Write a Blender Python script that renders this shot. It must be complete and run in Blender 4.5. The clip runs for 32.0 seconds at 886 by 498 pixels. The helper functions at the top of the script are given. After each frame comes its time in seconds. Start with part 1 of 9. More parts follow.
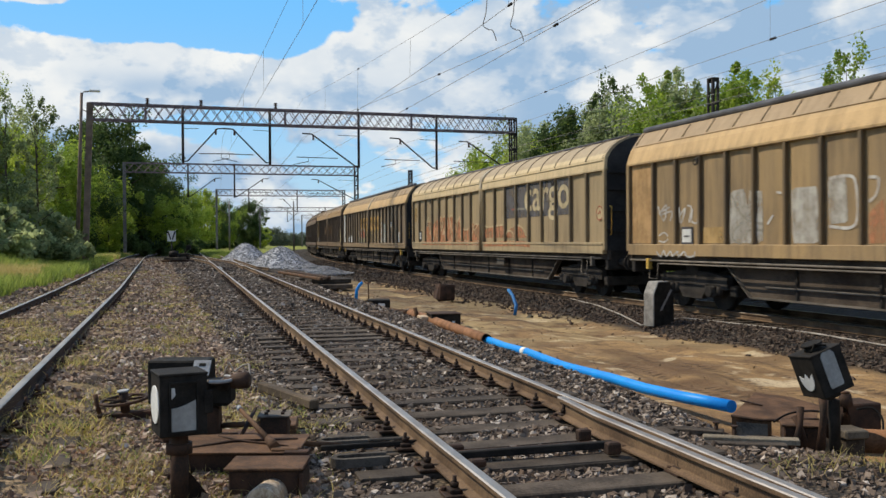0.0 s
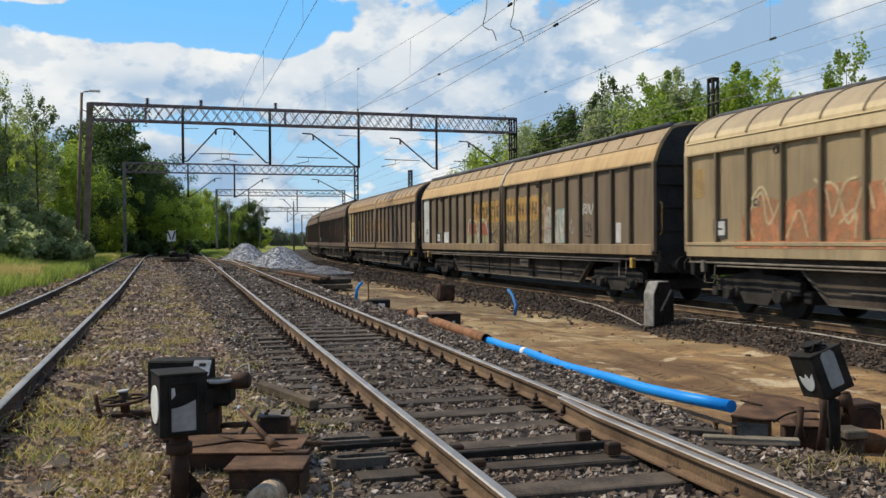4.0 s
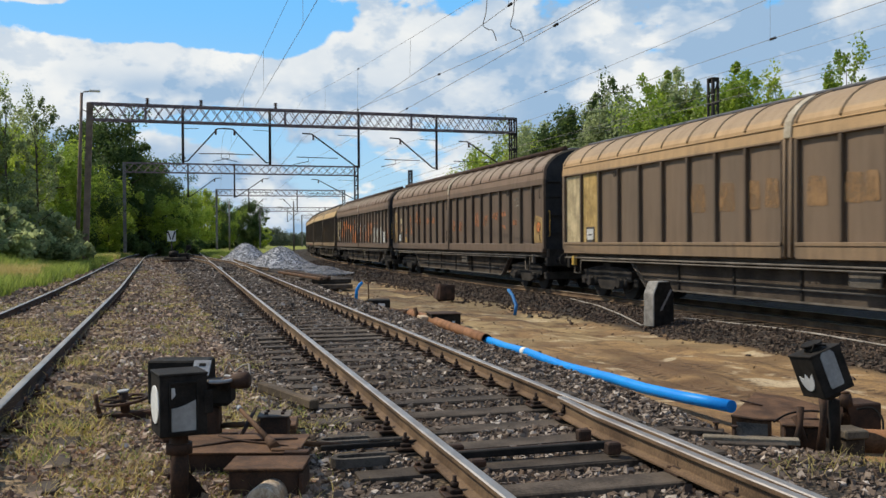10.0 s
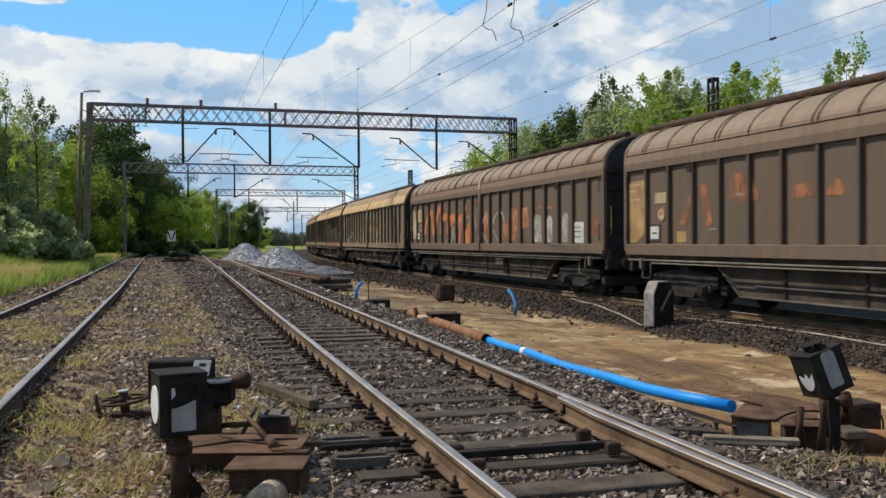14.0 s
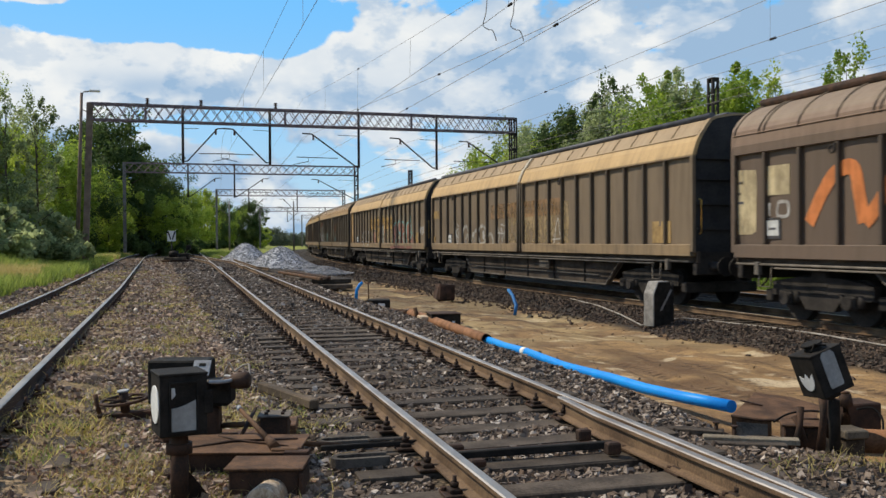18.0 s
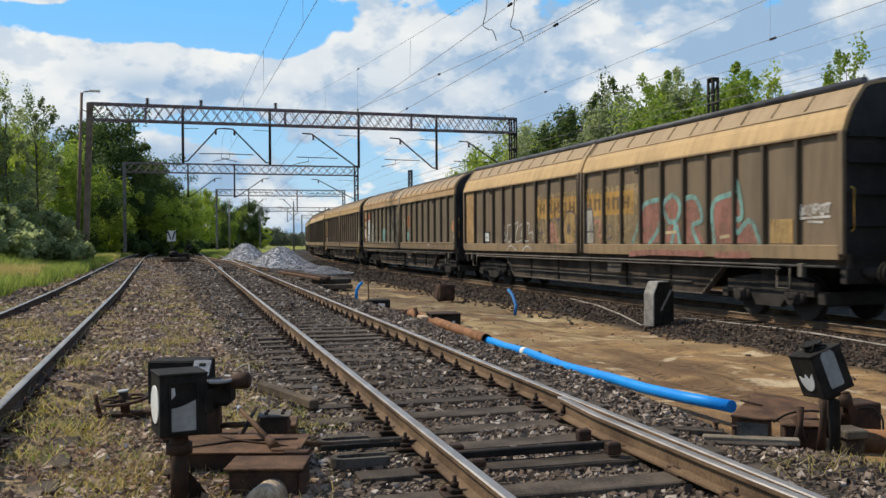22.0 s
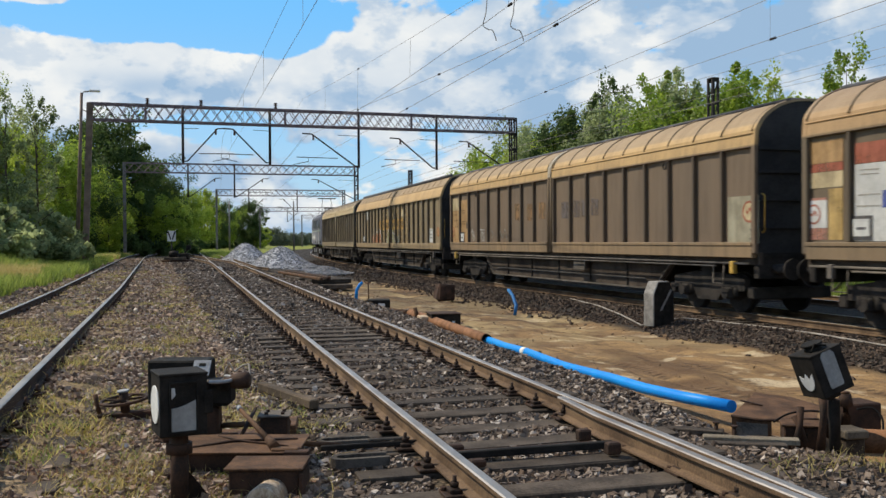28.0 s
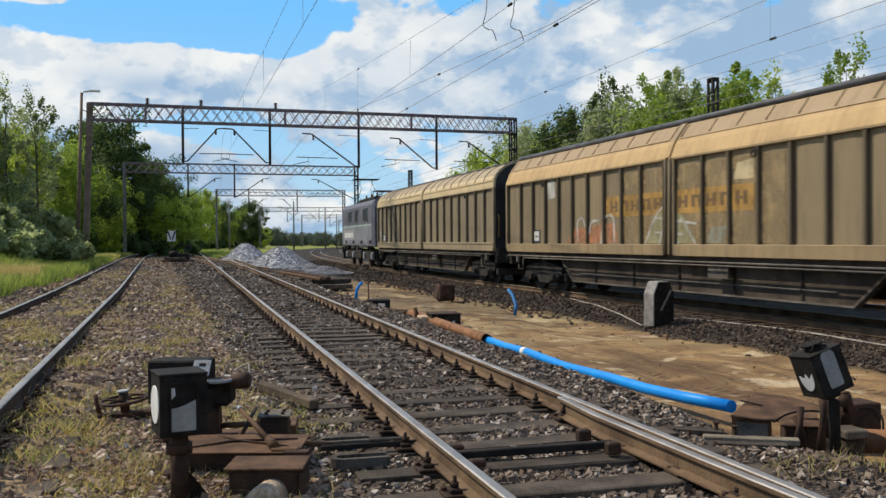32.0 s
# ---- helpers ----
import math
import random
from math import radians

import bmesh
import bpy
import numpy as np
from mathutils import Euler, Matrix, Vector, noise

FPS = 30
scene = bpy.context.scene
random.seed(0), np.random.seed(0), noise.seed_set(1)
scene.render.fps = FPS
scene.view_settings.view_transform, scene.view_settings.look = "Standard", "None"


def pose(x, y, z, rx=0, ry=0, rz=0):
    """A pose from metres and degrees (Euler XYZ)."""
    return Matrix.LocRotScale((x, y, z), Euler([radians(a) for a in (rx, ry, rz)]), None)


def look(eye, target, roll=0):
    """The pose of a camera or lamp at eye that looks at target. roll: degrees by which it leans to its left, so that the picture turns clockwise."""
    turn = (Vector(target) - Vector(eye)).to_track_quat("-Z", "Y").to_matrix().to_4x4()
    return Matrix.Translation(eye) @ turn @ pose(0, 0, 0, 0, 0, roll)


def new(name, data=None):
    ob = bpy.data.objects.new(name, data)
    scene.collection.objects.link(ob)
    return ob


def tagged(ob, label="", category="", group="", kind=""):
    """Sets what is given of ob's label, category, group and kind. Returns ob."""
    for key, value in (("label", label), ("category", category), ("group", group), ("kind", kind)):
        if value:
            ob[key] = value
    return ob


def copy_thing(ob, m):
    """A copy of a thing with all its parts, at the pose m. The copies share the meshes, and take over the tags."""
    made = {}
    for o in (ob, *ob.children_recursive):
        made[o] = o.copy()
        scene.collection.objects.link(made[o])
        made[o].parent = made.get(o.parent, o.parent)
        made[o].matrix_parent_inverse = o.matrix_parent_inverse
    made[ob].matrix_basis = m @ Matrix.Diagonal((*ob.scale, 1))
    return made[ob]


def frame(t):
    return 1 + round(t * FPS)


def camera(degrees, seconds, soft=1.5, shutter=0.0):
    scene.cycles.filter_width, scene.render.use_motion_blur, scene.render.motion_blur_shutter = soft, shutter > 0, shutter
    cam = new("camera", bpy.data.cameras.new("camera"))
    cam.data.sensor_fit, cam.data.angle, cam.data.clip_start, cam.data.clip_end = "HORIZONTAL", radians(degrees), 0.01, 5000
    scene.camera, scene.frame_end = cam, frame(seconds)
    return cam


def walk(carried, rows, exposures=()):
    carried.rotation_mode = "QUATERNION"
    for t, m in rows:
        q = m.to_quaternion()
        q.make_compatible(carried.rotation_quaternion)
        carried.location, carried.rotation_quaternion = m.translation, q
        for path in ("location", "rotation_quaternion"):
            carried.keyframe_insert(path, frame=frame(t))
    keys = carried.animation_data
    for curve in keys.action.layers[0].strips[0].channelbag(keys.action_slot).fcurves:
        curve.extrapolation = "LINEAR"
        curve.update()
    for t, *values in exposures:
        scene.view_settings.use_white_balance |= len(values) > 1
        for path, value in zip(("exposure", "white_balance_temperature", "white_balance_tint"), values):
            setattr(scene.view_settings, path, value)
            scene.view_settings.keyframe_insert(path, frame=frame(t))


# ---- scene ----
# One plan: the camera stands still at x = y = 0. N points across the tracks to the right, S runs along the
# train's track away from the camera. Heights are counted from the train track's rail tops.
PHI = radians(17.475)
NX, NY = math.cos(PHI), math.sin(PHI)
BEND_START, BEND = 25.29, 0.00147          # straight, then a right-hand curve of about 680 m radius


def P(n, s, z=0.0):
    """Place at n metres across and s metres along (straight frame)."""
    return Vector((n * NX - s * NY, n * NY + s * NX, z))


def T(n, s, z=0.0):
    """The same, following the bend of the train's track."""
    e = max(s - BEND_START, 0.0)
    c = (1 - math.cos(BEND * e)) / BEND
    # offset n is taken across the bent line
    a = BEND * e
    base_n, base_s = TRAIN_N + c, s - e + math.sin(a) / BEND
    d = n - TRAIN_N
    return P(base_n + d * math.cos(a), base_s - d * math.sin(a), z)


TRAIN_N = 13.72
EYE = (0, 0, 1.385)
cam = camera(51.88, 32.0, soft=1.5, shutter=0.35)
STAND = look(EYE, (0, 100, 1.385 - 0.951), -0.36)
walk(cam, [(0, STAND), (32, STAND)])

# ---- sky and sun ----
SUN_DIR = Vector((-0.78, 0.34, 0.92)).normalized()
world = bpy.data.worlds.new("sky")
scene.world = world
world.use_nodes = True


class Nodes:
    """Short hand for node trees."""

    def __init__(self, tree):
        self.t = tree
        tree.nodes.clear()

    def n(self, kind, inputs=None, **props):
        node = self.t.nodes.new(kind)
        for k, v in props.items():
            setattr(node, k, v)
        for k, v in (inputs or {}).items():
            self.put(node, k, v)
        return node

    def put(self, node, key, v):
        sock = node.inputs[key]
        if isinstance(v, bpy.types.NodeSocket):
            self.t.links.new(v, sock)
        elif isinstance(v, bpy.types.Node):
            self.t.links.new(v.outputs[0], sock)
        else:
            if hasattr(sock, "default_value"):
                if sock.type == "RGBA" and len(v) == 3:
                    v = (*v, 1)
                sock.default_value = v

    def math(self, op, a, b=0.0, c=0.0, clamp=False):
        return self.n("ShaderNodeMath", {0: a, 1: b, 2: c}, operation=op, use_clamp=clamp).outputs[0]

    def mix(self, f, a, b, blend="MIX"):
        m = self.n("ShaderNodeMix", data_type="RGBA", blend_type=blend)
        self.put(m, 0, f), self.put(m, 6, a), self.put(m, 7, b)
        return m.outputs[2]

    def noise(self, vec, scale, detail=3.0, rough=0.55, dist=0.0):
        return self.n("ShaderNodeTexNoise", {"Vector": vec, "Scale": scale, "Detail": detail, "Roughness": rough, "Distortion": dist}).outputs[0]

    def ramp(self, v, lo, hi, clamp=True):
        return self.n("ShaderNodeMapRange", {"Value": v, "From Min": lo, "From Max": hi}, interpolation_type="SMOOTHSTEP").outputs[0]


def make_sky():
    k = Nodes(world.node_tree)
    geo = k.n("ShaderNodeTexCoord").outputs["Generated"]
    sky = k.n("ShaderNodeTexSky", sky_type="NISHITA", sun_disc=False, sun_elevation=math.asin(SUN_DIR.z), sun_rotation=math.atan2(SUN_DIR.x, SUN_DIR.y), altitude=100, air_density=1.2, dust_density=0.6)
    blue = k.n("ShaderNodeVectorMath", {0: sky.outputs[0], 1: (0.115, 0.115, 0.125)}, operation="MULTIPLY").outputs[0]
    xyz = k.n("ShaderNodeSeparateXYZ", {0: geo})
    x, y, z = xyz.outputs
    # azimuth and height in degrees
    az = k.math("MULTIPLY", k.math("ARCTAN2", x, y), 57.2958)
    el = k.math("MULTIPLY", k.math("ARCSINE", z), 57.2958)
    uv = k.n("ShaderNodeCombineXYZ", {0: az, 1: k.math("MULTIPLY", el, 1.6), 2: 3.1}).outputs[0]
    big = k.noise(uv, 0.085, 5.0, 0.6, 0.4)
    fine = k.noise(uv, 0.24, 5.0, 0.5, 0.15)
    shape = k.math("ADD", k.math("MULTIPLY", big, 0.55), k.math("MULTIPLY", fine, 0.45))

    def blob(u0, v0, ru, rv):
        du = k.math("DIVIDE", k.math("SUBTRACT", az, u0), ru)
        dv = k.math("DIVIDE", k.math("SUBTRACT", el, v0), rv)
        r2 = k.math("ADD", k.math("MULTIPLY", du, du), k.math("MULTIPLY", dv, dv))
        return k.math("POWER", 2.718, k.math("MULTIPLY", r2, -1.0))

    # clear blue gap over the left-hand trees, a long bank beneath it, a mass to the right
    hole = k.math("ADD", blob(-17, 13.9, 9.5, 1.9), blob(-10.5, 13.2, 3.4, 1.7))
    hole = k.math("ADD", hole, k.math("MULTIPLY", blob(-13, 6.6, 5.0, 1.3), 0.42))
    hole = k.math("ADD", hole, k.math("MULTIPLY", blob(-1, 4.2, 7.0, 2.2), 0.36))
    bank = k.math("ADD", k.math("MULTIPLY", blob(-18, 10.3, 9.0, 1.5), 1.5), blob(-24, 8.4, 4.0, 1.8))
    bank = k.math("ADD", bank, blob(-4, 12.5, 4.6, 3.0))
    bank = k.math("ADD", bank, k.math("MULTIPLY", blob(7, 9.0, 9.0, 4.0), 0.55))
    bank = k.math("ADD", bank, k.math("MULTIPLY", blob(-23.6, 13.9, 2.6, 0.55), 2.6))
    bank = k.math("ADD", bank, k.math("MULTIPLY", blob(-9.5, 9.6, 5.0, 1.3), 1.3))
    crisp = k.math("MULTIPLY", k.math("SUBTRACT", k.noise(uv, 0.75, 6.0, 0.62, 0.3), 0.5), 0.13)
    shape = k.math("ADD", shape, crisp)
    cover = k.math("ADD", shape, k.math("SUBTRACT", k.math("MULTIPLY", bank, 0.16), k.math("MULTIPLY", hole, 0.36)))
    low = k.ramp(el, 9.0, 1.0)
    cover = k.math("ADD", cover, k.math("MULTIPLY", low, 0.02))
    cover = k.math("ADD", cover, k.math("MULTIPLY", k.ramp(az, -2.0, 8.0), 0.07))
    cover = k.math("SUBTRACT", cover, k.math("MULTIPLY", k.ramp(el, 17.0, 34.0), 0.09))
    dens = k.ramp(cover, 0.45, 0.505)
    # thick parts turn grey-blue beneath, rims stay bright
    uv2 = k.n("ShaderNodeVectorMath", {0: uv, 1: (-0.7, 1.5, 0.0)}, operation="ADD").outputs[0]
    fine2 = k.noise(uv2, 0.24, 5.0, 0.5, 0.15)
    big2 = k.noise(uv2, 0.085, 5.0, 0.6, 0.4)
    shape2 = k.math("ADD", k.math("MULTIPLY", big2, 0.55), k.math("MULTIPLY", fine2, 0.45))
    shape2 = k.math("ADD", shape2, k.math("MULTIPLY", k.math("SUBTRACT", k.noise(uv2, 0.75, 6.0, 0.62, 0.3), 0.5), 0.13))
    relief = k.ramp(k.math("SUBTRACT", shape2, shape), -0.035, 0.06)
    uv3 = k.n("ShaderNodeCombineXYZ", {0: k.math("MULTIPLY", az, 0.75), 1: k.math("MULTIPLY", el, 1.25), 2: 8.4}).outputs[0]
    belly = k.ramp(k.noise(uv3, 0.15, 5.0, 0.55, 0.2), 0.34, 0.62)
    right = k.ramp(az, -4.0, 10.0)
    left_low = k.math("MULTIPLY", k.ramp(az, -2.0, -10.0), k.ramp(el, 10.4, 8.6))
    grey = k.math("ADD", k.math("ADD", k.math("MULTIPLY", relief, 0.42), k.math("ADD", k.math("MULTIPLY", blob(-13, 9.4, 8.0, 0.7), 0.22), k.math("MULTIPLY", blob(12, 9.0, 4.0, 1.6), 0.10))), k.math("MULTIPLY", belly, k.math("ADD", 0.34, k.math("ADD", k.math("MULTIPLY", right, 0.88), k.math("MULTIPLY", left_low, 0.50)))), clamp=True)
    white = k.mix(grey, (0.98, 0.99, 0.97, 1), (0.36, 0.53, 0.74, 1))
    pale = k.mix(k.ramp(el, 16.0, 0.0), (0.17, 0.60, 1.12, 1), (0.46, 0.74, 0.96, 1))
    pale = k.mix(k.ramp(el, 18.0, 40.0), pale, (0.075, 0.20, 0.52, 1))
    blue = k.mix(0.85, blue, pale)
    col = k.mix(dens, blue, white)
    ground = k.mix(k.ramp(el, -0.3, -2.0), col, (0.12, 0.11, 0.09, 1))
    bg = k.n("ShaderNodeBackground", {"Color": ground, "Strength": 0.94})
    k.n("ShaderNodeOutputWorld", {"Surface": bg.outputs[0]})


make_sky()
sun = new("sun", bpy.data.lights.new("sun", "SUN"))
sun.data.energy, sun.data.angle, sun.data.color = 4.4, radians(0.6), (1.0, 0.90, 0.72)
sun.matrix_world = look(SUN_DIR * 200, (0, 0, 0))
scene.view_settings.exposure = 0.0


# ---- materials ----
def mat(name, build):
    m = bpy.data.materials.new(name)
    m.use_nodes = True
    k = Nodes(m.node_tree)
    out = k.n("ShaderNodeOutputMaterial")
    b = k.n("ShaderNodeBsdfPrincipled")
    k.put(out, 0, b.outputs[0])
    build(k, b)
    return m


def coords(k, space="Object"):
    return k.n("ShaderNodeTexCoord").outputs[space]


def world_pos(k):
    return k.n("ShaderNodeNewGeometry").outputs["Position"]


def bump(k, b, height, strength=0.4, dist=0.02):
    k.put(b, "Normal", k.n("ShaderNodeBump", {"Height": height, "Strength": strength, "Distance": dist}).outputs[0])


def two_tone(name, a, b_, scale=6.0, fine=60.0, rough=(0.6, 0.9), metal=0.0, bumpy=0.3, lo=0.35, hi=0.65, dist=0.01, spec=0.22, space="Object", rand=0.0):
    """Colour that wanders between two tones at two scales, with fine relief."""
    def build(k, b):
        v = coords(k, space)
        big, small = k.noise(v, scale, 4), k.noise(v, fine, 3)
        f = k.ramp(k.math("ADD", k.math("MULTIPLY", big, 0.65), k.math("MULTIPLY", small, 0.35)), lo, hi)
        col = k.mix(f, (*a, 1), (*b_, 1))
        if rand:
            r = k.n("ShaderNodeObjectInfo").outputs["Random"]
            col = k.n("ShaderNodeHueSaturation", {"Value": k.math("ADD", 1 - rand, k.math("MULTIPLY", r, 2 * rand)), "Color": col}).outputs[0]
        k.put(b, "Base Color", col)
        k.put(b, "Roughness", k.math("ADD", rough[0], k.math("MULTIPLY", small, rough[1] - rough[0])))
        b.inputs["Metallic"].default_value = metal
        b.inputs["Specular IOR Level"].default_value = spec
        bump(k, b, k.math("ADD", k.math("MULTIPLY", big, 0.4), small), bumpy, dist)
    return mat(name, build)


RUST = two_tone("rusted_iron", (0.060, 0.034, 0.021), (0.165, 0.090, 0.048), 5, 70, (0.65, 0.95), 0.2, 0.4)
RUST_DARK = two_tone("dark_rusted_iron", (0.025, 0.018, 0.014), (0.085, 0.045, 0.028), 6, 80, (0.6, 0.9), 0.2, 0.35)
RUST_ORANGE = two_tone("orange_rust", (0.15, 0.072, 0.035), (0.32, 0.16, 0.08), 4, 50, (0.7, 0.95), 0.1, 0.4)
BLACK = two_tone("black_painted_sheet", (0.010, 0.009, 0.008), (0.030, 0.026, 0.022), 7, 90, (0.6, 0.9), 0.0, 0.12, spec=0.12)
STEEL = two_tone("polished_rail_steel", (0.32, 0.27, 0.225), (0.48, 0.43, 0.375), 3, 120, (0.34, 0.50), 0.85, 0.05)
RAIL_SIDE = two_tone("rail_web_rust", (0.075, 0.046, 0.028), (0.20, 0.13, 0.075), 2, 60, (0.6, 0.9), 0.1, 0.25)
# siding rail rust, darkened for the shade on the webs
SIDING_WEB = two_tone("dark_siding_rail_rust", (0.026, 0.017, 0.014), (0.075, 0.046, 0.034), 2, 60, (0.7, 0.95), 0.1, 0.25)
WOOD_DARK = two_tone("tarred_sleeper_wood", (0.030, 0.022, 0.016), (0.10, 0.078, 0.058), 3, 45, (0.7, 0.95), 0, 0.5, rand=0.3)
WOOD_PALE = two_tone("dry_tan_board", (0.13, 0.105, 0.075), (0.28, 0.235, 0.17), 3, 60, (0.8, 0.95), 0, 0.4)
WOOD_OLD = two_tone("old_brown_wood", (0.05, 0.04, 0.03), (0.14, 0.115, 0.085), 3, 60, (0.75, 0.95), 0, 0.4)
WOOD_BEAM = two_tone("damp_brown_beam", (0.045, 0.033, 0.022), (0.13, 0.095, 0.062), 3, 60, (0.75, 0.95), 0, 0.4)
WOOD_END = two_tone("sawn_log_end", (0.30, 0.20, 0.12), (0.62, 0.50, 0.36), 14, 60, (0.8, 0.95), 0, 0.6)
CONCRETE = two_tone("weathered_concrete", (0.16, 0.15, 0.135), (0.34, 0.32, 0.29), 5, 60, (0.8, 0.95), 0, 0.4)
DARK_CONCRETE = two_tone("grimy_concrete", (0.05, 0.044, 0.038), (0.17, 0.15, 0.125), 4, 50, (0.8, 0.95), 0, 0.5)
WHITE_GLASS = two_tone("milk_glass", (0.50, 0.50, 0.49), (0.66, 0.66, 0.64), 6, 40, (0.25, 0.4), 0, 0.02)
# milk glass once more, greyed for sign faces that lie in shade
SHADED_GLASS = two_tone("dusty_milk_glass", (0.24, 0.24, 0.23), (0.34, 0.34, 0.325), 6, 40, (0.3, 0.5), 0, 0.02)
WHITE_PAINT = two_tone("white_paint", (0.62, 0.61, 0.57), (0.80, 0.79, 0.76), 5, 40, (0.5, 0.7), 0, 0.05)
GREY_PLATE = two_tone("galvanised_plate", (0.26, 0.26, 0.26), (0.42, 0.42, 0.42), 8, 60, (0.6, 0.8), 0.2, 0.1)
BLUE_PIPE = two_tone("blue_plastic_pipe", (0.008, 0.22, 0.68), (0.015, 0.31, 0.82), 2, 60, (0.35, 0.5), 0, 0.03)
BLUE_DULL = two_tone("grimy_blue_hose", (0.012, 0.09, 0.25), (0.03, 0.16, 0.38), 6, 40, (0.5, 0.7), 0, 0.05)
IRON_DUST = two_tone("dusty_dark_iron", (0.040, 0.035, 0.030), (0.11, 0.095, 0.08), 6, 60, (0.8, 0.95), 0, 0.3, spec=0.08)
PALE_JOINT = two_tone("pale_roof_joint", (0.30, 0.25, 0.18), (0.52, 0.46, 0.36), 3, 40, (0.6, 0.8), 0, 0.1)
MAST_STEEL = two_tone("grey_mast_paint", (0.13, 0.12, 0.11), (0.24, 0.22, 0.20), 3, 30, (0.6, 0.85), 0.2, 0.15)
MAST_RUST = two_tone("rusty_mast_paint", (0.13, 0.092, 0.07), (0.24, 0.175, 0.135), 2, 30, (0.6, 0.85), 0.2, 0.2)
MAST_DARK = two_tone("dark_mast_paint", (0.02, 0.018, 0.017), (0.06, 0.05, 0.045), 3, 30, (0.6, 0.85), 0.2, 0.2)
TRUSS = two_tone("purple_grey_truss_paint", (0.13, 0.095, 0.105), (0.24, 0.19, 0.20), 3, 30, (0.6, 0.85), 0.2, 0.2)
WIRE = two_tone("tarnished_copper_wire", (0.22, 0.20, 0.19), (0.36, 0.33, 0.31), 3, 30, (0.5, 0.7), 0.2, 0.0)
INSULATOR = two_tone("brown_porcelain", (0.05, 0.03, 0.025), (0.10, 0.06, 0.05), 3, 30, (0.2, 0.4), 0, 0.0)
UNDER = two_tone("grimy_underframe", (0.019, 0.0175, 0.016), (0.055, 0.047, 0.041), 2, 30, (0.7, 0.95), 0.0, 0.2, spec=0.12)
# brown grime, raised above the underframe tone for light on the girders
GIRDER = two_tone("grimy_girder", (0.040, 0.031, 0.025), (0.10, 0.078, 0.060), 1.5, 25, (0.7, 0.95), 0.0, 0.2, spec=0.12)
UNDER_LIGHT = two_tone("dusty_underframe_edge", (0.085, 0.074, 0.062), (0.19, 0.165, 0.14), 2, 30, (0.75, 0.95), 0.0, 0.2, spec=0.1)
CABLE = two_tone("grey_cable", (0.22, 0.19, 0.16), (0.36, 0.32, 0.27), 3, 30, (0.6, 0.8), 0, 0.05)
BARK = two_tone("bark", (0.05, 0.04, 0.03), (0.14, 0.11, 0.085), 3, 18, (0.8, 0.95), 0, 0.6, dist=0.03)
GREY_STONE = two_tone("fresh_grey_gravel", (0.26, 0.26, 0.27), (0.52, 0.52, 0.54), 9, 40, (0.8, 0.95), 0, 0.5, space="Generated")


def leaves(name, a, b_, sheen=0.3):
    def build(k, b):
        r = k.n("ShaderNodeNewGeometry").outputs["Random Per Island"]
        big = k.noise(world_pos(k), 0.35, 3)
        f = k.math("ADD", k.math("MULTIPLY", r, 0.6), k.math("MULTIPLY", k.ramp(big, 0.35, 0.65), 0.4))
        k.put(b, "Base Color", k.mix(f, (*a, 1), (*b_, 1)))
        b.inputs["Roughness"].default_value = 0.6
        b.inputs["Specular IOR Level"].default_value = sheen
        tr = k.n("ShaderNodeBsdfTranslucent", {"Color": k.mix(f, (*[c * 1.35 for c in a], 1), (*[min(c * 1.5, 0.75) for c in b_], 1))})
        mx = k.n("ShaderNodeMixShader", {0: 0.5, 1: b.outputs[0], 2: tr.outputs[0]})
        k.put([n for n in k.t.nodes if n.type == "OUTPUT_MATERIAL"][0], 0, mx.outputs[0])
    return mat(name, build)


LEAF = leaves("leaf_green", (0.10, 0.175, 0.02), (0.30, 0.38, 0.055))
# dark leaf tone; for foliage in shade, the shade is in this colour
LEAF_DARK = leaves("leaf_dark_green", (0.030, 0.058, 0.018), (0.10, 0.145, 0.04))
LEAF_LIGHT = leaves("leaf_light_green", (0.18, 0.26, 0.028), (0.42, 0.48, 0.08))
LEAF_GREY = leaves("leaf_grey_green", (0.075, 0.11, 0.035), (0.42, 0.47, 0.23))
GRASS = leaves("grass_blades", (0.10, 0.155, 0.026), (0.30, 0.345, 0.08))
GRASS_DRY = leaves("dry_grass_blades", (0.27, 0.21, 0.07), (0.50, 0.41, 0.17))
RED_WEED = leaves("reddish_weed", (0.16, 0.075, 0.05), (0.34, 0.20, 0.13))
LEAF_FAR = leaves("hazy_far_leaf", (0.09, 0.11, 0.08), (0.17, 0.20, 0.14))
MOSS = leaves("yellow_moss", (0.16, 0.14, 0.025), (0.36, 0.30, 0.07))


def stone_mat(name, tones, value=1.0):
    def build(k, b):
        r = k.n("ShaderNodeNewGeometry").outputs["Random Per Island"]
        v = world_pos(k)
        ramp = k.n("ShaderNodeValToRGB", {0: r})
        e = ramp.color_ramp.elements
        e[0].color, e[1].color = (*tones[0], 1), (*tones[-1], 1)
        for i, t in enumerate(tones[1:-1]):
            e.new((i + 1) / (len(tones) - 1)).color = (*t, 1)
        small = k.noise(v, 70, 3)
        rusty = k.ramp(k.noise(v, 0.5, 3), 0.5, 0.7)
        col = k.mix(k.math("MULTIPLY", rusty, 0.4), ramp.outputs[0], (0.16, 0.10, 0.065, 1))
        k.put(b, "Base Color", k.mix(k.math("MULTIPLY", small, 0.36), col, (0.05, 0.043, 0.036, 1)))
        b.inputs["Roughness"].default_value = 0.9
        b.inputs["Specular IOR Level"].default_value = 0.15
        bump(k, b, small, 0.5, 0.01)
    return mat(name, build)


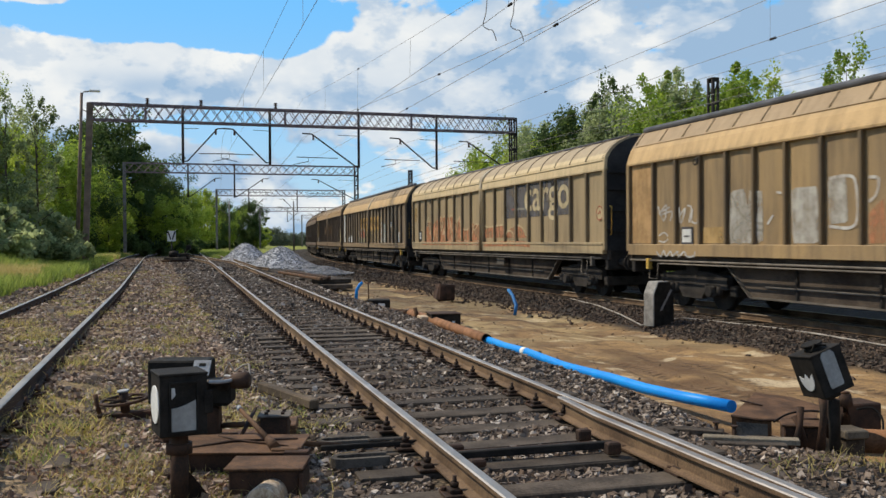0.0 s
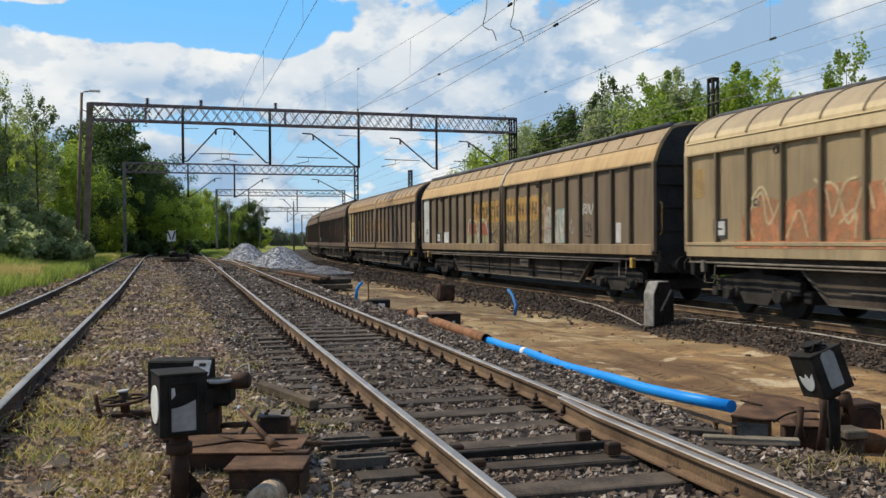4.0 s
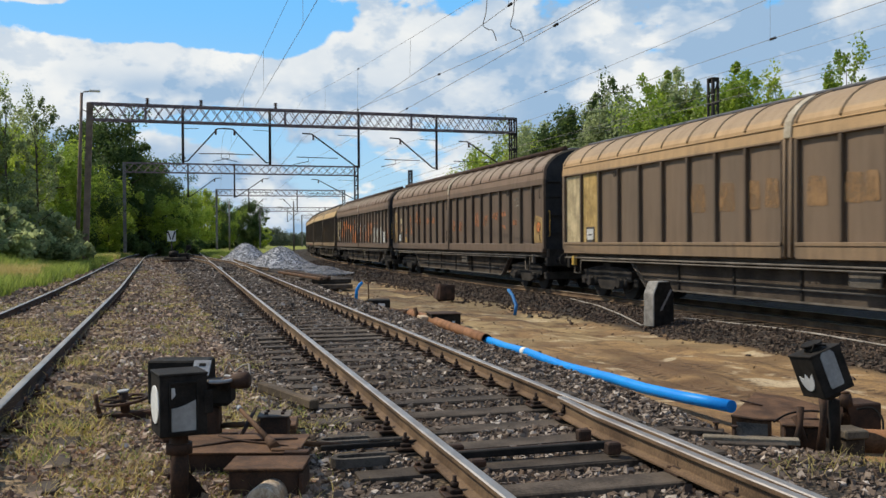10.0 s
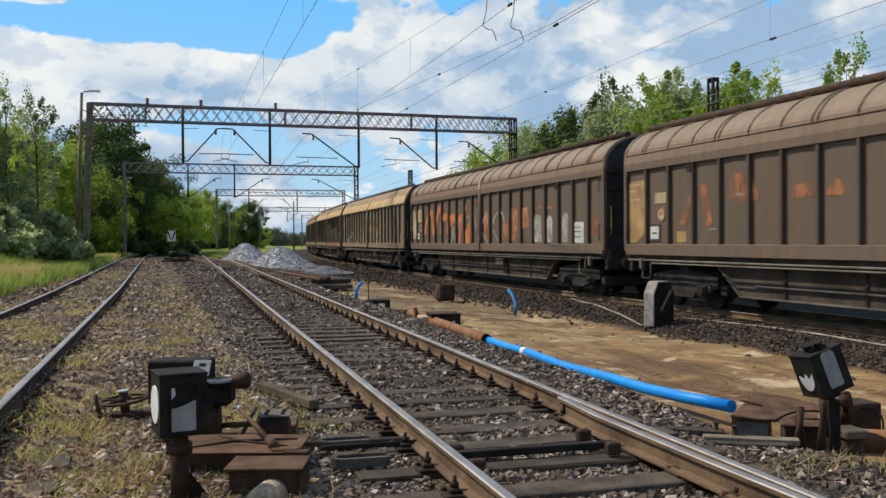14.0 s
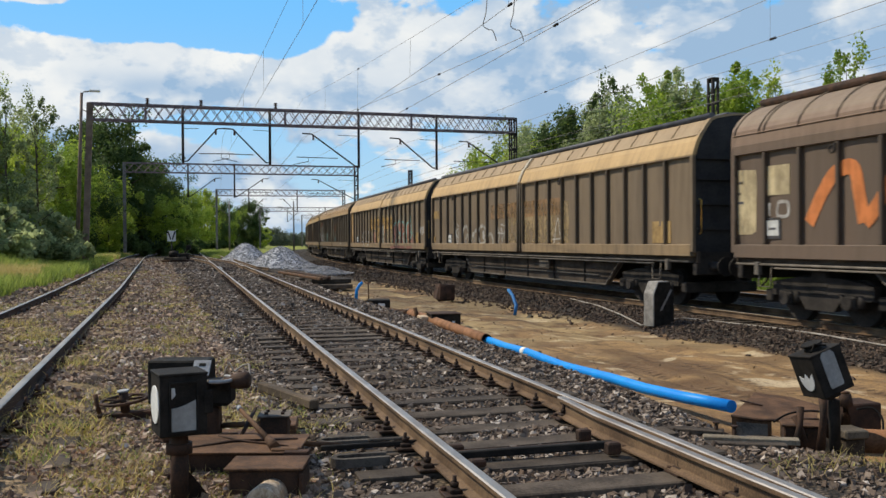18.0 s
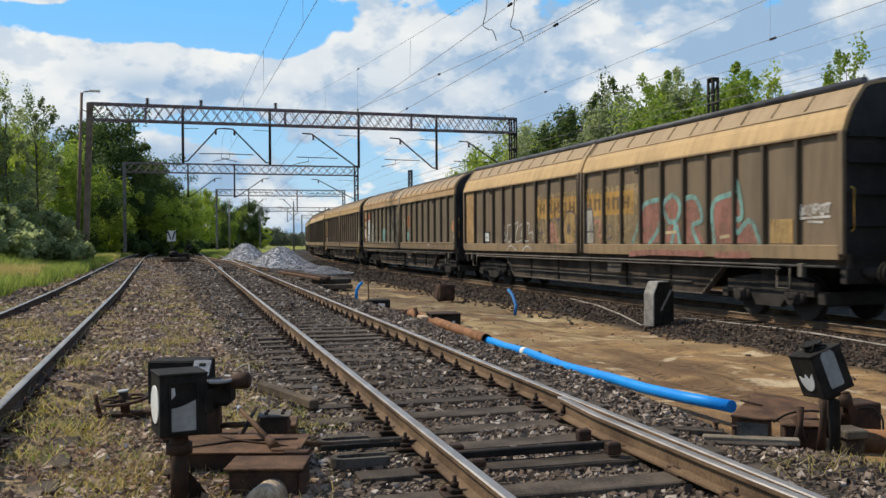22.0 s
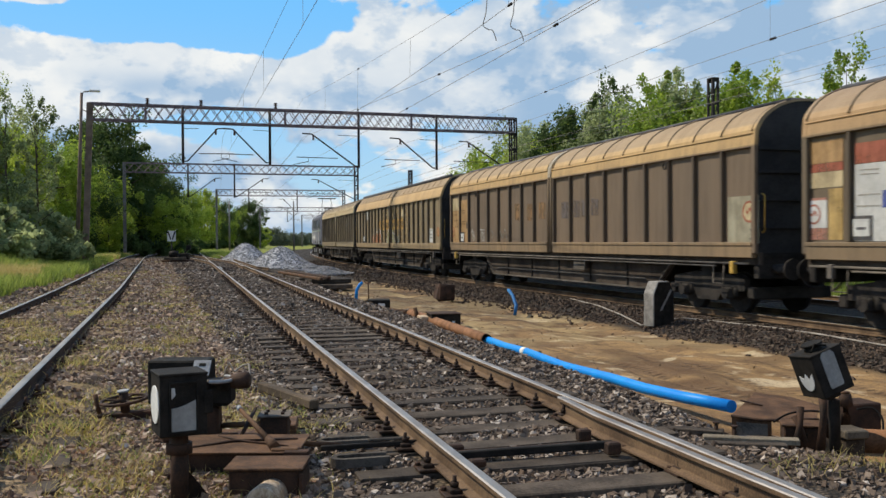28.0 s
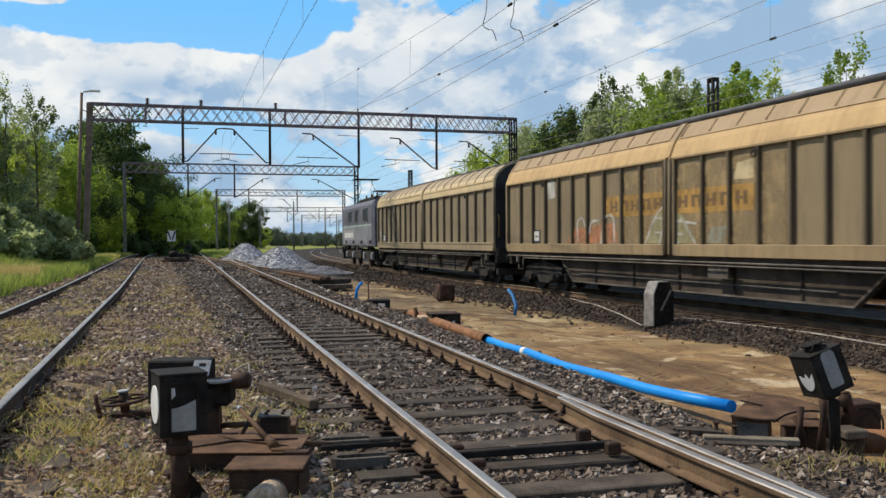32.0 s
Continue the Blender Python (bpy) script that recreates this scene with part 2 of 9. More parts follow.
TRACK_STONES = stone_mat("track_ballast_stones", [(0.045, 0.033, 0.026), (0.11, 0.080, 0.060), (0.22, 0.172, 0.134), (0.070, 0.045, 0.032), (0.34, 0.268, 0.208), (0.15, 0.105, 0.077), (0.64, 0.55, 0.46)])
STONES = stone_mat("ballast_stones", [(0.10, 0.064, 0.046), (0.25, 0.17, 0.118), (0.41, 0.305, 0.22), (0.18, 0.10, 0.066), (0.54, 0.40, 0.29), (0.33, 0.215, 0.145), (0.74, 0.63, 0.51)])
DARK_STONES = stone_mat("grimy_ballast_stones", [(0.032, 0.023, 0.017), (0.075, 0.052, 0.038), (0.115, 0.083, 0.062), (0.055, 0.035, 0.025), (0.18, 0.14, 0.105)])
CLODS = stone_mat("sandy_clods", [(0.12, 0.075, 0.04), (0.24, 0.155, 0.08), (0.10, 0.065, 0.045), (0.34, 0.24, 0.13)])
HEAP_STONES = stone_mat("crushed_grey_stones", [(0.22, 0.22, 0.225), (0.34, 0.34, 0.345), (0.46, 0.46, 0.465), (0.30, 0.30, 0.31)])


def ground_mat():
    def build(k, b):
        v = world_pos(k)
        sep = k.n("ShaderNodeSeparateXYZ", {0: v})
        x, y, z = sep.outputs
        n = k.math("ADD", k.math("MULTIPLY", x, NX), k.math("MULTIPLY", y, NY))
        s = k.math("SUBTRACT", k.math("MULTIPLY", y, NX), k.math("MULTIPLY", x, NY))
        wob = k.math("MULTIPLY", k.math("SUBTRACT", k.noise(v, 0.5, 4), 0.5), 2.2)
        nw = k.math("ADD", n, wob)
        vor = k.n("ShaderNodeTexVoronoi", {"Vector": v, "Scale": 26.0})
        cell, edge = vor.outputs["Color"], vor.outputs["Distance"]
        tone = k.n("ShaderNodeSeparateColor", {0: cell}).outputs[0]
        stone = k.mix(tone, (0.065, 0.044, 0.029, 1), (0.27, 0.195, 0.125, 1))
        stone = k.mix(k.ramp(n, 0.7, 1.2), stone, k.mix(tone, (0.045, 0.033, 0.024, 1), (0.18, 0.135, 0.095, 1)))
        stone = k.mix(k.ramp(nw, 8.6, 9.8), stone, k.mix(tone, (0.028, 0.021, 0.016, 1), (0.085, 0.064, 0.050, 1)))
        # cell edges painted near black, as the shade between stones
        stone = k.mix(k.ramp(edge, 0.25, 0.6), stone, (0.03, 0.025, 0.02, 1))
        dirt = k.mix(k.noise(v, 9, 4), (0.21, 0.14, 0.082, 1), (0.45, 0.325, 0.185, 1))
        big = k.noise(v, 0.45, 4)
        # earth shows through the ballast between the tracks
        earthy = k.math("MULTIPLY", k.math("MULTIPLY", k.ramp(big, 0.40, 0.62), k.math("ADD", 0.35, k.math("MULTIPLY", k.ramp(k.noise(v, 11, 4, 0.65), 0.40, 0.60), 0.55))), k.ramp(k.math("ABSOLUTE", k.math("SUBTRACT", nw, -0.8)), 3.6, 1.6))
        base = k.mix(earthy, stone, dirt)
        moss = k.math("MULTIPLY", k.ramp(k.noise(v, 0.9, 5, 0.65), 0.48, 0.63), k.ramp(nw, 1.7, 0.4))
        base = k.mix(k.math("MULTIPLY", moss, 0.55), base, k.mix(k.noise(v, 14, 3), (0.19, 0.145, 0.035, 1), (0.40, 0.29, 0.095, 1)))
        # sand laid where the old track was lifted
        sv = k.n("ShaderNodeCombineXYZ", {0: k.math("MULTIPLY", x, 0.55), 1: k.math("MULTIPLY", y, 0.62), 2: 0.0}).outputs[0]
        patch = k.noise(sv, 0.9, 6, 0.62, 0.4)
        # tyre marks run along the strip
        drift = k.math("ADD", n, k.math("MULTIPLY", k.math("SUBTRACT", k.noise(v, 0.35, 2), 0.5), 1.1))
        lug = k.math("MULTIPLY", k.ramp(k.math("SINE", k.math("MULTIPLY", s, 40.0)), -0.2, 0.5), k.ramp(k.noise(v, 1.1, 3), 0.38, 0.52))
        tread = None
        for rut in (6.35, 6.62, 7.55, 7.80, 8.65, 9.1):
            line = k.math("MULTIPLY", k.ramp(k.math("ABSOLUTE", k.math("SUBTRACT", drift, rut)), 0.10, 0.03), lug)
            tread = line if tread is None else k.math("MAXIMUM", tread, line)
        sand = k.mix(k.ramp(patch, 0.38, 0.60), (0.145, 0.084, 0.041, 1), (0.36, 0.225, 0.10, 1))
        sand = k.mix(k.math("MULTIPLY", k.ramp(k.noise(v, 1.6, 5, 0.6, 0.5), 0.46, 0.60), 0.75), sand, (0.20, 0.122, 0.062, 1))
        sand = k.mix(k.math("MULTIPLY", k.ramp(k.noise(sv, 1.9, 5, 0.55, 0.6), 0.56, 0.66), 0.85), sand, (0.58, 0.46, 0.29, 1))
        sand = k.mix(k.math("MULTIPLY", tread, 0.75), sand, (0.085, 0.055, 0.034, 1))
        sand = k.mix(k.math("MULTIPLY", k.ramp(k.noise(v, 26, 4, 0.7), 0.52, 0.64), 0.6), sand, (0.12, 0.078, 0.045, 1))
        sand = k.mix(k.math("MULTIPLY", k.ramp(k.noise(v, 7, 4, 0.65), 0.55, 0.66), 0.5), sand, (0.11, 0.07, 0.04, 1))
        pale_zone = k.math("MULTIPLY", k.ramp(s, 10.0, 20.0), k.ramp(k.noise(sv, 0.8, 4, 0.6), 0.44, 0.58))
        sand = k.mix(k.math("MULTIPLY", pale_zone, 0.5), sand, (0.52, 0.40, 0.20, 1))
        band = k.math("MULTIPLY", k.ramp(k.math("ADD", n, k.math("MULTIPLY", wob, 0.25)), 4.7, 5.4), k.ramp(k.math("ADD", n, k.math("MULTIPLY", wob, 0.3)), 10.4, 9.8))
        band = k.math("MULTIPLY", band, k.ramp(s, 47.0, 42.0))
        mid = k.math("MULTIPLY", k.ramp(s, 17.0, 23.0), k.ramp(k.noise(v, 0.55, 4), 0.40, 0.50))
        band = k.math("MULTIPLY", band, k.math("SUBTRACT", 1.0, k.math("MULTIPLY", mid, 0.55)))
        base = k.mix(band, base, sand)
        # meadow beside the line
        grass = k.mix(k.noise(v, 3, 5, 0.7), (0.12, 0.15, 0.025, 1), (0.33, 0.33, 0.07, 1))
        left = k.math("SUBTRACT", k.math("ADD", n, k.math("MULTIPLY", wob, 0.3)), k.math("MULTIPLY", k.math("POWER", k.math("MAXIMUM", k.math("SUBTRACT", s, 68.0), 0.0), 2.0), 0.00094))
        left = k.ramp(k.math("SUBTRACT", left, k.math("MULTIPLY", k.ramp(s, 18.0, 40.0), 0.8)), -3.55, -4.2)
        e = k.math("MAXIMUM", k.math("SUBTRACT", s, BEND_START), 0.0)
        nb = k.math("SUBTRACT", n, k.math("MULTIPLY", k.math("MULTIPLY", e, e), BEND / 2))
        far = k.math("MULTIPLY", k.ramp(s, 82.0, 96.0), k.ramp(nb, 7.2, 6.2))
        far = k.math("MULTIPLY", far, k.math("MAXIMUM", k.ramp(n, 5.8, 6.8), k.ramp(s, 118.0, 135.0)))
        right_side = k.ramp(nb, 19.6, 20.8)
        g = k.math("MAXIMUM", left, k.math("MAXIMUM", far, right_side))
        base = k.mix(g, base, grass)
        k.put(b, "Base Color", base)
        b.inputs["Roughness"].default_value = 0.95
        b.inputs["Specular IOR Level"].default_value = 0.25
        h = k.math("MULTIPLY", k.math("SUBTRACT", 1.0, edge), k.math("SUBTRACT", 1.0, k.math("MULTIPLY", band, 0.95)))
        h = k.math("ADD", h, k.math("MULTIPLY", k.noise(v, 40, 4), 0.35))
        h = k.math("ADD", h, k.math("MULTIPLY", k.math("MULTIPLY", k.noise(v, 5.0, 5, 0.65), 1.6), band))
        h = k.math("SUBTRACT", h, k.math("MULTIPLY", tread, k.math("MULTIPLY", band, 0.8)))
        bump(k, b, h, 0.9, 0.035)
    return mat("trackside_ground", build)


GROUND = ground_mat()


# ---- building helpers ----
def bm_new():
    return bmesh.new()


def part(name, bm, material, parent=None, label="", smooth=False, m=None):
    """Links a bmesh as one mesh object under a thing or a part."""
    me = bpy.data.meshes.new(name)
    bm.normal_update()
    bm.to_mesh(me)
    bm.free()
    for one in (material if isinstance(material, (list, tuple)) else [material]):
        me.materials.append(one)
    if smooth:
        me.polygons.foreach_set("use_smooth", [True] * len(me.polygons))
    ob = new(name, me)
    if parent is not None:
        ob.parent = parent
    if m is not None:
        ob.matrix_basis = m
    if label:
        ob["label"] = label
    return ob


def again(ob, parent=None, m=None, name=None):
    """Another object on the same mesh."""
    o = new(name or ob.name.split(".")[0], ob.data)
    o.parent = parent
    if m is not None:
        o.matrix_basis = m
    if "label" in ob:
        o["label"] = ob["label"]
    return o


def thing(name, m, label, category, group="", kind=""):
    ob = new(name)
    ob.empty_display_size = 0.2
    ob.matrix_basis = m
    return tagged(ob, label, category, group, kind)


def at(n, s, z=0.0, turn=0.0, rx=0.0, ry=0.0):
    """Pose at a place of the plan; its x axis points along N, its y axis along S, before the turn."""
    p = P(n, s, z)
    return Matrix.Translation(p) @ Matrix.Rotation(PHI + radians(turn), 4, "Z") @ pose(0, 0, 0, rx, ry, 0)


def box(bm, x0, x1, y0, y1, z0, z1, bevel=0.0, m=None, mi=0):
    tmp = bmesh.new() if bevel else bm
    vs = [tmp.verts.new((x, y, z)) for z in (z0, z1) for x, y in ((x0, y0), (x1, y0), (x1, y1), (x0, y1))]
    fs = [tmp.faces.new([vs[i] for i in f]) for f in ((3, 2, 1, 0), (4, 5, 6, 7), (0, 1, 5, 4), (1, 2, 6, 5), (2, 3, 7, 6), (3, 0, 4, 7))]
    for f in fs:
        f.material_index = mi
    if bevel:
        bmesh.ops.bevel(tmp, geom=tmp.edges[:], offset=bevel, segments=1, affect="EDGES")
        for f in tmp.faces:
            f.material_index = mi
        add(bm, tmp, m)
    elif m is not None:
        for v in vs:
            v.co = m @ v.co
    return bm


def add(bm, other, m=None):
    """Joins another bmesh into bm."""
    made = {}
    for v in other.verts:
        made[v] = bm.verts.new(m @ v.co if m is not None else v.co)
    for f in other.faces:
        g = bm.faces.new([made[v] for v in f.verts])
        g.material_index, g.smooth = f.material_index, f.smooth
    other.free()
    return bm


def cyl(bm, a, b, r, r2=None, seg=10, caps=True, mi=0):
    a, b = Vector(a), Vector(b)
    r2 = r if r2 is None else r2
    q = (b - a).to_track_quat("Z", "Y").to_matrix()
    rings = []
    for p, rr in ((a, r), (b, r2)):
        rings.append([bm.verts.new(p + q @ Vector((rr * math.cos(t), rr * math.sin(t), 0))) for t in (2 * math.pi * i / seg for i in range(seg))])
    for i in range(seg):
        f = bm.faces.new((rings[0][i], rings[0][(i + 1) % seg], rings[1][(i + 1) % seg], rings[1][i]))
        f.smooth, f.material_index = seg > 5, mi
    if caps:
        for ring in (rings[0][::-1], rings[1]):
            bm.faces.new(ring).material_index = mi
    return bm


def tube(bm, pts, r, seg=8, mi=0, caps=True):
    """A round bar along a line of points."""
    pts = [Vector(p) for p in pts]
    rings = []
    for i, p in enumerate(pts):
        d = (pts[min(i + 1, len(pts) - 1)] - pts[max(i - 1, 0)]).normalized()
        u = d.cross(Vector((0, 0, 1)))
        u = u.normalized() if u.length > 1e-3 else Vector((1, 0, 0))
        w = u.cross(d)
        rr = r[i] if isinstance(r, (list, tuple)) else r
        rings.append([bm.verts.new(p + rr * (u * math.cos(t) + w * math.sin(t))) for t in (2 * math.pi * j / seg for j in range(seg))])
    for a, b in zip(rings, rings[1:]):
        for j in range(seg):
            f = bm.faces.new((a[j], a[(j + 1) % seg], b[(j + 1) % seg], b[j]))
            f.smooth, f.material_index = seg > 4, mi
    if caps:
        bm.faces.new(rings[0][::-1]).material_index = mi
        bm.faces.new(rings[-1]).material_index = mi
    return bm


def prism(bm, outline, frames, mi=None, caps=True):
    """Sweeps an outline of (u, v) through frames of (origin, u axis, v axis). mi: a material index for each side."""
    rings = [[bm.verts.new(o + a * u + b * v) for u, v in outline] for o, a, b in frames]
    k = len(outline)
    for p, q in zip(rings, rings[1:]):
        for j in range(k):
            f = bm.faces.new((p[j], p[(j + 1) % k], q[(j + 1) % k], q[j]))
            if mi:
                f.material_index = mi[j]
    if caps:
        bm.faces.new(rings[0][::-1])
        bm.faces.new(rings[-1])
    bmesh.ops.recalc_face_normals(bm, faces=bm.faces[:])
    return bm


def plate(bm, outline, axis, d0, d1, mi=0):
    """A flat plate of thickness d0..d1 along an axis; the outline is in the two other axes."""
    def place(a, b, d):
        return {"x": (d, a, b), "y": (a, d, b), "z": (a, b, d)}[axis]
    lo = [bm.verts.new(place(a, b, d0)) for a, b in outline]
    hi = [bm.verts.new(place(a, b, d1)) for a, b in outline]
    k = len(outline)
    made = [bm.faces.new(lo[::-1]), bm.faces.new(hi)]
    made += [bm.faces.new((lo[j], lo[(j + 1) % k], hi[(j + 1) % k], hi[j])) for j in range(k)]
    for f in made:
        f.material_index = mi
    bmesh.ops.recalc_face_normals(bm, faces=made)
    return bm


Z = Vector((0, 0, 1))
# ---- ground: one sheet out to the horizon ----


def track_n(s):
    """Centre of the near track."""
    n = 2.46 + 0.030 * (s - 4.0)
    if s > 57:
        n -= 0.00375 * (s - 57) ** 2 if s < 67 else 0.375 + 0.075 * (s - 67)
    return n


def left_n(s):
    """Centre of the siding, which bends to the right far away."""
    n = -1.88 + 0.011 * (min(max(s, -20.0), 25.0) - 5.0)
    return n + (0.00094 * (s - 68.0) ** 2 if s > 68 else 0.0)


def bend_n(s):
    e = max(s - BEND_START, 0.0)
    return (1 - math.cos(BEND * min(e, 420))) / BEND


def smooth(a, b, v):
    t = min(max((v - a) / (b - a), 0.0), 1.0)
    return t * t * (3 - 2 * t)


def ground_z(n, s):
    c = bend_n(s)
    near_edge = track_n(s) + 1.75 if s < 60 else track_n(60) + 1.75
    z = -0.13
    # trench of the lifted track, shallower far away; the train's bed lies lower than the near track
    far_fill = 1 - smooth(44, 62, s)
    z -= 0.34 * far_fill * smooth(near_edge, near_edge + 0.9, n)
    z -= (0.37 - 0.22 * far_fill) * smooth(6.5 + c * 0.5, 9.5 + c, n)
    z += 0.16 * smooth(9.9 + c, 11.3 + c, n) * (1 - smooth(11.7 + c, 12.3 + c, n))
    z += 0.10 * far_fill * smooth(11.7 + c, 12.3 + c, n)
    z -= 0.10 * smooth(20.2 + c, 21.5 + c, n)
    # the siding lies a little higher; beyond it a bank
    start = 0.5 - 1.1 * smooth(7.5, 11.5, s)
    z += 0.21 * smooth(start, start + 0.9, -n) * (1 - smooth(70, 110, s))
    z += 0.78 * smooth(4.1, 8.2, -n)
    z -= 0.13 * math.exp(-((n - 4.5) / 0.5) ** 2 - ((s - 6.2) / 0.6) ** 2)
    z += 0.06 * math.exp(-((n - 4.3) / 0.6) ** 2 - ((s - 4.8) / 0.6) ** 2)
    lump = noise.noise(Vector((n * 0.9, s * 0.9, 0.3))) * 0.035 + noise.noise(Vector((n * 0.25, s * 0.25, 1.7))) * 0.05
    if n < -4.4:
        lump *= 1.5
    if 5.2 < n < 10.2 and s < 45:
        soft = smooth(5.2, 5.9, n) * (1 - smooth(9.5, 10.2, n))
        lump += soft * 0.055 * noise.noise(Vector((n * 2.1, s * 1.5, 5.3)))
        for rut in (6.6, 7.65, 8.75):
            lump -= soft * 0.035 * math.exp(-((n - rut - 0.12 * math.sin(s * 0.5 + rut)) / 0.16) ** 2)
    return z + lump * (1 - 0.6 * smooth(60, 120, s))


def spaced(stops):
    out = []
    for a, b, step in stops:
        v = a
        while v < b - 1e-6:
            out.append(v)
            v += step
    out.append(stops[-1][1])
    return out


def make_ground():
    ns = spaced([(-1400, -200, 240), (-200, -40, 20), (-40, -12, 4), (-12, -4, 0.8), (-4, 17.6, 0.24), (17.6, 50, 3), (50, 200, 15), (200, 1400, 200)])
    ss = spaced([(-1200, -300, 300), (-300, -10, 10), (-10, 3, 0.8), (3, 30, 0.3), (30, 80, 1.0), (80, 400, 8), (400, 3000, 200)])
    verts = [P(n, s, ground_z(n, s)) for s in ss for n in ns]
    w = len(ns)
    faces = [(i * w + j, i * w + j + 1, (i + 1) * w + j + 1, (i + 1) * w + j) for i in range(len(ss) - 1) for j in range(w - 1)]
    me = bpy.data.meshes.new("ground")
    me.from_pydata([tuple(v) for v in verts], [], faces)
    me.polygons.foreach_set("use_smooth", [True] * len(me.polygons))
    me.materials.append(GROUND)
    return tagged(new("ground", me), "brown ballast, sand and grass beside railway tracks", "ground", kind="structure")


make_ground()

# ---- railway tracks ----
RAIL = [(-0.062, 0), (0.062, 0), (0.062, 0.012), (0.012, 0.03), (0.009, 0.105), (0.034, 0.118), (0.034, 0.142), (0.024, 0.149), (-0.024, 0.149), (-0.034, 0.142), (-0.034, 0.118), (-0.009, 0.105), (-0.012, 0.03), (-0.062, 0.012)]
RAIL_MI = [0, 0, 0, 0, 0, 0, 1, 1, 1, 0, 0, 0, 0, 0]


def rail(parent, line, top, name="rail", label="", side=None):
    """line: list of (n, s) in the plan (already bent where needed)."""
    pts = [p if isinstance(p, Vector) else P(p[0], p[1]) for p in line]
    frames = []
    for i, p in enumerate(pts):
        d = pts[min(i + 1, len(pts) - 1)] - pts[max(i - 1, 0)]
        d.z = 0
        across = Vector((d.y, -d.x, 0)).normalized()
        frames.append((Vector((p.x, p.y, top - 0.149)), across, Z))
    return part(name, prism(bm_new(), RAIL, frames, RAIL_MI), [side or RAIL_SIDE, STEEL], parent, label)


def sleeper_mesh(length=2.6, seed=1):
    rnd = random.Random(seed)
    bm = bm_new()
    box(bm, -length / 2, length / 2, -0.125, 0.125, -0.15, 0, 0.012)
    for v in bm.verts:
        v.co.z += rnd.uniform(-0.008, 0.008)
        v.co.y += rnd.uniform(-0.008, 0.008)
    return bm


def fastening_mesh():
    """Ribbed base plate with two clamps and their bolts."""
    bm = bm_new()
    box(bm, -0.17, 0.17, -0.085, 0.085, 0.0, 0.018, 0.004)
    for sx in (-1, 1):
        box(bm, sx * 0.10 - 0.035, sx * 0.10 + 0.035, -0.05, 0.05, 0.018, 0.045, 0.006)
        cyl(bm, (sx * 0.095, 0, 0.04), (sx * 0.095, 0, 0.115), 0.013, seg=6)
        cyl(bm, (sx * 0.095, 0, 0.05), (sx * 0.095, 0, 0.078), 0.026, seg=6)
        cyl(bm, (sx * 0.15, 0.05, 0.018), (sx * 0.15, 0.05, 0.04), 0.018, seg=6)
    return bm


def lay_track(name, label, centre, s0, s1, top, step=0.62, curve=None, sleepers_to=None, wood=None, sunk=0.0, fastened_to=40, side=None):
    tr = thing(name, Matrix.Identity(4), label, "track", kind="structure")
    place = curve or (lambda n, s: P(n, s))
    ss = spaced([(s0, s1, 2.0 if s1 < 140 else 4.0)])
    for d in (-0.7525, 0.7525):
        rail(tr, [place(centre(s) + d, s) for s in ss], top, side=side)
    plate0 = None
    s = s0 + 0.3
    i = 0
    meshes = []
    while s < (sleepers_to or s1):
        p = place(centre(s), s)
        q = place(centre(s + 0.5), s + 0.5)
        heading = math.atan2(q.y - p.y, q.x - p.x) - math.pi / 2
        rnd = random.Random(i * 7 + int(s0 * 10))
        m = Matrix.Translation((p.x, p.y, top - 0.149 - 0.018 - sunk + rnd.uniform(-0.006, 0.006))) @ Matrix.Rotation(heading + radians(rnd.uniform(-1.2, 1.2)), 4, "Z")
        if len(meshes) < 4:
            ob = part("sleeper", sleeper_mesh(seed=len(meshes) + 3), wood or WOOD_DARK, tr, m=m)
            meshes.append(ob)
        else:
            again(meshes[i % 4], tr, m)
        if s < fastened_to:
            for d in (-0.7525, 0.7525):
                pp = place(centre(s) + d, s)
                mm = Matrix.Translation((pp.x, pp.y, top - 0.149 - 0.018)) @ Matrix.Rotation(heading, 4, "Z")
                if plate0 is None:
                    plate0 = part("rail_fastening", fastening_mesh(), RUST_DARK, tr, m=mm)
                else:
                    again(plate0, tr, mm)
        s += step
        i += 1
    return tr


NEAR_TOP = 0.07
RAIL_Z = -0.33        # rail tops of the train's track
near_track = lay_track("near_track", "worn railway track on dark wooden sleepers in ballast", track_n, -12.64, 108.0, NEAR_TOP, 0.62, sleepers_to=85, sunk=0.012)
left_track = lay_track("siding_track", "old railway siding half buried in earth and weeds", left_n, -11.52, 122.0, NEAR_TOP + 0.14, 0.66, sleepers_to=60, sunk=0.12, side=SIDING_WEB)
train_track = lay_track("main_track", "main line railway track on a ballast bed", lambda s: TRAIN_N, -250.0, 345.0, RAIL_Z, 0.62, curve=T, sleepers_to=-248, fastened_to=-300)

second_track = lay_track("second_track", "second main line track behind the train", lambda s: 18.4, -250.0, 345.0, RAIL_Z, 0.62, curve=T, sleepers_to=-248, fastened_to=-300)


def train_sleepers():
    first = None
    for i in range(180):
        s = 4 + (i // 2) * 0.62
        n = (TRAIN_N, 18.4)[i % 2]
        p, q = T(n, s), T(n, s + 0.5)
        m = Matrix.Translation((p.x, p.y, RAIL_Z - 0.17)) @ Matrix.Rotation(math.atan2(q.y - p.y, q.x - p.x) - math.pi / 2, 4, "Z")
        if first is None:
            first = part("sleeper", sleeper_mesh(seed=9), WOOD_DARK, train_track, m=m)
        else:
            again(first, (train_track, second_track)[i % 2], m)


train_sleepers()


# ---- the goods train ----
HALF = 11.03           # half of the usual length of a wagon's body
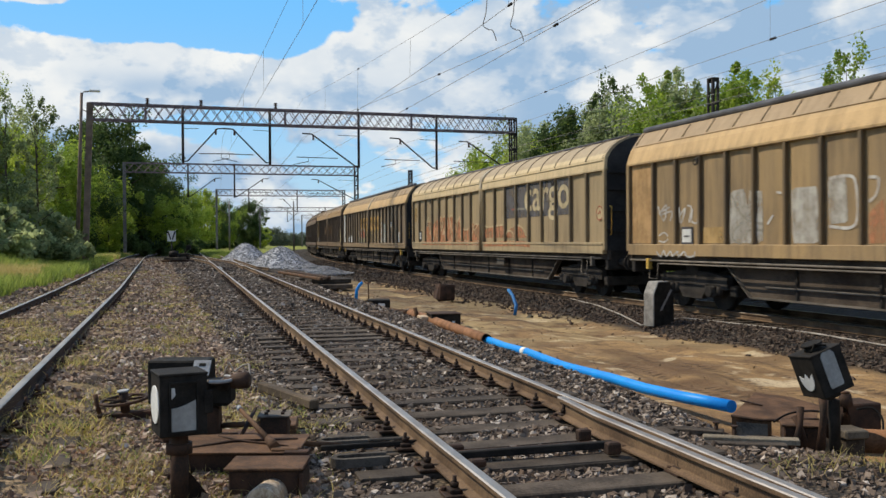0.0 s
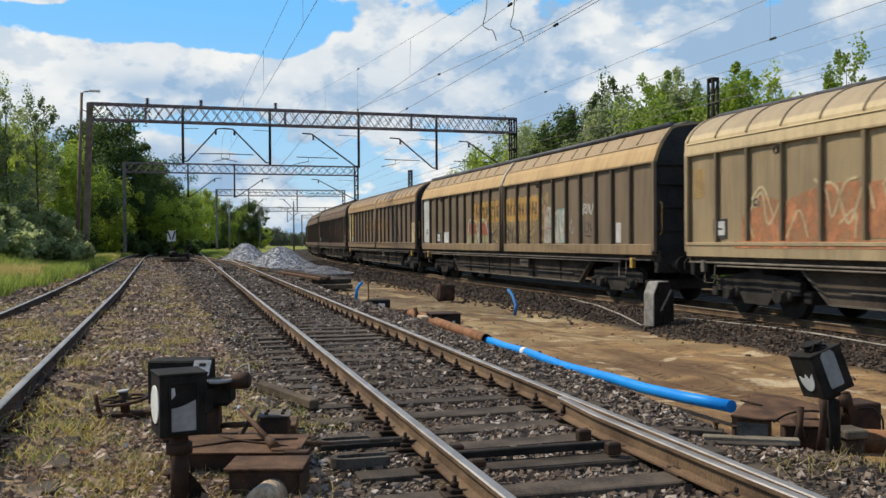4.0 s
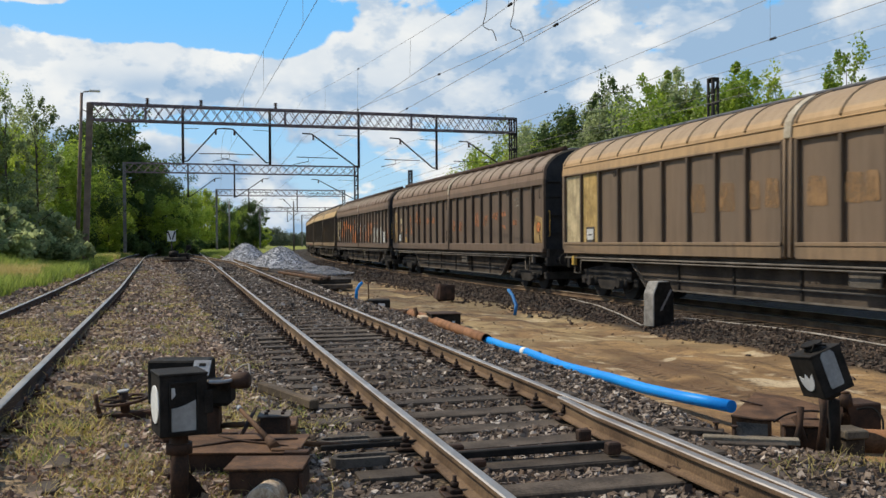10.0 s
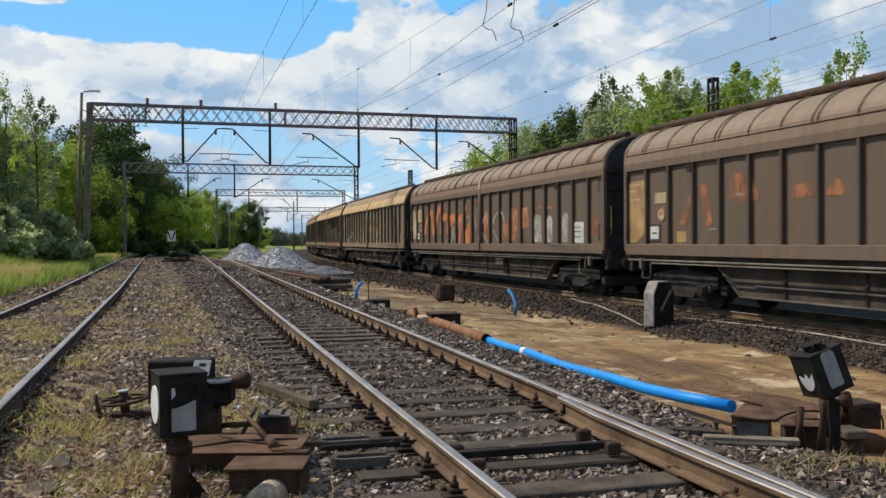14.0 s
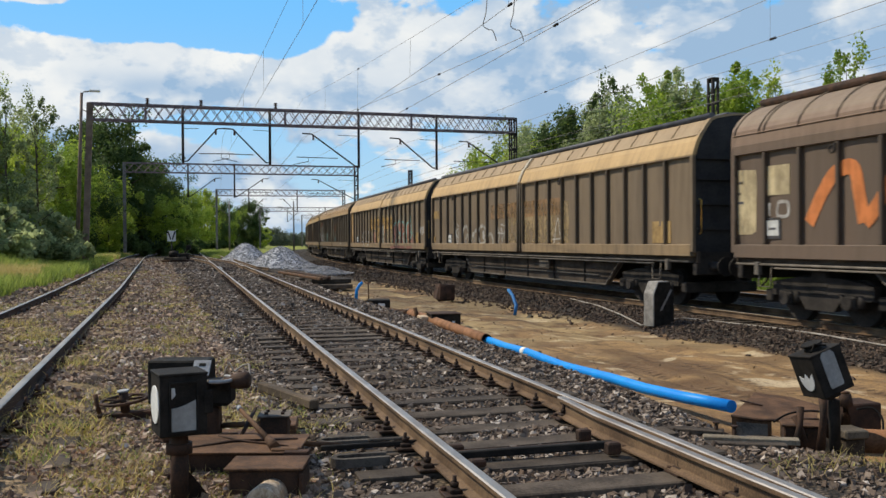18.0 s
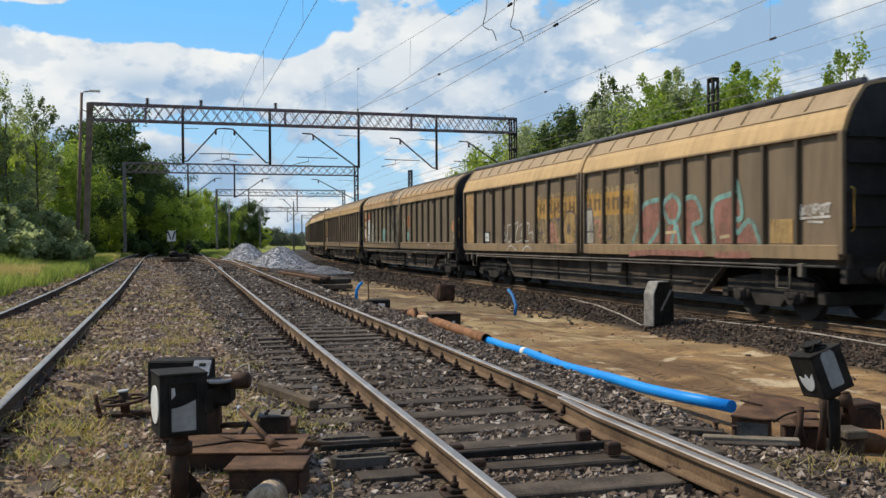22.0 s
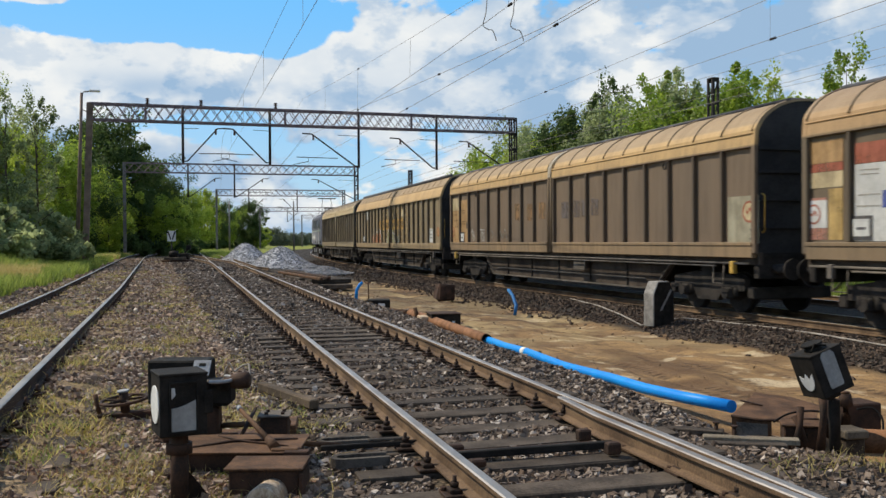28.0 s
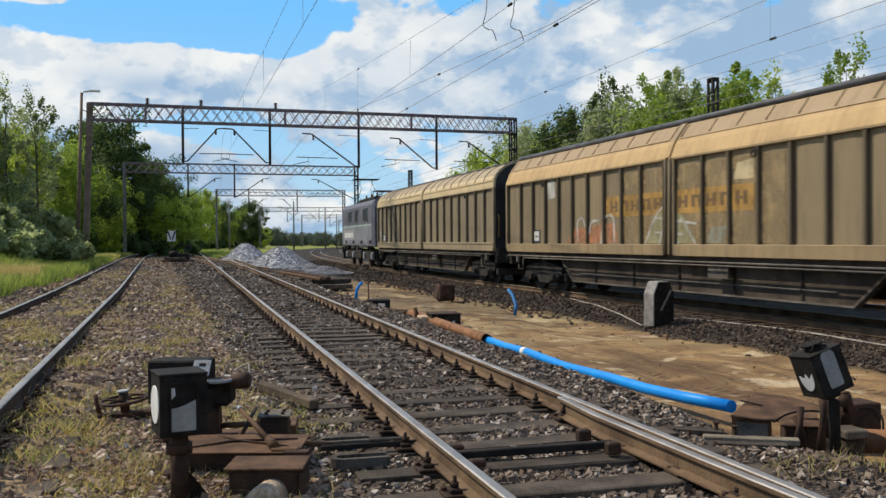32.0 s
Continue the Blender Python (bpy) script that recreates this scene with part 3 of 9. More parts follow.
# by kind: half length, and how far from the middle the ribs of the sliding walls stand
HALVES = {"A": 11.15, "B": 10.80, "C": 10.93}
RIBS = {"A": (0.24, 1.44, 2.50, 3.55, 4.61, 5.65, 6.66, 7.70, 8.75, 9.82, 11.05),
        "B": (0.22, 1.46, 2.60, 3.75, 4.93, 6.08, 7.25, 8.40, 9.55, 10.70),
        "C": (0.10, 1.09, 2.18, 3.27, 4.36, 5.45, 6.54, 7.63, 8.72, 9.81, 10.83)}
WALL = 1.43             # half width
PITCH = 23.2452
# small differences of the wagons' places along the train
SHIFTS = (-0.012, -0.081, 0.008, -0.003, -0.129, -0.41, -0.079, 0.156, 0.095, -0.057, 0.123, 0.078)
ROOF = [(1.43, 3.41), (1.395, 3.74), (1.35, 3.83), (1.26, 3.96), (1.13, 4.09), (0.97, 4.20), (0.79, 4.29), (0.58, 4.36), (0.33, 4.41), (0.0, 4.43)]
FLAT_ROOF = [(1.43, 3.41), (1.30, 3.74), (1.22, 3.88), (1.08, 4.08), (0.93, 4.27), (0.79, 4.33), (0.58, 4.37), (0.33, 4.41), (0.0, 4.43)]


def travelled(t):
    """Metres that the train has come by t seconds; it slowly gathers speed."""
    u = t / 16 - 1
    return 6.236309 * t + 0.046841 * t * t / 2 + 0.550196 * (u ** 3 - u) + 0.583767 * (u * u - 1) ** 2 + 0.306732 * (u ** 5 - u) + 0.522757 * u * (u * u - 1) ** 2


def paint(name, tone, roof_tone, dirt=0.55):
    """Grimy wagon paint with streaks that run down it."""
    def build(k, b):
        v = coords(k)
        sep = k.n("ShaderNodeSeparateXYZ", {0: v})
        x, y, z = sep.outputs
        long_v = k.n("ShaderNodeCombineXYZ", {0: k.math("MULTIPLY", x, 5.0), 1: k.math("MULTIPLY", y, 2.0), 2: k.math("MULTIPLY", z, 0.55)}).outputs[0]
        streak = k.noise(long_v, 1.0, 5, 0.6)
        big = k.noise(v, 0.55, 4)
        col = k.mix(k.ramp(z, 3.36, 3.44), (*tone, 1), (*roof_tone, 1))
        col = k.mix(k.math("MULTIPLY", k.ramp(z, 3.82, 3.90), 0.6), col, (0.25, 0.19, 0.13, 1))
        sheet = k.n("ShaderNodeTexWhiteNoise", {"W": k.math("FLOOR", k.math("DIVIDE", k.math("ADD", x, 0.4), 1.08))}, noise_dimensions="1D").outputs[0]
        col = k.mix(k.math("MULTIPLY", k.math("MULTIPLY", sheet, 0.30), k.ramp(z, 3.36, 3.30)), col, (0.10, 0.082, 0.064, 1))
        grime = k.math("MULTIPLY", k.ramp(k.math("ADD", k.math("MULTIPLY", streak, 0.6), k.math("MULTIPLY", big, 0.4)), 0.40, 0.66), k.math("MULTIPLY", k.math("SUBTRACT", 1.0, k.math("MULTIPLY", k.ramp(z, 3.4, 3.6), 0.55)), dirt))
        col = k.mix(grime, col, (0.085, 0.062, 0.042, 1))
        fine = k.noise(v, 35, 3)
        col = k.mix(k.math("MULTIPLY", k.ramp(fine, 0.45, 0.75), 0.25), col, (0.10, 0.075, 0.05, 1))
        k.put(b, "Base Color", col)
        k.put(b, "Roughness", k.math("ADD", 0.5, k.math("MULTIPLY", streak, 0.35)))
        b.inputs["Specular IOR Level"].default_value = 0.35
        bump(k, b, k.math("ADD", k.noise(v, 1.8, 3), k.math("MULTIPLY", fine, 0.1)), 0.12, 0.03)
    return mat(name, build)


# end walls face away from the sun; their shade is in this colour
END_PAINT = two_tone("grimy_end_wall", (0.018, 0.018, 0.02), (0.045, 0.043, 0.043), 1.2, 20, (0.6, 0.85), 0, 0.2)
GUTTER = two_tone("dark_roof_ridge", (0.05, 0.05, 0.055), (0.11, 0.11, 0.12), 2, 30, (0.45, 0.7), 0.1, 0.1)
YELLOW = two_tone("yellow_paint", (0.45, 0.27, 0.05), (0.62, 0.40, 0.10), 4, 40, (0.5, 0.7), 0, 0.1)


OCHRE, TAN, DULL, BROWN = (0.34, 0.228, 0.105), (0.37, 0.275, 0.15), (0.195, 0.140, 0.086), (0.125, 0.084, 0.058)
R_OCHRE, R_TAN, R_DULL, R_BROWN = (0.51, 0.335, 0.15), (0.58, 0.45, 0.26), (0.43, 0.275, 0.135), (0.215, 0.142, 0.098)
SKIN = two_tone("wagon_skin", OCHRE, OCHRE, 2, 20)
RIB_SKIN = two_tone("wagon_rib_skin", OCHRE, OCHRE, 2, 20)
RAIL_SKIN = two_tone("wagon_rail_skin", OCHRE, OCHRE, 2, 20)
ROOF_RIB_SKIN = two_tone("wagon_roof_rib_skin", OCHRE, OCHRE, 2, 20)
FACE = WALL - 0.08      # outer face of the wall sheets


def wall_panel(x0, x1, y, z0, z1, sy):
    """One sheet between two ribs, bowed slightly outwards."""
    bm = bm_new()
    cols = []
    for j in range(7):
        u = j / 6
        d = 0.022 * (2 * u - 1) ** 2 * sy
        cols.append([bm.verts.new((x0 + (x1 - x0) * u, y - d, z)) for z in (z0, z0 + 0.5 * (z1 - z0), z1)])
    for a, b in zip(cols, cols[1:]):
        for j in (0, 1):
            f = bm.faces.new((a[j], b[j], b[j + 1], a[j + 1]) if sy < 0 else (a[j], a[j + 1], b[j + 1], b[j]))
            f.smooth = True
    return bm


def make_wagon(kind):
    half = HALVES[kind]
    ribs = RIBS[kind]
    profile = FLAT_ROOF if kind == "A" else ROOF
    rail_top = 1.30 if kind == "B" else 1.25
    eave = 3.36 if kind != "C" else 3.22
    w = thing("sliding_wall_wagon", Matrix.Identity(4), "", "goods wagon", "wagons of the goods train")
    # four sliding walls, each with its sheets and ribs
    for sy in (1, -1):
        for sx in (-1, 1):
            xs = sorted(sx * r for r in ribs)
            x0, x1 = xs[0], xs[-1]
            lo, hi = sorted((sy * (WALL - 0.20), sy * (WALL - 0.17)))
            wall = part("sliding_wall", box(bm_new(), x0, x1, lo, hi, 1.10, 3.42), SKIN, w)
            lo, hi = sorted((sy * (WALL - 0.16), sy * (WALL + 0.012)))
            part("bottom_rail", box(bm_new(), x0, x1, lo, hi, 0.96, rail_top, 0.012), RAIL_SKIN, wall)
            if kind == "B":
                lo, hi = sorted((sy * (WALL - 0.05), sy * (WALL + 0.035)))
                part("rail_lip", box(bm_new(), x0, x1, lo, hi, rail_top - 0.075, rail_top + 0.002, 0.008), RAIL_SKIN, wall)
            lo, hi = sorted((sy * (WALL - 0.16), sy * (WALL + 0.005)))
            part("top_rail", box(bm_new(), x0, x1, lo, hi, eave, 3.43, 0.01), RAIL_SKIN if kind == "C" else SKIN, wall)
            for a, b_ in zip(xs, xs[1:]):
                part("panel", wall_panel(a + 0.03, b_ - 0.03, sy * FACE, rail_top - 0.02, eave + 0.02, sy), SKIN, wall)
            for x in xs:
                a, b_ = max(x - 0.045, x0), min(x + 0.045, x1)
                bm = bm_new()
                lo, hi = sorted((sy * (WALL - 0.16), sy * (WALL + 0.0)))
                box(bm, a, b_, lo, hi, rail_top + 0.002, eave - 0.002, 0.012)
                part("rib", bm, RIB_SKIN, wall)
            # hook high on the wall and a latch
            bm = bm_new()
            hx = sorted(xs, key=abs)[3 if sx < 0 and kind == "A" else -4] + 0.10
            lo, hi = sorted((sy * (WALL - 0.05), sy * (WALL + 0.03)))
            box(bm, hx - 0.10, hx - 0.04, lo, hi, eave - 0.18, eave - 0.02, 0.01)
            ring = [(hx + 0.075 * math.cos(q), sy * (WALL + 0.01), eave - 0.14 + 0.075 * math.sin(q)) for q in (2 * math.pi * j / 12 for j in range(13))]
            tube(bm, ring, 0.02, 5, caps=False)
            part("hook", bm, UNDER, wall)
            if kind == "C":
                # locking bars at the wall's ends
                for x in (xs[0] + 0.12, xs[-1] - 0.12):
                    part("locking_bar", tube(bm_new(), [(x, sy * (WALL + 0.03), 1.35), (x, sy * (WALL + 0.05), 1.42), (x, sy * (WALL + 0.05), 1.75), (x, sy * (WALL + 0.03), 1.82)], 0.018, 5), UNDER, wall)
                    part("locking_bar", tube(bm_new(), [(x, sy * (WALL + 0.03), 2.75), (x, sy * (WALL + 0.05), 2.80), (x, sy * (WALL + 0.05), 3.05), (x, sy * (WALL + 0.03), 3.10)], 0.018, 5), UNDER, wall)
    # roof halves, with raised ribs
    for sx in (-1, 1):
        x0, x1 = (-half + 0.08, -0.05) if sx < 0 else (0.05, half - 0.08)
        bm = bm_new()
        outline = [(y, z) for y, z in profile] + [(-y, z) for y, z in profile[-2::-1]]
        inner = [(y * 0.975, z - 0.035) for y, z in outline[::-1]]
        prism(bm, outline + inner, [(Vector((x, 0, 0)), Vector((0, 1, 0)), Z) for x in (x0, x1)])
        for f in bm.faces:
            f.smooth = False
        roof = part("roof", bm, SKIN, w)
        edge_y, edge_z = (1.225, 3.885) if kind == "A" else (1.415, 3.655)
        for side in (1, -1):
            part("roof_moulding", tube(bm_new(), [(x0, side * edge_y, edge_z), (x1, side * edge_y, edge_z)], 0.016, 6), SKIN, roof)
        places = [sx * r for r in ribs]
        if kind == "C":
            places += [p + 0.16 * sx for p in places[::3]]
        for x in places:
            x = min(max(x, x0 + 0.03), x1 - 0.03)
            for side in (1, -1):
                if kind == "A":
                    line = [(1.19, 3.93), (1.08, 4.085), (0.95, 4.25)]
                elif kind == "B":
                    line = [(1.40, 3.70)] + ROOF[1:9]
                else:
                    line = [(1.405, 3.62)] + ROOF[1:9]
                pts = [Vector((x, side * y, z + 0.004)) for y, z in line]
                part("roof_rib", tube(bm_new(), pts, 0.024 if kind == "A" else 0.030, 5), ROOF_RIB_SKIN, roof)
    # middle posts between the sliding walls
    mid = ribs[0]
    for sy in (1, -1):
        bm = bm_new()
        lo, hi = sorted((sy * (WALL - 0.10), sy * (WALL - 0.02)))
        box(bm, -mid + 0.004, mid - 0.004, lo, hi, 0.99, 3.45, 0.01)
        post = part("middle_post", bm, SKIN, w)
        for dx in (-mid * 0.45, mid * 0.45):
            part("post_tube", tube(bm_new(), [(dx, sy * (WALL + 0.005), 0.98), (dx, sy * (WALL + 0.005), 2.2), (dx, sy * (WALL + 0.005), 3.42)], 0.03, 6), RIB_SKIN if kind == "A" else RAIL_SKIN, post)
        over = [(sy * (y + 0.035), z + 0.02) for y, z in profile[:7]]
        under = [(sy * (y - 0.01), z - 0.01) for y, z in profile[6::-1]]
        part("roof_joint", plate(bm_new(), over + under, "x", -0.11, 0.11), PALE_JOINT, w)
    # ridge ventilation cover
    bm = bm_new()
    box(bm, -half + 0.1, half - 0.1, -0.42, 0.42, 4.40, 4.47, 0.03)
    part("ridge_cover", bm, GUTTER, w)
    tube_y, tube_z, tube_r = {"A": (0.86, 4.36, 0.085), "B": (0.50, 4.40, 0.05), "C": (0.62, 4.42, 0.10)}[kind]
    for sy in (1, -1):
        part("roof_edge_tube", tube(bm_new(), [(x, sy * tube_y, tube_z) for x in (-half + 0.05, 0, half - 0.05)], tube_r, 8), GUTTER if kind != "C" else RUST_DARK, w)
    # end walls
    for sx in (-1, 1):
        bm = bm_new()
        outline = [(WALL - 0.05, 1.06)] + [(y - 0.03, z - 0.03) for y, z in profile] + [(-y + 0.03, z - 0.03) for y, z in profile[-2::-1]] + [(-WALL + 0.05, 1.06)]
        a, b_ = sorted((sx * (half - 0.10), sx * (half - 0.02)))
        plate(bm, outline, "x", a, b_)
        end = part("end_wall", bm, END_PAINT, w)
        for z in (1.6, 2.2, 2.8, 3.3):
            a, b_ = sorted((sx * (half - 0.018), sx * (half + 0.04)))
            part("end_beam", box(bm_new(), a, b_, -WALL + 0.12, WALL - 0.12, z, z + 0.07), END_PAINT, end)
        bm = bm_new()
        edge = [(WALL + 0.005, 1.08), (WALL + 0.005, 3.41)] + [(y + 0.01, z + 0.015) for y, z in profile[1:]]
        edge = edge + [(-y, z) for y, z in edge[-2::-1]]
        back = [(y * 0.94, z - 0.05) for y, z in edge[::-1]]
        a, b_ = sorted((sx * (half - 0.12), sx * half))
        plate(bm, edge + back, "x", a, b_)
        part("end_frame", bm, SKIN, w)
        for sy in (1, -1):
            rail_pts = [(sx * (half + 0.02), sy * 1.25, 1.5), (sx * (half + 0.10), sy * 1.25, 1.55), (sx * (half + 0.10), sy * 1.25, 2.3), (sx * (half + 0.02), sy * 1.25, 2.35)]
            part("grab_rail", tube(bm_new(), rail_pts, 0.016, 6), YELLOW if sy > 0 else UNDER_LIGHT, w)
    # underframe
    bm = bm_new()
    box(bm, -half + 0.02, half - 0.02, -1.2, 1.2, 0.98, 1.07)
    part("floor_frame", bm, UNDER, w)
    for sy in (1, -1):
        bm = bm_new()
        lo, hi = sorted((sy * 1.22, sy * 1.30))
        box(bm, -half, half, lo, hi, 0.80, 1.075, 0.01)
        lo, hi = sorted((sy * 1.22, sy * 1.38))
        box(bm, -half, half, lo, hi, 1.055, 1.08)
        part("sole_bar", bm, GIRDER, w)
        part("guide_rail", tube(bm_new(), [(x, sy * 1.42, 0.83) for x in (-half + 0.2, 0, half - 0.2)], 0.028, 6), UNDER_LIGHT, w)
        bm = bm_new()
        lo, hi = sorted((sy * 1.05, sy * 1.09))
        plate(bm, [(-7.1, 0.85), (-6.1, 0.05), (6.1, 0.05), (7.1, 0.85)], "y", lo, hi)
        girder = part("fishbelly_girder", bm, GIRDER, w)
        bm = bm_new()
        lo, hi = sorted((sy * 1.00, sy * 1.17))
        for a, b_ in (((-7.1, 0.85), (-6.1, 0.05)), ((-6.1, 0.05), (6.1, 0.05)), ((6.1, 0.05), (7.1, 0.85))):
            plate(bm, [a, b_, (b_[0], b_[1] + 0.035), (a[0], a[1] + 0.035)], "y", lo, hi)
        part("girder_flange", bm, UNDER_LIGHT, girder)
        lo, hi = sorted((sy * 1.09, sy * 1.13))
        part("girder_rail", box(bm_new(), -5.6, 5.6, lo, hi, 0.30, 0.34), UNDER_LIGHT, girder)
        for x in (-4.6, -2.3, 0.0, 2.3, 4.6):
            part("stiffener", box(bm_new(), x - 0.03, x + 0.03, lo, hi, 0.09, 0.80), UNDER, girder)
        for x in (-9.6, 9.6):
            bm = bm_new()
            tube(bm, [(x, sy * 1.38, 0.86), (x, sy * 1.40, 0.36), (x + 0.4, sy * 1.40, 0.36), (x + 0.4, sy * 1.38, 0.86)], 0.018, 6)
            part("step", bm, UNDER_LIGHT, w)
        for x in (-10.0, 10.0):
            bm = bm_new()
            lo, hi = sorted((sy * 1.36, sy * 1.47))
            box(bm, x - 0.07, x + 0.07, lo, hi, 0.60, 0.88, 0.012)
            part("door_bracket", bm, UNDER_LIGHT, w)
        bm = bm_new()
        lo, hi = sorted((sy * 1.30, sy * 1.35))
        box(bm, -2.4, -1.6, lo, hi, 0.45, 0.76, 0.01)
        part("brake_panel", bm, UNDER_LIGHT, w)
    # longer guide bar that stands off the sole bar
    for sy in (1, -1):
        part("guide_bar", tube(bm_new(), [(x, sy * 1.46, 0.76) for x in (-9.4, 0, 9.4)], 0.022, 6), UNDER_LIGHT, w)
    # buffers, drawgear, air hose
    for sx in (-1, 1):
        a, b_ = sorted((sx * (half - 0.22), sx * (half - 0.04)))
        part("headstock", box(bm_new(), a, b_, -1.3, 1.3, 0.50, 1.06, 0.02), UNDER, w)
        for sy in (1, -1):
            bm = bm_new()
            cyl(bm, (sx * (half - 0.05), sy * 0.875, 1.05), (sx * (half + 0.36), sy * 0.875, 1.05), 0.11, seg=12)
            cyl(bm, (sx * (half + 0.36), sy * 0.875, 1.05), (sx * (half + 0.555), sy * 0.875, 1.05), 0.08, seg=12)
            cyl(bm, (sx * (half + 0.52), sy * 0.875, 1.05), (sx * (half + 0.56), sy * 0.875, 1.05), 0.23, seg=16)
            part("buffer", bm, UNDER, w)
        bm = bm_new()
        tube(bm, [(sx * half, 0, 1.0), (sx * (half + 0.30), 0, 0.97), (sx * (half + 0.55), 0, 0.93)], 0.045, 8)
        part("screw_coupling", bm, UNDER, w)
        bm = bm_new()
        tube(bm, [(sx * half, 0.35, 0.98), (sx * (half + 0.25), 0.33, 0.72), (sx * (half + 0.5), 0.25, 0.62)], 0.025, 6)
        part("air_hose", bm, UNDER, w)
    # bogies with their wheelsets
    wheels = []
    for bx in (-8.5, 8.5):
        bm = bm_new()
        box(bm, bx - 0.25, bx + 0.25, -1.1, 1.1, 0.55, 1.25, 0.03)
        for sy in (1, -1):
            lo, hi = sorted((sy * 0.93, sy * 1.09))
            plate(bm, [(bx - 1.45, 0.52), (bx - 0.6, 0.50), (bx - 0.4, 0.26), (bx + 0.4, 0.26), (bx + 0.6, 0.50), (bx + 1.45, 0.52), (bx + 1.45, 0.80), (bx + 0.6, 0.92), (bx - 0.6, 0.92), (bx - 1.45, 0.80)], "y", lo, hi)
        bogie = part("bogie_frame", bm, UNDER, w)
        part("brake_beam", box(bm_new(), bx - 1.75, bx - 1.5, -1.05, 1.05, 0.35, 0.62, 0.03), UNDER, w)
        part("brake_beam", box(bm_new(), bx + 1.5, bx + 1.75, -1.05, 1.05, 0.35, 0.62, 0.03), UNDER, w)
        for sy in (1, -1):
            for ax in (-0.9, 0.9):
                bm = bm_new()
                box(bm, bx + ax - 0.16, bx + ax + 0.16, sy * 1.07 - 0.12, sy * 1.07 + 0.12, 0.33, 0.60, 0.04)
                cyl(bm, (bx + ax, sy * 1.12, 0.46), (bx + ax, sy * 1.24, 0.46), 0.13, seg=12)
                for dx in (-0.24, 0.24):
                    cyl(bm, (bx + ax + dx, sy * 1.07, 0.38), (bx + ax + dx, sy * 1.07, 0.62), 0.075, seg=8)
                part("axle_box", bm, UNDER, bogie)
        for ax in (-0.9, 0.9):
            bm = bm_new()
            cyl(bm, (0, -1.0, 0), (0, 1.0, 0), 0.08, seg=10)
            for sy in (1, -1):
                cyl(bm, (0, sy * 0.69, 0), (0, sy * 0.82, 0), 0.46, seg=28)
                cyl(bm, (0, sy * 0.66, 0), (0, sy * 0.69, 0), 0.488, seg=28)
                cyl(bm, (0, sy * 0.80, 0), (0, sy * 0.835, 0), 0.20, seg=14)
                for j in range(4):
                    t = j * math.pi / 2
                    cyl(bm, (0.3 * math.cos(t), sy * 0.80, 0.3 * math.sin(t)), (0.3 * math.cos(t), sy * 0.828, 0.3 * math.sin(t)), 0.05, seg=6)
            wheels.append(part("wheelset", bm, UNDER, w, m=pose(bx + ax, 0, 0.46 + RAIL_Z)))
    # running gear stands on the rails, which lie below the level that heights are counted from
    for ob in w.children_recursive:
        if ob.name.split(".")[0] in ("bogie_frame", "axle_box", "buffer", "screw_coupling", "air_hose", "brake_beam"):
            ob.data.transform(Matrix.Translation((0, 0, RAIL_Z)))
    return w


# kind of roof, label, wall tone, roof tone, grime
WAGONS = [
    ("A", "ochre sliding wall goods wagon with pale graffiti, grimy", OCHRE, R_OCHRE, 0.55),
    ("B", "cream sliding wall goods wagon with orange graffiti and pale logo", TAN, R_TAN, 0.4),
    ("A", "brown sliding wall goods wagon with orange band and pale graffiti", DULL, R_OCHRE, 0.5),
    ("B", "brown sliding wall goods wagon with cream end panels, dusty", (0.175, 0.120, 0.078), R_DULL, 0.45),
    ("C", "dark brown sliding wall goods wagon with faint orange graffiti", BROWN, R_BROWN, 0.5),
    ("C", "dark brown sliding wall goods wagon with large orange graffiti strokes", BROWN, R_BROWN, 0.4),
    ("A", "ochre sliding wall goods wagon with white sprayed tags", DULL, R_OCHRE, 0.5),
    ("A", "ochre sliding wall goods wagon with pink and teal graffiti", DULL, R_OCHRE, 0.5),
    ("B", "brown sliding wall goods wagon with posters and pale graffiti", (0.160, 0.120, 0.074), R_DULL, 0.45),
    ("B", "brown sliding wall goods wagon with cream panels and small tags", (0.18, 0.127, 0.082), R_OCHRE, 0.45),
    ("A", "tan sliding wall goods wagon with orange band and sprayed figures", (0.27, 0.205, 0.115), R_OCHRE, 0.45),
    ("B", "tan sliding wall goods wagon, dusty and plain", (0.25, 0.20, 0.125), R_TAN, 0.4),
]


def faded(name, c, wear=0.45):
    """Old spray paint or print, worn back to the grime below."""
    def build(k, b):
        v = coords(k)
        worn = k.ramp(k.math("ADD", k.math("MULTIPLY", k.noise(v, 2.2, 5, 0.65), 0.7), k.math("MULTIPLY", k.noise(v, 22, 3), 0.3)), 0.42, 0.66)
        k.put(b, "Base Color", k.mix(k.math("MULTIPLY", worn, wear * 0.5), (*c, 1), (0.14, 0.10, 0.065, 1)))
        b.inputs["Roughness"].default_value = 0.65
        # worn-through paint shows the wagon's own coat
        long_v = k.n("ShaderNodeVectorMath", {0: v, 1: (4.0, 1.0, 0.9)}, operation="MULTIPLY").outputs[0]
        gone = k.ramp(k.math("ADD", k.math("MULTIPLY", k.noise(v, 1.6, 5, 0.7), 0.6), k.math("MULTIPLY", k.noise(long_v, 1.5, 4), 0.4)), 0.38, 0.62)
        k.put(b, "Alpha", k.math("SUBTRACT", 1.0, k.math("MULTIPLY", gone, wear)))
    return mat(name, build)


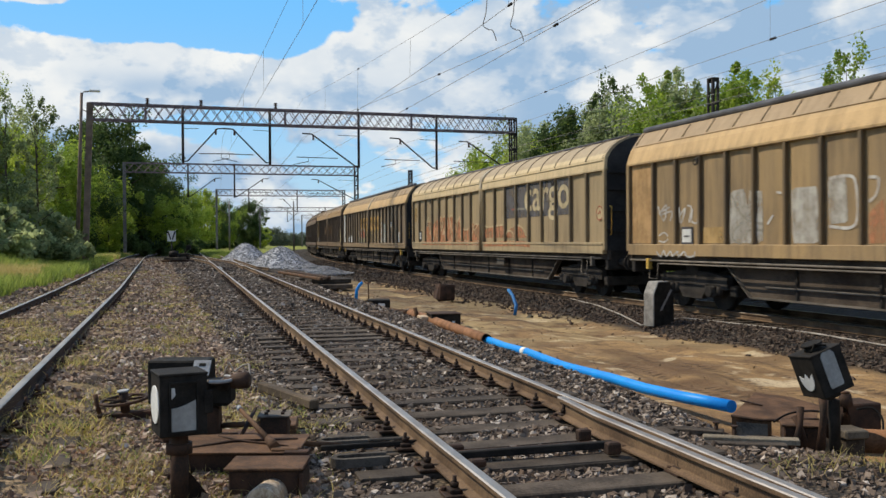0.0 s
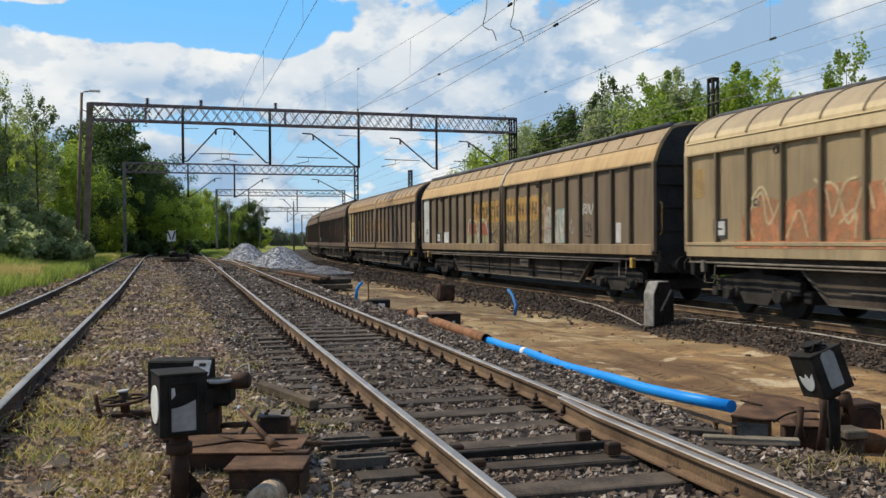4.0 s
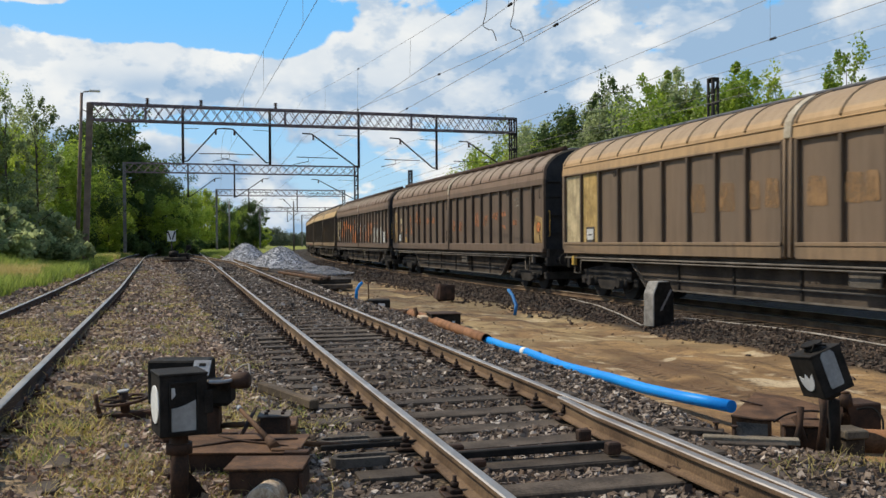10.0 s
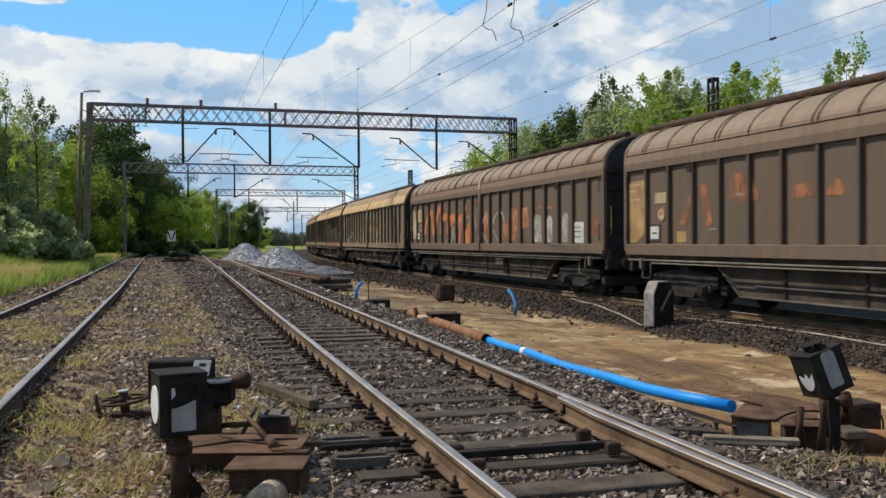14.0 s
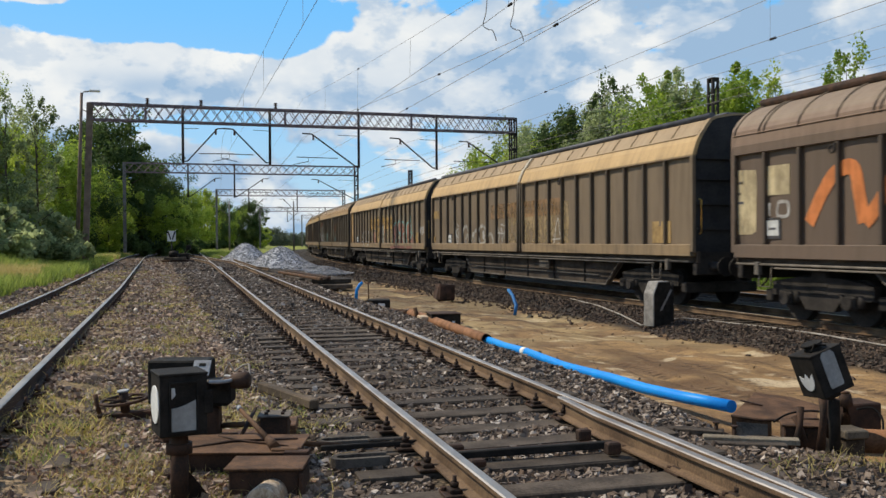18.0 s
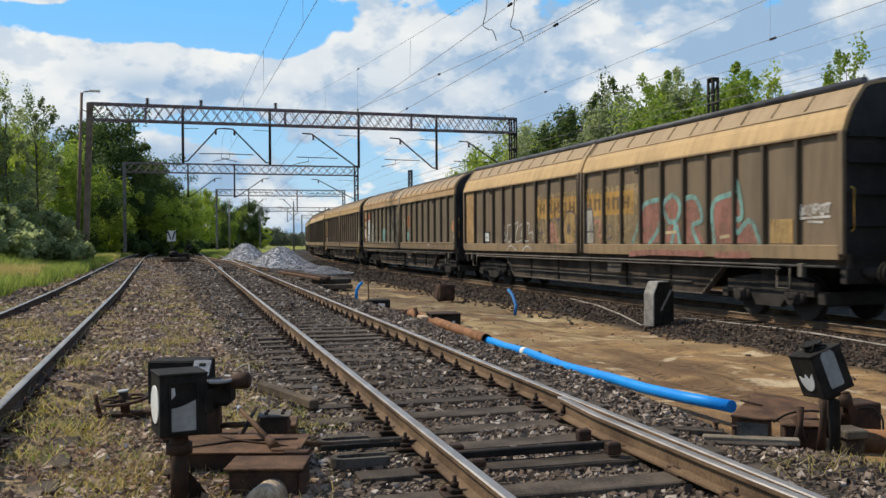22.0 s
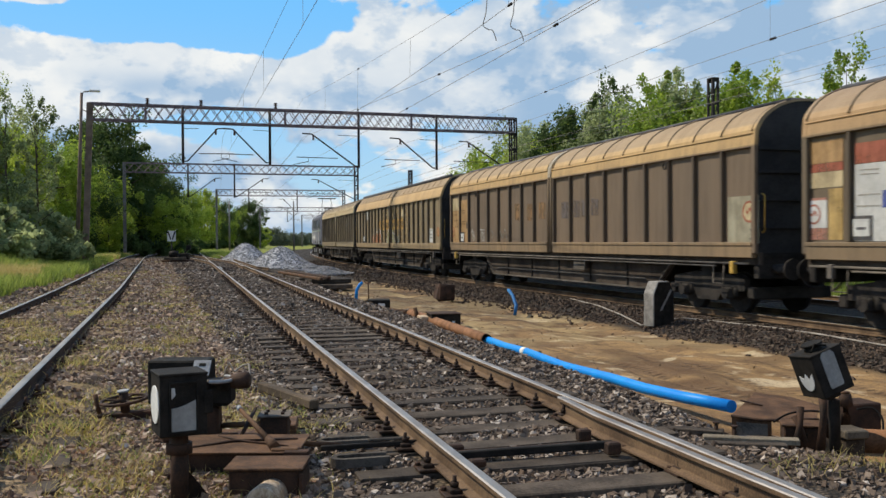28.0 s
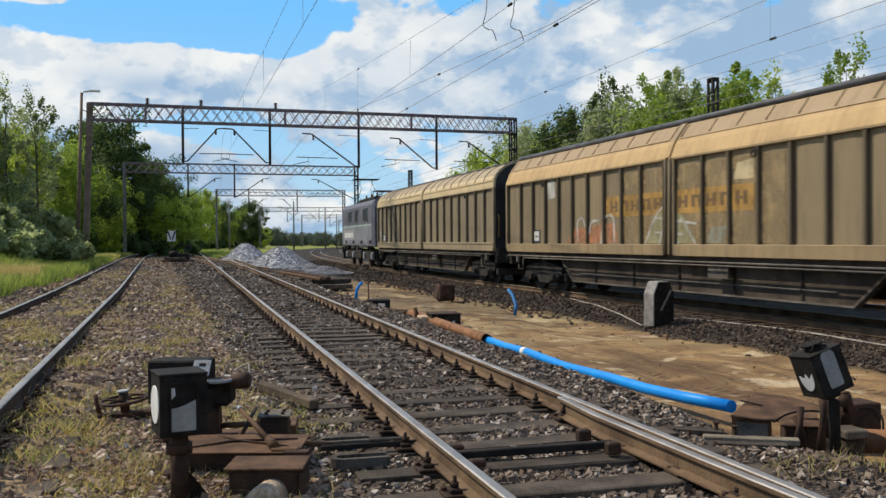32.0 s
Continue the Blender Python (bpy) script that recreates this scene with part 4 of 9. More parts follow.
INK = {
    "white": faded("white_spray", (0.56, 0.54, 0.50), 0.55), "grey": faded("grey_spray", (0.30, 0.28, 0.23), 0.65), "dark": faded("dark_spray", (0.05, 0.047, 0.05), 0.35),
    "orange": faded("orange_spray", (0.62, 0.19, 0.045), 0.35), "flame": faded("flame_spray", (0.50, 0.20, 0.09), 0.7), "pink": faded("pink_spray", (0.46, 0.22, 0.16), 0.68),
    "red": faded("red_spray", (0.36, 0.10, 0.055), 0.45), "teal": faded("teal_spray", (0.19, 0.38, 0.34), 0.6), "cream": faded("cream_print", (0.56, 0.45, 0.26), 0.45),
    "yellow": faded("yellow_print", (0.52, 0.35, 0.12), 0.5), "band": faded("orange_band_print", (0.46, 0.26, 0.06), 0.55), "faint": faded("faded_orange_print", (0.27, 0.15, 0.06), 0.7),
    "letter": faded("dark_letter_print", (0.16, 0.095, 0.04), 0.5), "paper": faded("pale_paper", (0.60, 0.60, 0.57), 0.3),
    "slate": faded("slate_print", (0.085, 0.082, 0.088), 0.5), "ochre": faded("ochre_print", (0.42, 0.27, 0.10), 0.5), "olive": faded("olive_spray", (0.33, 0.31, 0.17), 0.5),
    "pale": faded("pale_grey_spray", (0.44, 0.42, 0.37), 0.62), "tan": faded("orange_tan_print", (0.44, 0.265, 0.11), 0.4), "rose": faded("dull_rose_spray", (0.31, 0.135, 0.10), 0.5),
    "ember": faded("dull_ember_spray", (0.36, 0.13, 0.05), 0.85), "sage": faded("sage_grey_spray", (0.30, 0.31, 0.24), 0.65), "stone": faded("stone_print", (0.36, 0.33, 0.23), 0.4),
    "blue": faded("blue_print", (0.06, 0.09, 0.30), 0.3), "veil": faded("dusty_ochre_film", (0.33, 0.235, 0.115), 0.9), "slateveil": faded("thin_slate_print", (0.11, 0.09, 0.085), 0.95),
}


def patch(w, name, x0, x1, z0, z1, ink, lift=0.004, label=""):
    return part(name, box(bm_new(), x0, x1, FACE - 0.004, FACE + lift, z0, z1), INK[ink], w, label)


def curve_through(pts, closed=False, k=6):
    """Points on a smooth line through pts."""
    out, n = [], len(pts)
    for i in range(n if closed else n - 1):
        p = [pts[j % n] if closed else pts[min(max(j, 0), n - 1)] for j in (i - 1, i, i + 1, i + 2)]
        for q in range(k):
            t = q / k
            out.append(tuple(0.5 * (2 * b + (c - a) * t + (2 * a - 5 * b + 4 * c - d) * t * t + (3 * b - a - 3 * c + d) * t ** 3) for a, b, c, d in zip(*p)))
    if not closed:
        out.append(tuple(pts[-1]))
    return out


def stroke(bm, pts, width, lift, closed=False):
    """A flat painted line on the panels."""
    line = curve_through(pts, closed)
    n = len(line)
    y = FACE + lift
    rows = []
    for i, (x, z) in enumerate(line):
        a, b = line[(i - 1) % n if closed else max(i - 1, 0)], line[(i + 1) % n if closed else min(i + 1, n - 1)]
        dx, dz = b[0] - a[0], b[1] - a[1]
        l = math.hypot(dx, dz) or 1
        ox, oz = -dz / l * width / 2, dx / l * width / 2
        rows.append((bm.verts.new((x + ox, y, z + oz)), bm.verts.new((x - ox, y, z - oz))))
    for i in range(n if closed else n - 1):
        (a, b), (c, d) = rows[i], rows[(i + 1) % n]
        bm.faces.new((a, b, d, c))
    return bm


def spray(w, name, lines, width, ink, lift=0.010):
    """Lines of spray paint on the sheets, or on the rail with a larger lift."""
    bm = bm_new()
    for j, pts in enumerate(lines):
        stroke(bm, pts, width, lift + 0.0003 * j)
    return part(name, bm, INK[ink], w)


def fill(w, name, corners, ink, lift=0.006):
    """A filled shape of spray paint with soft corners."""
    bm = bm_new()
    n = len(corners)
    line = []
    for j in range(n):
        (ax, az), (bx, bz), (cx, cz) = corners[j - 1], corners[j], corners[(j + 1) % n]
        for f in (0.18, 0.05):
            line.append((bx + (ax - bx) * f, bz + (az - bz) * f))
        line.append((bx + (cx - bx) * 0.18, bz + (cz - bz) * 0.18))
    f = bm.faces.new([bm.verts.new((x, FACE + lift, z)) for x, z in line])
    f.normal_update()
    if f.normal.y < 0:
        f.normal_flip()
    bmesh.ops.triangulate(bm, faces=[f])
    return part(name, bm, INK[ink], w)


def name_band(w, x0, x1, z0, z1, ink, letters="letter"):
    """Orange band with a row of dark bars where the maker's name stands."""
    band = patch(w, "orange_band", x0, x1, z0, z1, ink)
    step = (x1 - x0) / 11.6
    for i in range(11):
        x = x0 + step * (i + 0.3)
        h = z1 - z0
        for u0, u1 in ((0.10, 0.34), (0.58, 0.82)):
            part("dark_bar", box(bm_new(), x + step * u0, x + step * u1, FACE, FACE + 0.008, z0 + 0.24 * h, z0 + 0.76 * h), INK[letters], band)
        part("dark_bar", box(bm_new(), x + step * 0.34, x + step * 0.58, FACE, FACE + 0.008, z0 + (0.42 + 0.2 * (i % 2)) * h, z0 + (0.54 + 0.2 * (i % 2)) * h), INK[letters], band)


def sticker(w, x, z, ink, bar, r=0.2):
    """Round warning sticker with a ring and a small sign."""
    bm = bm_new()
    cyl(bm, (x, FACE - 0.004, z), (x, FACE + 0.012, z), r, seg=24)
    d = part("round_sticker", bm, INK[ink], w, "round warning sticker")
    ring = [(x + r * 0.9 * math.cos(q), z + r * 0.9 * math.sin(q)) for q in (2 * math.pi * j / 12 for j in range(12))]
    part("sticker_ring", stroke(bm_new(), ring, r * 0.2, 0.014, True), INK[bar], d)
    part("sticker_sign", stroke(bm_new(), [(x - r * 0.45, z - r * 0.2), (x - r * 0.1, z + r * 0.3), (x + r * 0.2, z - r * 0.1), (x + r * 0.45, z + r * 0.1)], r * 0.22, 0.014), INK[bar], d)


def number_sign(w, x, z=1.34):
    sg = part("number_plate_frame", box(bm_new(), x - 0.26, x + 0.26, FACE - 0.004, FACE + 0.022, z - 0.03, z + 0.42, 0.006), INK["dark"], w)
    part("paper_plate", box(bm_new(), x - 0.20, x + 0.20, FACE, FACE + 0.028, z + 0.04, z + 0.36), INK["paper"], sg, "white paper plate")
    part("text_bar", box(bm_new(), x - 0.12, x + 0.12, FACE, FACE + 0.0295, z + 0.16, z + 0.21), INK["slate"], sg)


def dress(w, skins):
    """Gives a wagon its own paints in place of the shared ones."""
    for ob in w.children_recursive:
        if ob.data and ob.data.materials and ob.data.materials[0] in skins:
            ob.material_slots[0].link = "OBJECT"
            ob.material_slots[0].material = skins[ob.data.materials[0]]


def lettering(parent, words, x0, x1, z0, size, ink):
    """Painted word on the wall that faces the yard; it runs towards falling x."""
    cu = bpy.data.curves.new("word", "FONT")
    cu.body, cu.size, cu.offset, cu.resolution_u = words, size, 0.018, 4
    tmp = bpy.data.objects.new("word", cu)
    scene.collection.objects.link(tmp)
    bpy.context.view_layer.update()
    me = bpy.data.meshes.new_from_object(tmp.evaluated_get(bpy.context.evaluated_depsgraph_get()))
    bpy.data.objects.remove(tmp)
    lo, hi = min(v.co.x for v in me.vertices), max(v.co.x for v in me.vertices)
    for v in me.vertices:
        v.co = ((x0 + (x1 - x0) * (v.co.x - lo) / (hi - lo)), FACE + 0.010, z0 + v.co.y)
    bm = bm_new()
    bm.from_mesh(me)
    bpy.data.meshes.remove(me)
    bmesh.ops.recalc_face_normals(bm, faces=bm.faces[:])
    for q in bm.faces:
        if q.normal.y < 0:
            q.normal_flip()
    return part("painted_word", bm, INK[ink], parent, "pale painted word")


def mark_wagons(t):
    w = t[0]
    patch(w, "ochre_panel", 9.96, 10.98, 1.28, 3.36, "tan")
    spray(w, "graffiti_tag", [[(9.64, 2.22), (9.35, 1.85), (9.22, 2.24), (9.55, 2.01), (8.98, 2.07), (9.06, 1.84)], [(9.59, 2.05), (9.06, 2.19)]], 0.05, "white")
    spray(w, "graffiti_tag", [[(8.64, 2.17), (8.56, 1.77), (8.36, 2.13), (8.58, 1.98)], [(8.28, 2.2), (8.1, 2.13), (8.2, 1.78)], [(8.04, 2.11), (8.08, 1.82), (7.85, 1.78), (7.81, 2.14)]], 0.05, "white")
    spray(w, "graffiti_tag", [[(9.59, 1.46), (9.35, 1.55), (9.15, 1.45)], [(9.59, 1.34), (9.35, 1.3), (9.16, 1.38)]], 0.04, "white")
    number_sign(w, 8.28, 1.26)
    patch(w, "ochre_patch", 6.73, 7.61, 1.28, 1.65, "ochre")
    fill(w, "graffiti_fill", [(6.52, 2.45), (6.03, 2.49), (5.89, 2.06), (5.82, 2.45), (5.39, 2.39), (5.37, 1.28), (6.58, 1.28)], "pale")
    spray(w, "graffiti_outline", [[(6.47, 2.36), (6.18, 1.97), (5.8, 1.76), (5.37, 1.69)], [(5.89, 1.56), (5.62, 1.57), (5.37, 1.56)], [(6.04, 1.77), (6.38, 1.57), (6.43, 1.37), (6.13, 1.27)]], 0.06, "grey")
    spray(w, "graffiti_tag", [[(5.22, 1.68), (5.04, 1.87)], [(4.92, 2.35), (4.77, 2.32)]], 0.05, "white")
    spray(w, "graffiti_tag", [[(9.56, 1.06), (9.36, 0.94), (9.22, 1.08), (9.09, 0.95), (8.9, 1.07), (8.81, 0.96), (8.58, 1.07), (8.52, 0.95), (8.28, 1.07), (8.16, 0.96), (7.87, 0.97), (7.8, 1.09)]], 0.05, "white", 0.102)
    fill(w, "graffiti_fill", [(4.47, 2.41), (3.69, 2.4), (3.64, 1.28), (4.42, 1.28)], "pale")
    fill(w, "graffiti_fill", [(3.4, 2.53), (2.92, 2.53), (2.87, 1.67), (3.38, 1.65)], "pale")
    spray(w, "graffiti_outline", [[(3.37, 2.53), (2.92, 2.55), (2.67, 2.41), (2.68, 1.63), (3.38, 1.61)], [(2.34, 2.49), (2.11, 2.44), (2.16, 2.17), (2.34, 2.04)]], 0.06, "white")
    fill(w, "graffiti_fill", [(2.34, 1.84), (1.98, 2.1), (1.95, 1.28), (2.35, 1.28)], "flame")
    w = t[1]
    field = patch(w, "dark_logo_field", -8.3, -2.65, 2.18, 3.33, "slate")
    lettering(field, "cargo", -4.51, -8.26, 2.4, 1.58, "cream")
    spray(w, "small_word", [[(-3.23, 2.49), (-3.55, 2.49)]], 0.06, "red", 0.012)
    spray(w, "small_word", [[(-3.59, 2.5), (-4.1, 2.49), (-4.51, 2.48)]], 0.07, "grey", 0.012)
    sticker(w, -10.37, 2.15, "cream", "red", 0.22)
    fill(w, "graffiti_fill", [(8.63, 1.89), (7.94, 2.32), (7.13, 2.1), (7.32, 1.28), (8.64, 1.28)], "flame")
    fill(w, "graffiti_fill", [(7.22, 2.15), (6.07, 2.43), (5.03, 2.44), (4.96, 1.28), (7.32, 1.28)], "flame")
    fill(w, "graffiti_fill", [(4.9, 2.42), (3.81, 2.41), (3.53, 2.11), (2.95, 2.39), (2.72, 2.08), (2.66, 1.38), (4.91, 1.38)], "flame")
    fill(w, "graffiti_fill", [(2.65, 2.0), (2.21, 1.76), (1.43, 2.11), (0.86, 2.01), (0.33, 2.0), (0.33, 1.37), (2.66, 1.38)], "flame")
    fill(w, "graffiti_fill", [(0.02, 1.71), (-0.98, 1.94), (-2.58, 1.91), (-2.64, 1.47), (0.02, 1.48)], "flame")
    fill(w, "graffiti_fill", [(-2.64, 1.67), (-3.14, 1.8), (-3.76, 1.94), (-4.35, 1.78), (-4.67, 1.45), (-2.64, 1.47)], "flame")
    spray(w, "graffiti_outline", [[(8.22, 1.4), (8.36, 1.89), (7.94, 2.36), (7.71, 1.68), (7.28, 2.24)], [(6.04, 1.3), (6.07, 2.34), (5.69, 2.36), (5.36, 1.65), (4.95, 2.4), (4.72, 1.9)], [(4.11, 1.38), (4.48, 2.38), (3.79, 2.38), (3.85, 1.46)], [(3.68, 1.46), (3.39, 2.02), (2.95, 2.39), (2.85, 1.46)], [(2.46, 1.84), (1.96, 1.83), (1.66, 1.97)], [(1.37, 2.11), (1.03, 1.8), (0.38, 2.07), (0.08, 1.99)]], 0.06, "cream")
    spray(w, "graffiti_outline", [[(7.13, 1.39), (6.75, 1.95), (6.48, 1.39)], [(5.61, 1.65), (5.2, 1.91), (5.2, 1.38)]], 0.05, "cream")
    spray(w, "graffiti_outline", [[(8.28, 2.23), (7.9, 2.48), (7.54, 1.82)], [(6.3, 2.55), (5.96, 2.29), (5.8, 1.79), (5.47, 2.4), (5.14, 2.51)], [(4.52, 2.37), (3.93, 1.77), (3.2, 2.33), (2.92, 1.98)], [(1.34, 1.51), (1.09, 1.99), (0.37, 2.03), (-0.65, 1.9), (-2.39, 1.96)], [(-2.58, 1.49), (-2.86, 1.72), (-3.32, 1.66), (-3.4, 1.48)], [(-3.67, 1.93), (-4.26, 1.82), (-4.67, 1.51)]], 0.06, "cream")
    spray(w, "graffiti_fill", [[(8.78, 1.25), (6.42, 1.25), (3.98, 1.26), (1.96, 1.26), (0.22, 1.25)]], 0.16, "flame", 0.102)
    spray(w, "graffiti_fill", [[(-0.38, 1.22), (-2.26, 1.24), (-4.08, 1.25), (-5.2, 1.21)]], 0.18, "flame", 0.102)
    spray(w, "graffiti_outline", [[(2.15, 1.26), (1.96, 1.34), (1.78, 1.26)], [(0.86, 1.16), (0.72, 1.26), (0.59, 1.16)]], 0.05, "cream", 0.102)
    number_sign(w, 9.44, 1.42)
    patch(w, "rusty_panel", 10.07, 10.5, 2.35, 3.04, "ochre")
    sticker(w, 8.13, 2.16, "dark", "cream", 0.12)
    w = t[2]
    patch(w, "dusty_film", -4.2, 3.4, 1.28, 2.95, "veil", 0.002)
    patch(w, "white_panel", 9.97, 11.02, 1.29, 3.38, "paper")
    sticker(w, 10.42, 1.8, "dark", "paper", 0.15)
    number_sign(w, 8.42, 1.31)
    patch(w, "white_plate", 6.92, 7.72, 1.28, 1.75, "paper", 0.008)
    name_band(w, -3.46, 3.42, 2.06, 2.89, "band", "letter")
    fill(w, "graffiti_fill", [(4.29, 1.28), (4.14, 2.04), (3.63, 2.19), (3.15, 2.09), (3.02, 1.61), (2.96, 1.28)], "olive")
    fill(w, "graffiti_fill", [(4.1, 1.63), (4.04, 2.04), (3.57, 2.16), (3.11, 2.01), (3.06, 1.61)], "red", 0.008)
    fill(w, "graffiti_fill", [(2.96, 1.28), (2.76, 2.08), (2.25, 2.17), (1.88, 1.97), (1.59, 1.28)], "olive", 0.0065)
    fill(w, "graffiti_fill", [(2.76, 1.61), (2.72, 2.0), (2.25, 2.12), (1.88, 1.93), (1.71, 1.56)], "red", 0.0085)
    spray(w, "graffiti_outline", [[(4.25, 1.26), (4.07, 2.13), (3.56, 2.2), (3.09, 2.05), (3.02, 1.26)], [(2.83, 1.26), (2.76, 2.04), (2.25, 2.2), (1.85, 1.97), (1.59, 1.26)]], 0.07, "white", 0.012)
    spray(w, "graffiti_tag", [[(1.36, 1.81), (1.25, 1.24)], [(0.75, 1.79), (1.22, 1.48), (0.7, 1.23)]], 0.07, "dark")
    spray(w, "graffiti_outline", [[(-0.31, 1.77), (-0.17, 1.64), (-0.21, 1.37), (-0.36, 1.23)], [(-0.5, 1.93), (-0.45, 1.76), (-0.78, 1.79), (-0.73, 1.95)], [(-0.55, 1.7), (-0.5, 1.37), (-0.82, 1.23), (-0.91, 1.62), (-0.55, 1.7)], [(-1.0, 1.94), (-0.91, 1.56), (-1.05, 1.23), (-1.31, 1.27), (-1.35, 1.87), (-1.18, 1.97)], [(-1.09, 1.81), (-1.27, 1.79)], [(-1.13, 1.56), (-1.26, 1.3)]], 0.045, "dark")
    fill(w, "graffiti_fill", [(-4.02, 2.48), (-4.41, 2.47), (-4.46, 1.84), (-4.58, 1.28), (-3.84, 1.28), (-3.87, 1.78)], "pale")
    fill(w, "graffiti_fill", [(-4.75, 2.26), (-4.9, 2.37), (-5.51, 2.37), (-5.56, 1.28), (-4.74, 1.28)], "pale")
    spray(w, "graffiti_outline", [[(-4.06, 2.41), (-3.96, 1.86), (-3.77, 1.26)], [(-4.45, 2.45), (-4.54, 1.61), (-4.64, 1.26)], [(-4.09, 1.77), (-4.45, 1.75)]], 0.05, "pink")
    spray(w, "graffiti_outline", [[(-4.9, 2.33), (-5.51, 2.37)], [(-4.96, 2.21), (-5.14, 1.45), (-5.44, 1.3)], [(-5.21, 2.35), (-5.27, 1.75)]], 0.05, "teal")
    spray(w, "graffiti_tag", [[(-6.02, 2.02), (-5.91, 1.74), (-6.08, 1.59), (-6.19, 1.77)]], 0.05, "pale")
    spray(w, "graffiti_tag", [[(-6.83, 2.13), (-6.88, 2.44), (-7.06, 2.4), (-6.88, 2.28), (-7.08, 2.16)], [(-7.08, 2.16), (-7.19, 2.46), (-7.28, 2.18)], [(-7.28, 2.45), (-7.38, 2.14), (-7.55, 2.49)]], 0.05, "white")
    spray(w, "graffiti_tag", [[(-6.98, 1.88), (-6.93, 1.64), (-7.18, 1.64), (-7.18, 1.88), (-6.98, 1.88)], [(-7.28, 1.88), (-7.38, 1.64)], [(-6.98, 1.51), (-7.38, 1.47)]], 0.05, "slate")
    spray(w, "graffiti_tag", [[(-6.78, 2.66), (-7.09, 2.72), (-7.43, 2.71)]], 0.03, "grey")
    patch(w, "white_panel", -9.22, -8.94, 1.29, 1.85, "paper")
    w = t[3]
    patch(w, "cream_panel", 9.68, 10.66, 1.31, 3.34, "cream")
    patch(w, "cream_panel", 8.52, 9.5, 1.31, 3.34, "yellow")
    number_sign(w, 9.0)
    fill(w, "faded_block", [(3.61, 2.7), (3.09, 2.66), (3.04, 1.99), (3.68, 2.02)], "faint")
    fill(w, "faded_block", [(2.45, 2.67), (1.93, 2.63), (1.89, 1.98), (2.51, 2.02)], "faint")
    fill(w, "faded_block", [(1.41, 2.66), (1.03, 2.62), (0.99, 2.0), (1.47, 2.03)], "faint")
    fill(w, "faded_block", [(0.81, 2.67), (0.42, 2.63), (0.38, 2.01), (0.87, 2.05)], "faint")
    fill(w, "faded_block", [(-0.51, 2.63), (-1.01, 2.58), (-1.05, 2.0), (-0.45, 2.03)], "faint")
    fill(w, "faded_block", [(-1.5, 2.63), (-2.0, 2.59), (-2.03, 2.02), (-1.46, 2.06)], "faint")
    fill(w, "faded_block", [(-2.06, 2.63), (-2.35, 2.6), (-2.39, 2.04), (-2.01, 2.07)], "faint")
    fill(w, "faded_block", [(-2.65, 2.62), (-3.21, 2.57), (-3.24, 2.04), (-2.6, 2.07)], "faint")
    patch(w, "pale_panel", -10.63, -9.64, 1.29, 2.31, "cream")
    sticker(w, -10.38, 2.0, "white", "red", 0.23)
    patch(w, "small_plate", -10.6, -10.36, 1.38, 1.62, "paper", 0.012)
    fill(w, "pink_smear", [(-8.17, 1.56), (-8.29, 1.56), (-8.31, 1.37), (-8.17, 1.37)], "pink")
    w = t[4]
    fill(w, "orange_smear", [(5.94, 2.16), (5.84, 2.59), (5.35, 2.63), (5.04, 2.2)], "ember")
    fill(w, "orange_smear", [(4.13, 2.18), (3.98, 2.46), (3.55, 2.51), (3.41, 2.21)], "ember")
    fill(w, "orange_smear", [(3.13, 2.21), (2.85, 2.54), (2.58, 2.41), (2.58, 2.19)], "ember")
    fill(w, "orange_smear", [(-0.33, 1.8), (-0.44, 2.31), (-0.66, 2.2), (-0.76, 1.75)], "ember")
    fill(w, "orange_smear", [(-1.28, 1.79), (-1.39, 2.17), (-1.69, 2.21), (-1.69, 1.78)], "ember")
    fill(w, "orange_smear", [(-3.46, 1.97), (-3.55, 2.46), (-3.89, 2.54), (-3.97, 1.91)], "ember")
    fill(w, "orange_smear", [(-4.46, 1.99), (-4.7, 2.32), (-5.08, 2.39), (-4.85, 1.93)], "ember")
    fill(w, "orange_smear", [(-5.49, 2.29), (-5.89, 2.43), (-6.28, 2.45), (-6.17, 2.1)], "ember")
    fill(w, "orange_smear", [(-6.57, 2.4), (-7.03, 2.47), (-7.16, 2.29), (-6.71, 2.24)], "ember")
    fill(w, "orange_smear", [(-6.64, 1.93), (-7.03, 1.95), (-7.09, 1.76)], "ember")
    fill(w, "orange_smear", [(-7.83, 2.11), (-8.23, 2.1), (-8.31, 1.91), (-7.83, 1.93)], "ember")
    spray(w, "scratch", [[(-8.01, 2.81), (-8.46, 2.88)], [(-8.04, 2.69), (-8.46, 2.75)], [(-8.04, 2.58), (-8.46, 2.63)], [(1.3, 1.94), (1.38, 1.46)]], 0.035, "grey")
    fill(w, "graffiti_fill", [(-9.9, 1.83), (-10.04, 2.23), (-10.76, 2.09), (-10.78, 1.28), (-9.89, 1.28)], "ochre")
    sticker(w, -10.32, 1.81, "orange", "letter", 0.2)
    fill(w, "pale_panel", [(10.82, 2.94), (9.88, 2.95), (9.86, 1.61), (10.43, 1.28), (10.83, 1.28)], "tan")
    spray(w, "small_word", [[(10.71, 2.83), (10.18, 2.85)], [(10.71, 2.67), (10.36, 2.68)], [(10.68, 2.44), (10.18, 2.45)]], 0.06, "cream", 0.012)
    patch(w, "cream_plate", 8.9, 9.43, 2.3, 2.58, "cream", 0.008)
    sticker(w, 9.12, 2.02, "cream", "red", 0.18)
    number_sign(w, 9.42, 1.35)
    fill(w, "orange_smear", [(8.29, 1.74), (7.84, 2.44), (7.71, 2.36), (7.96, 1.73)], "ember")
    fill(w, "orange_smear", [(7.37, 2.69), (7.13, 2.67), (6.86, 1.71), (7.11, 1.64)], "ember")
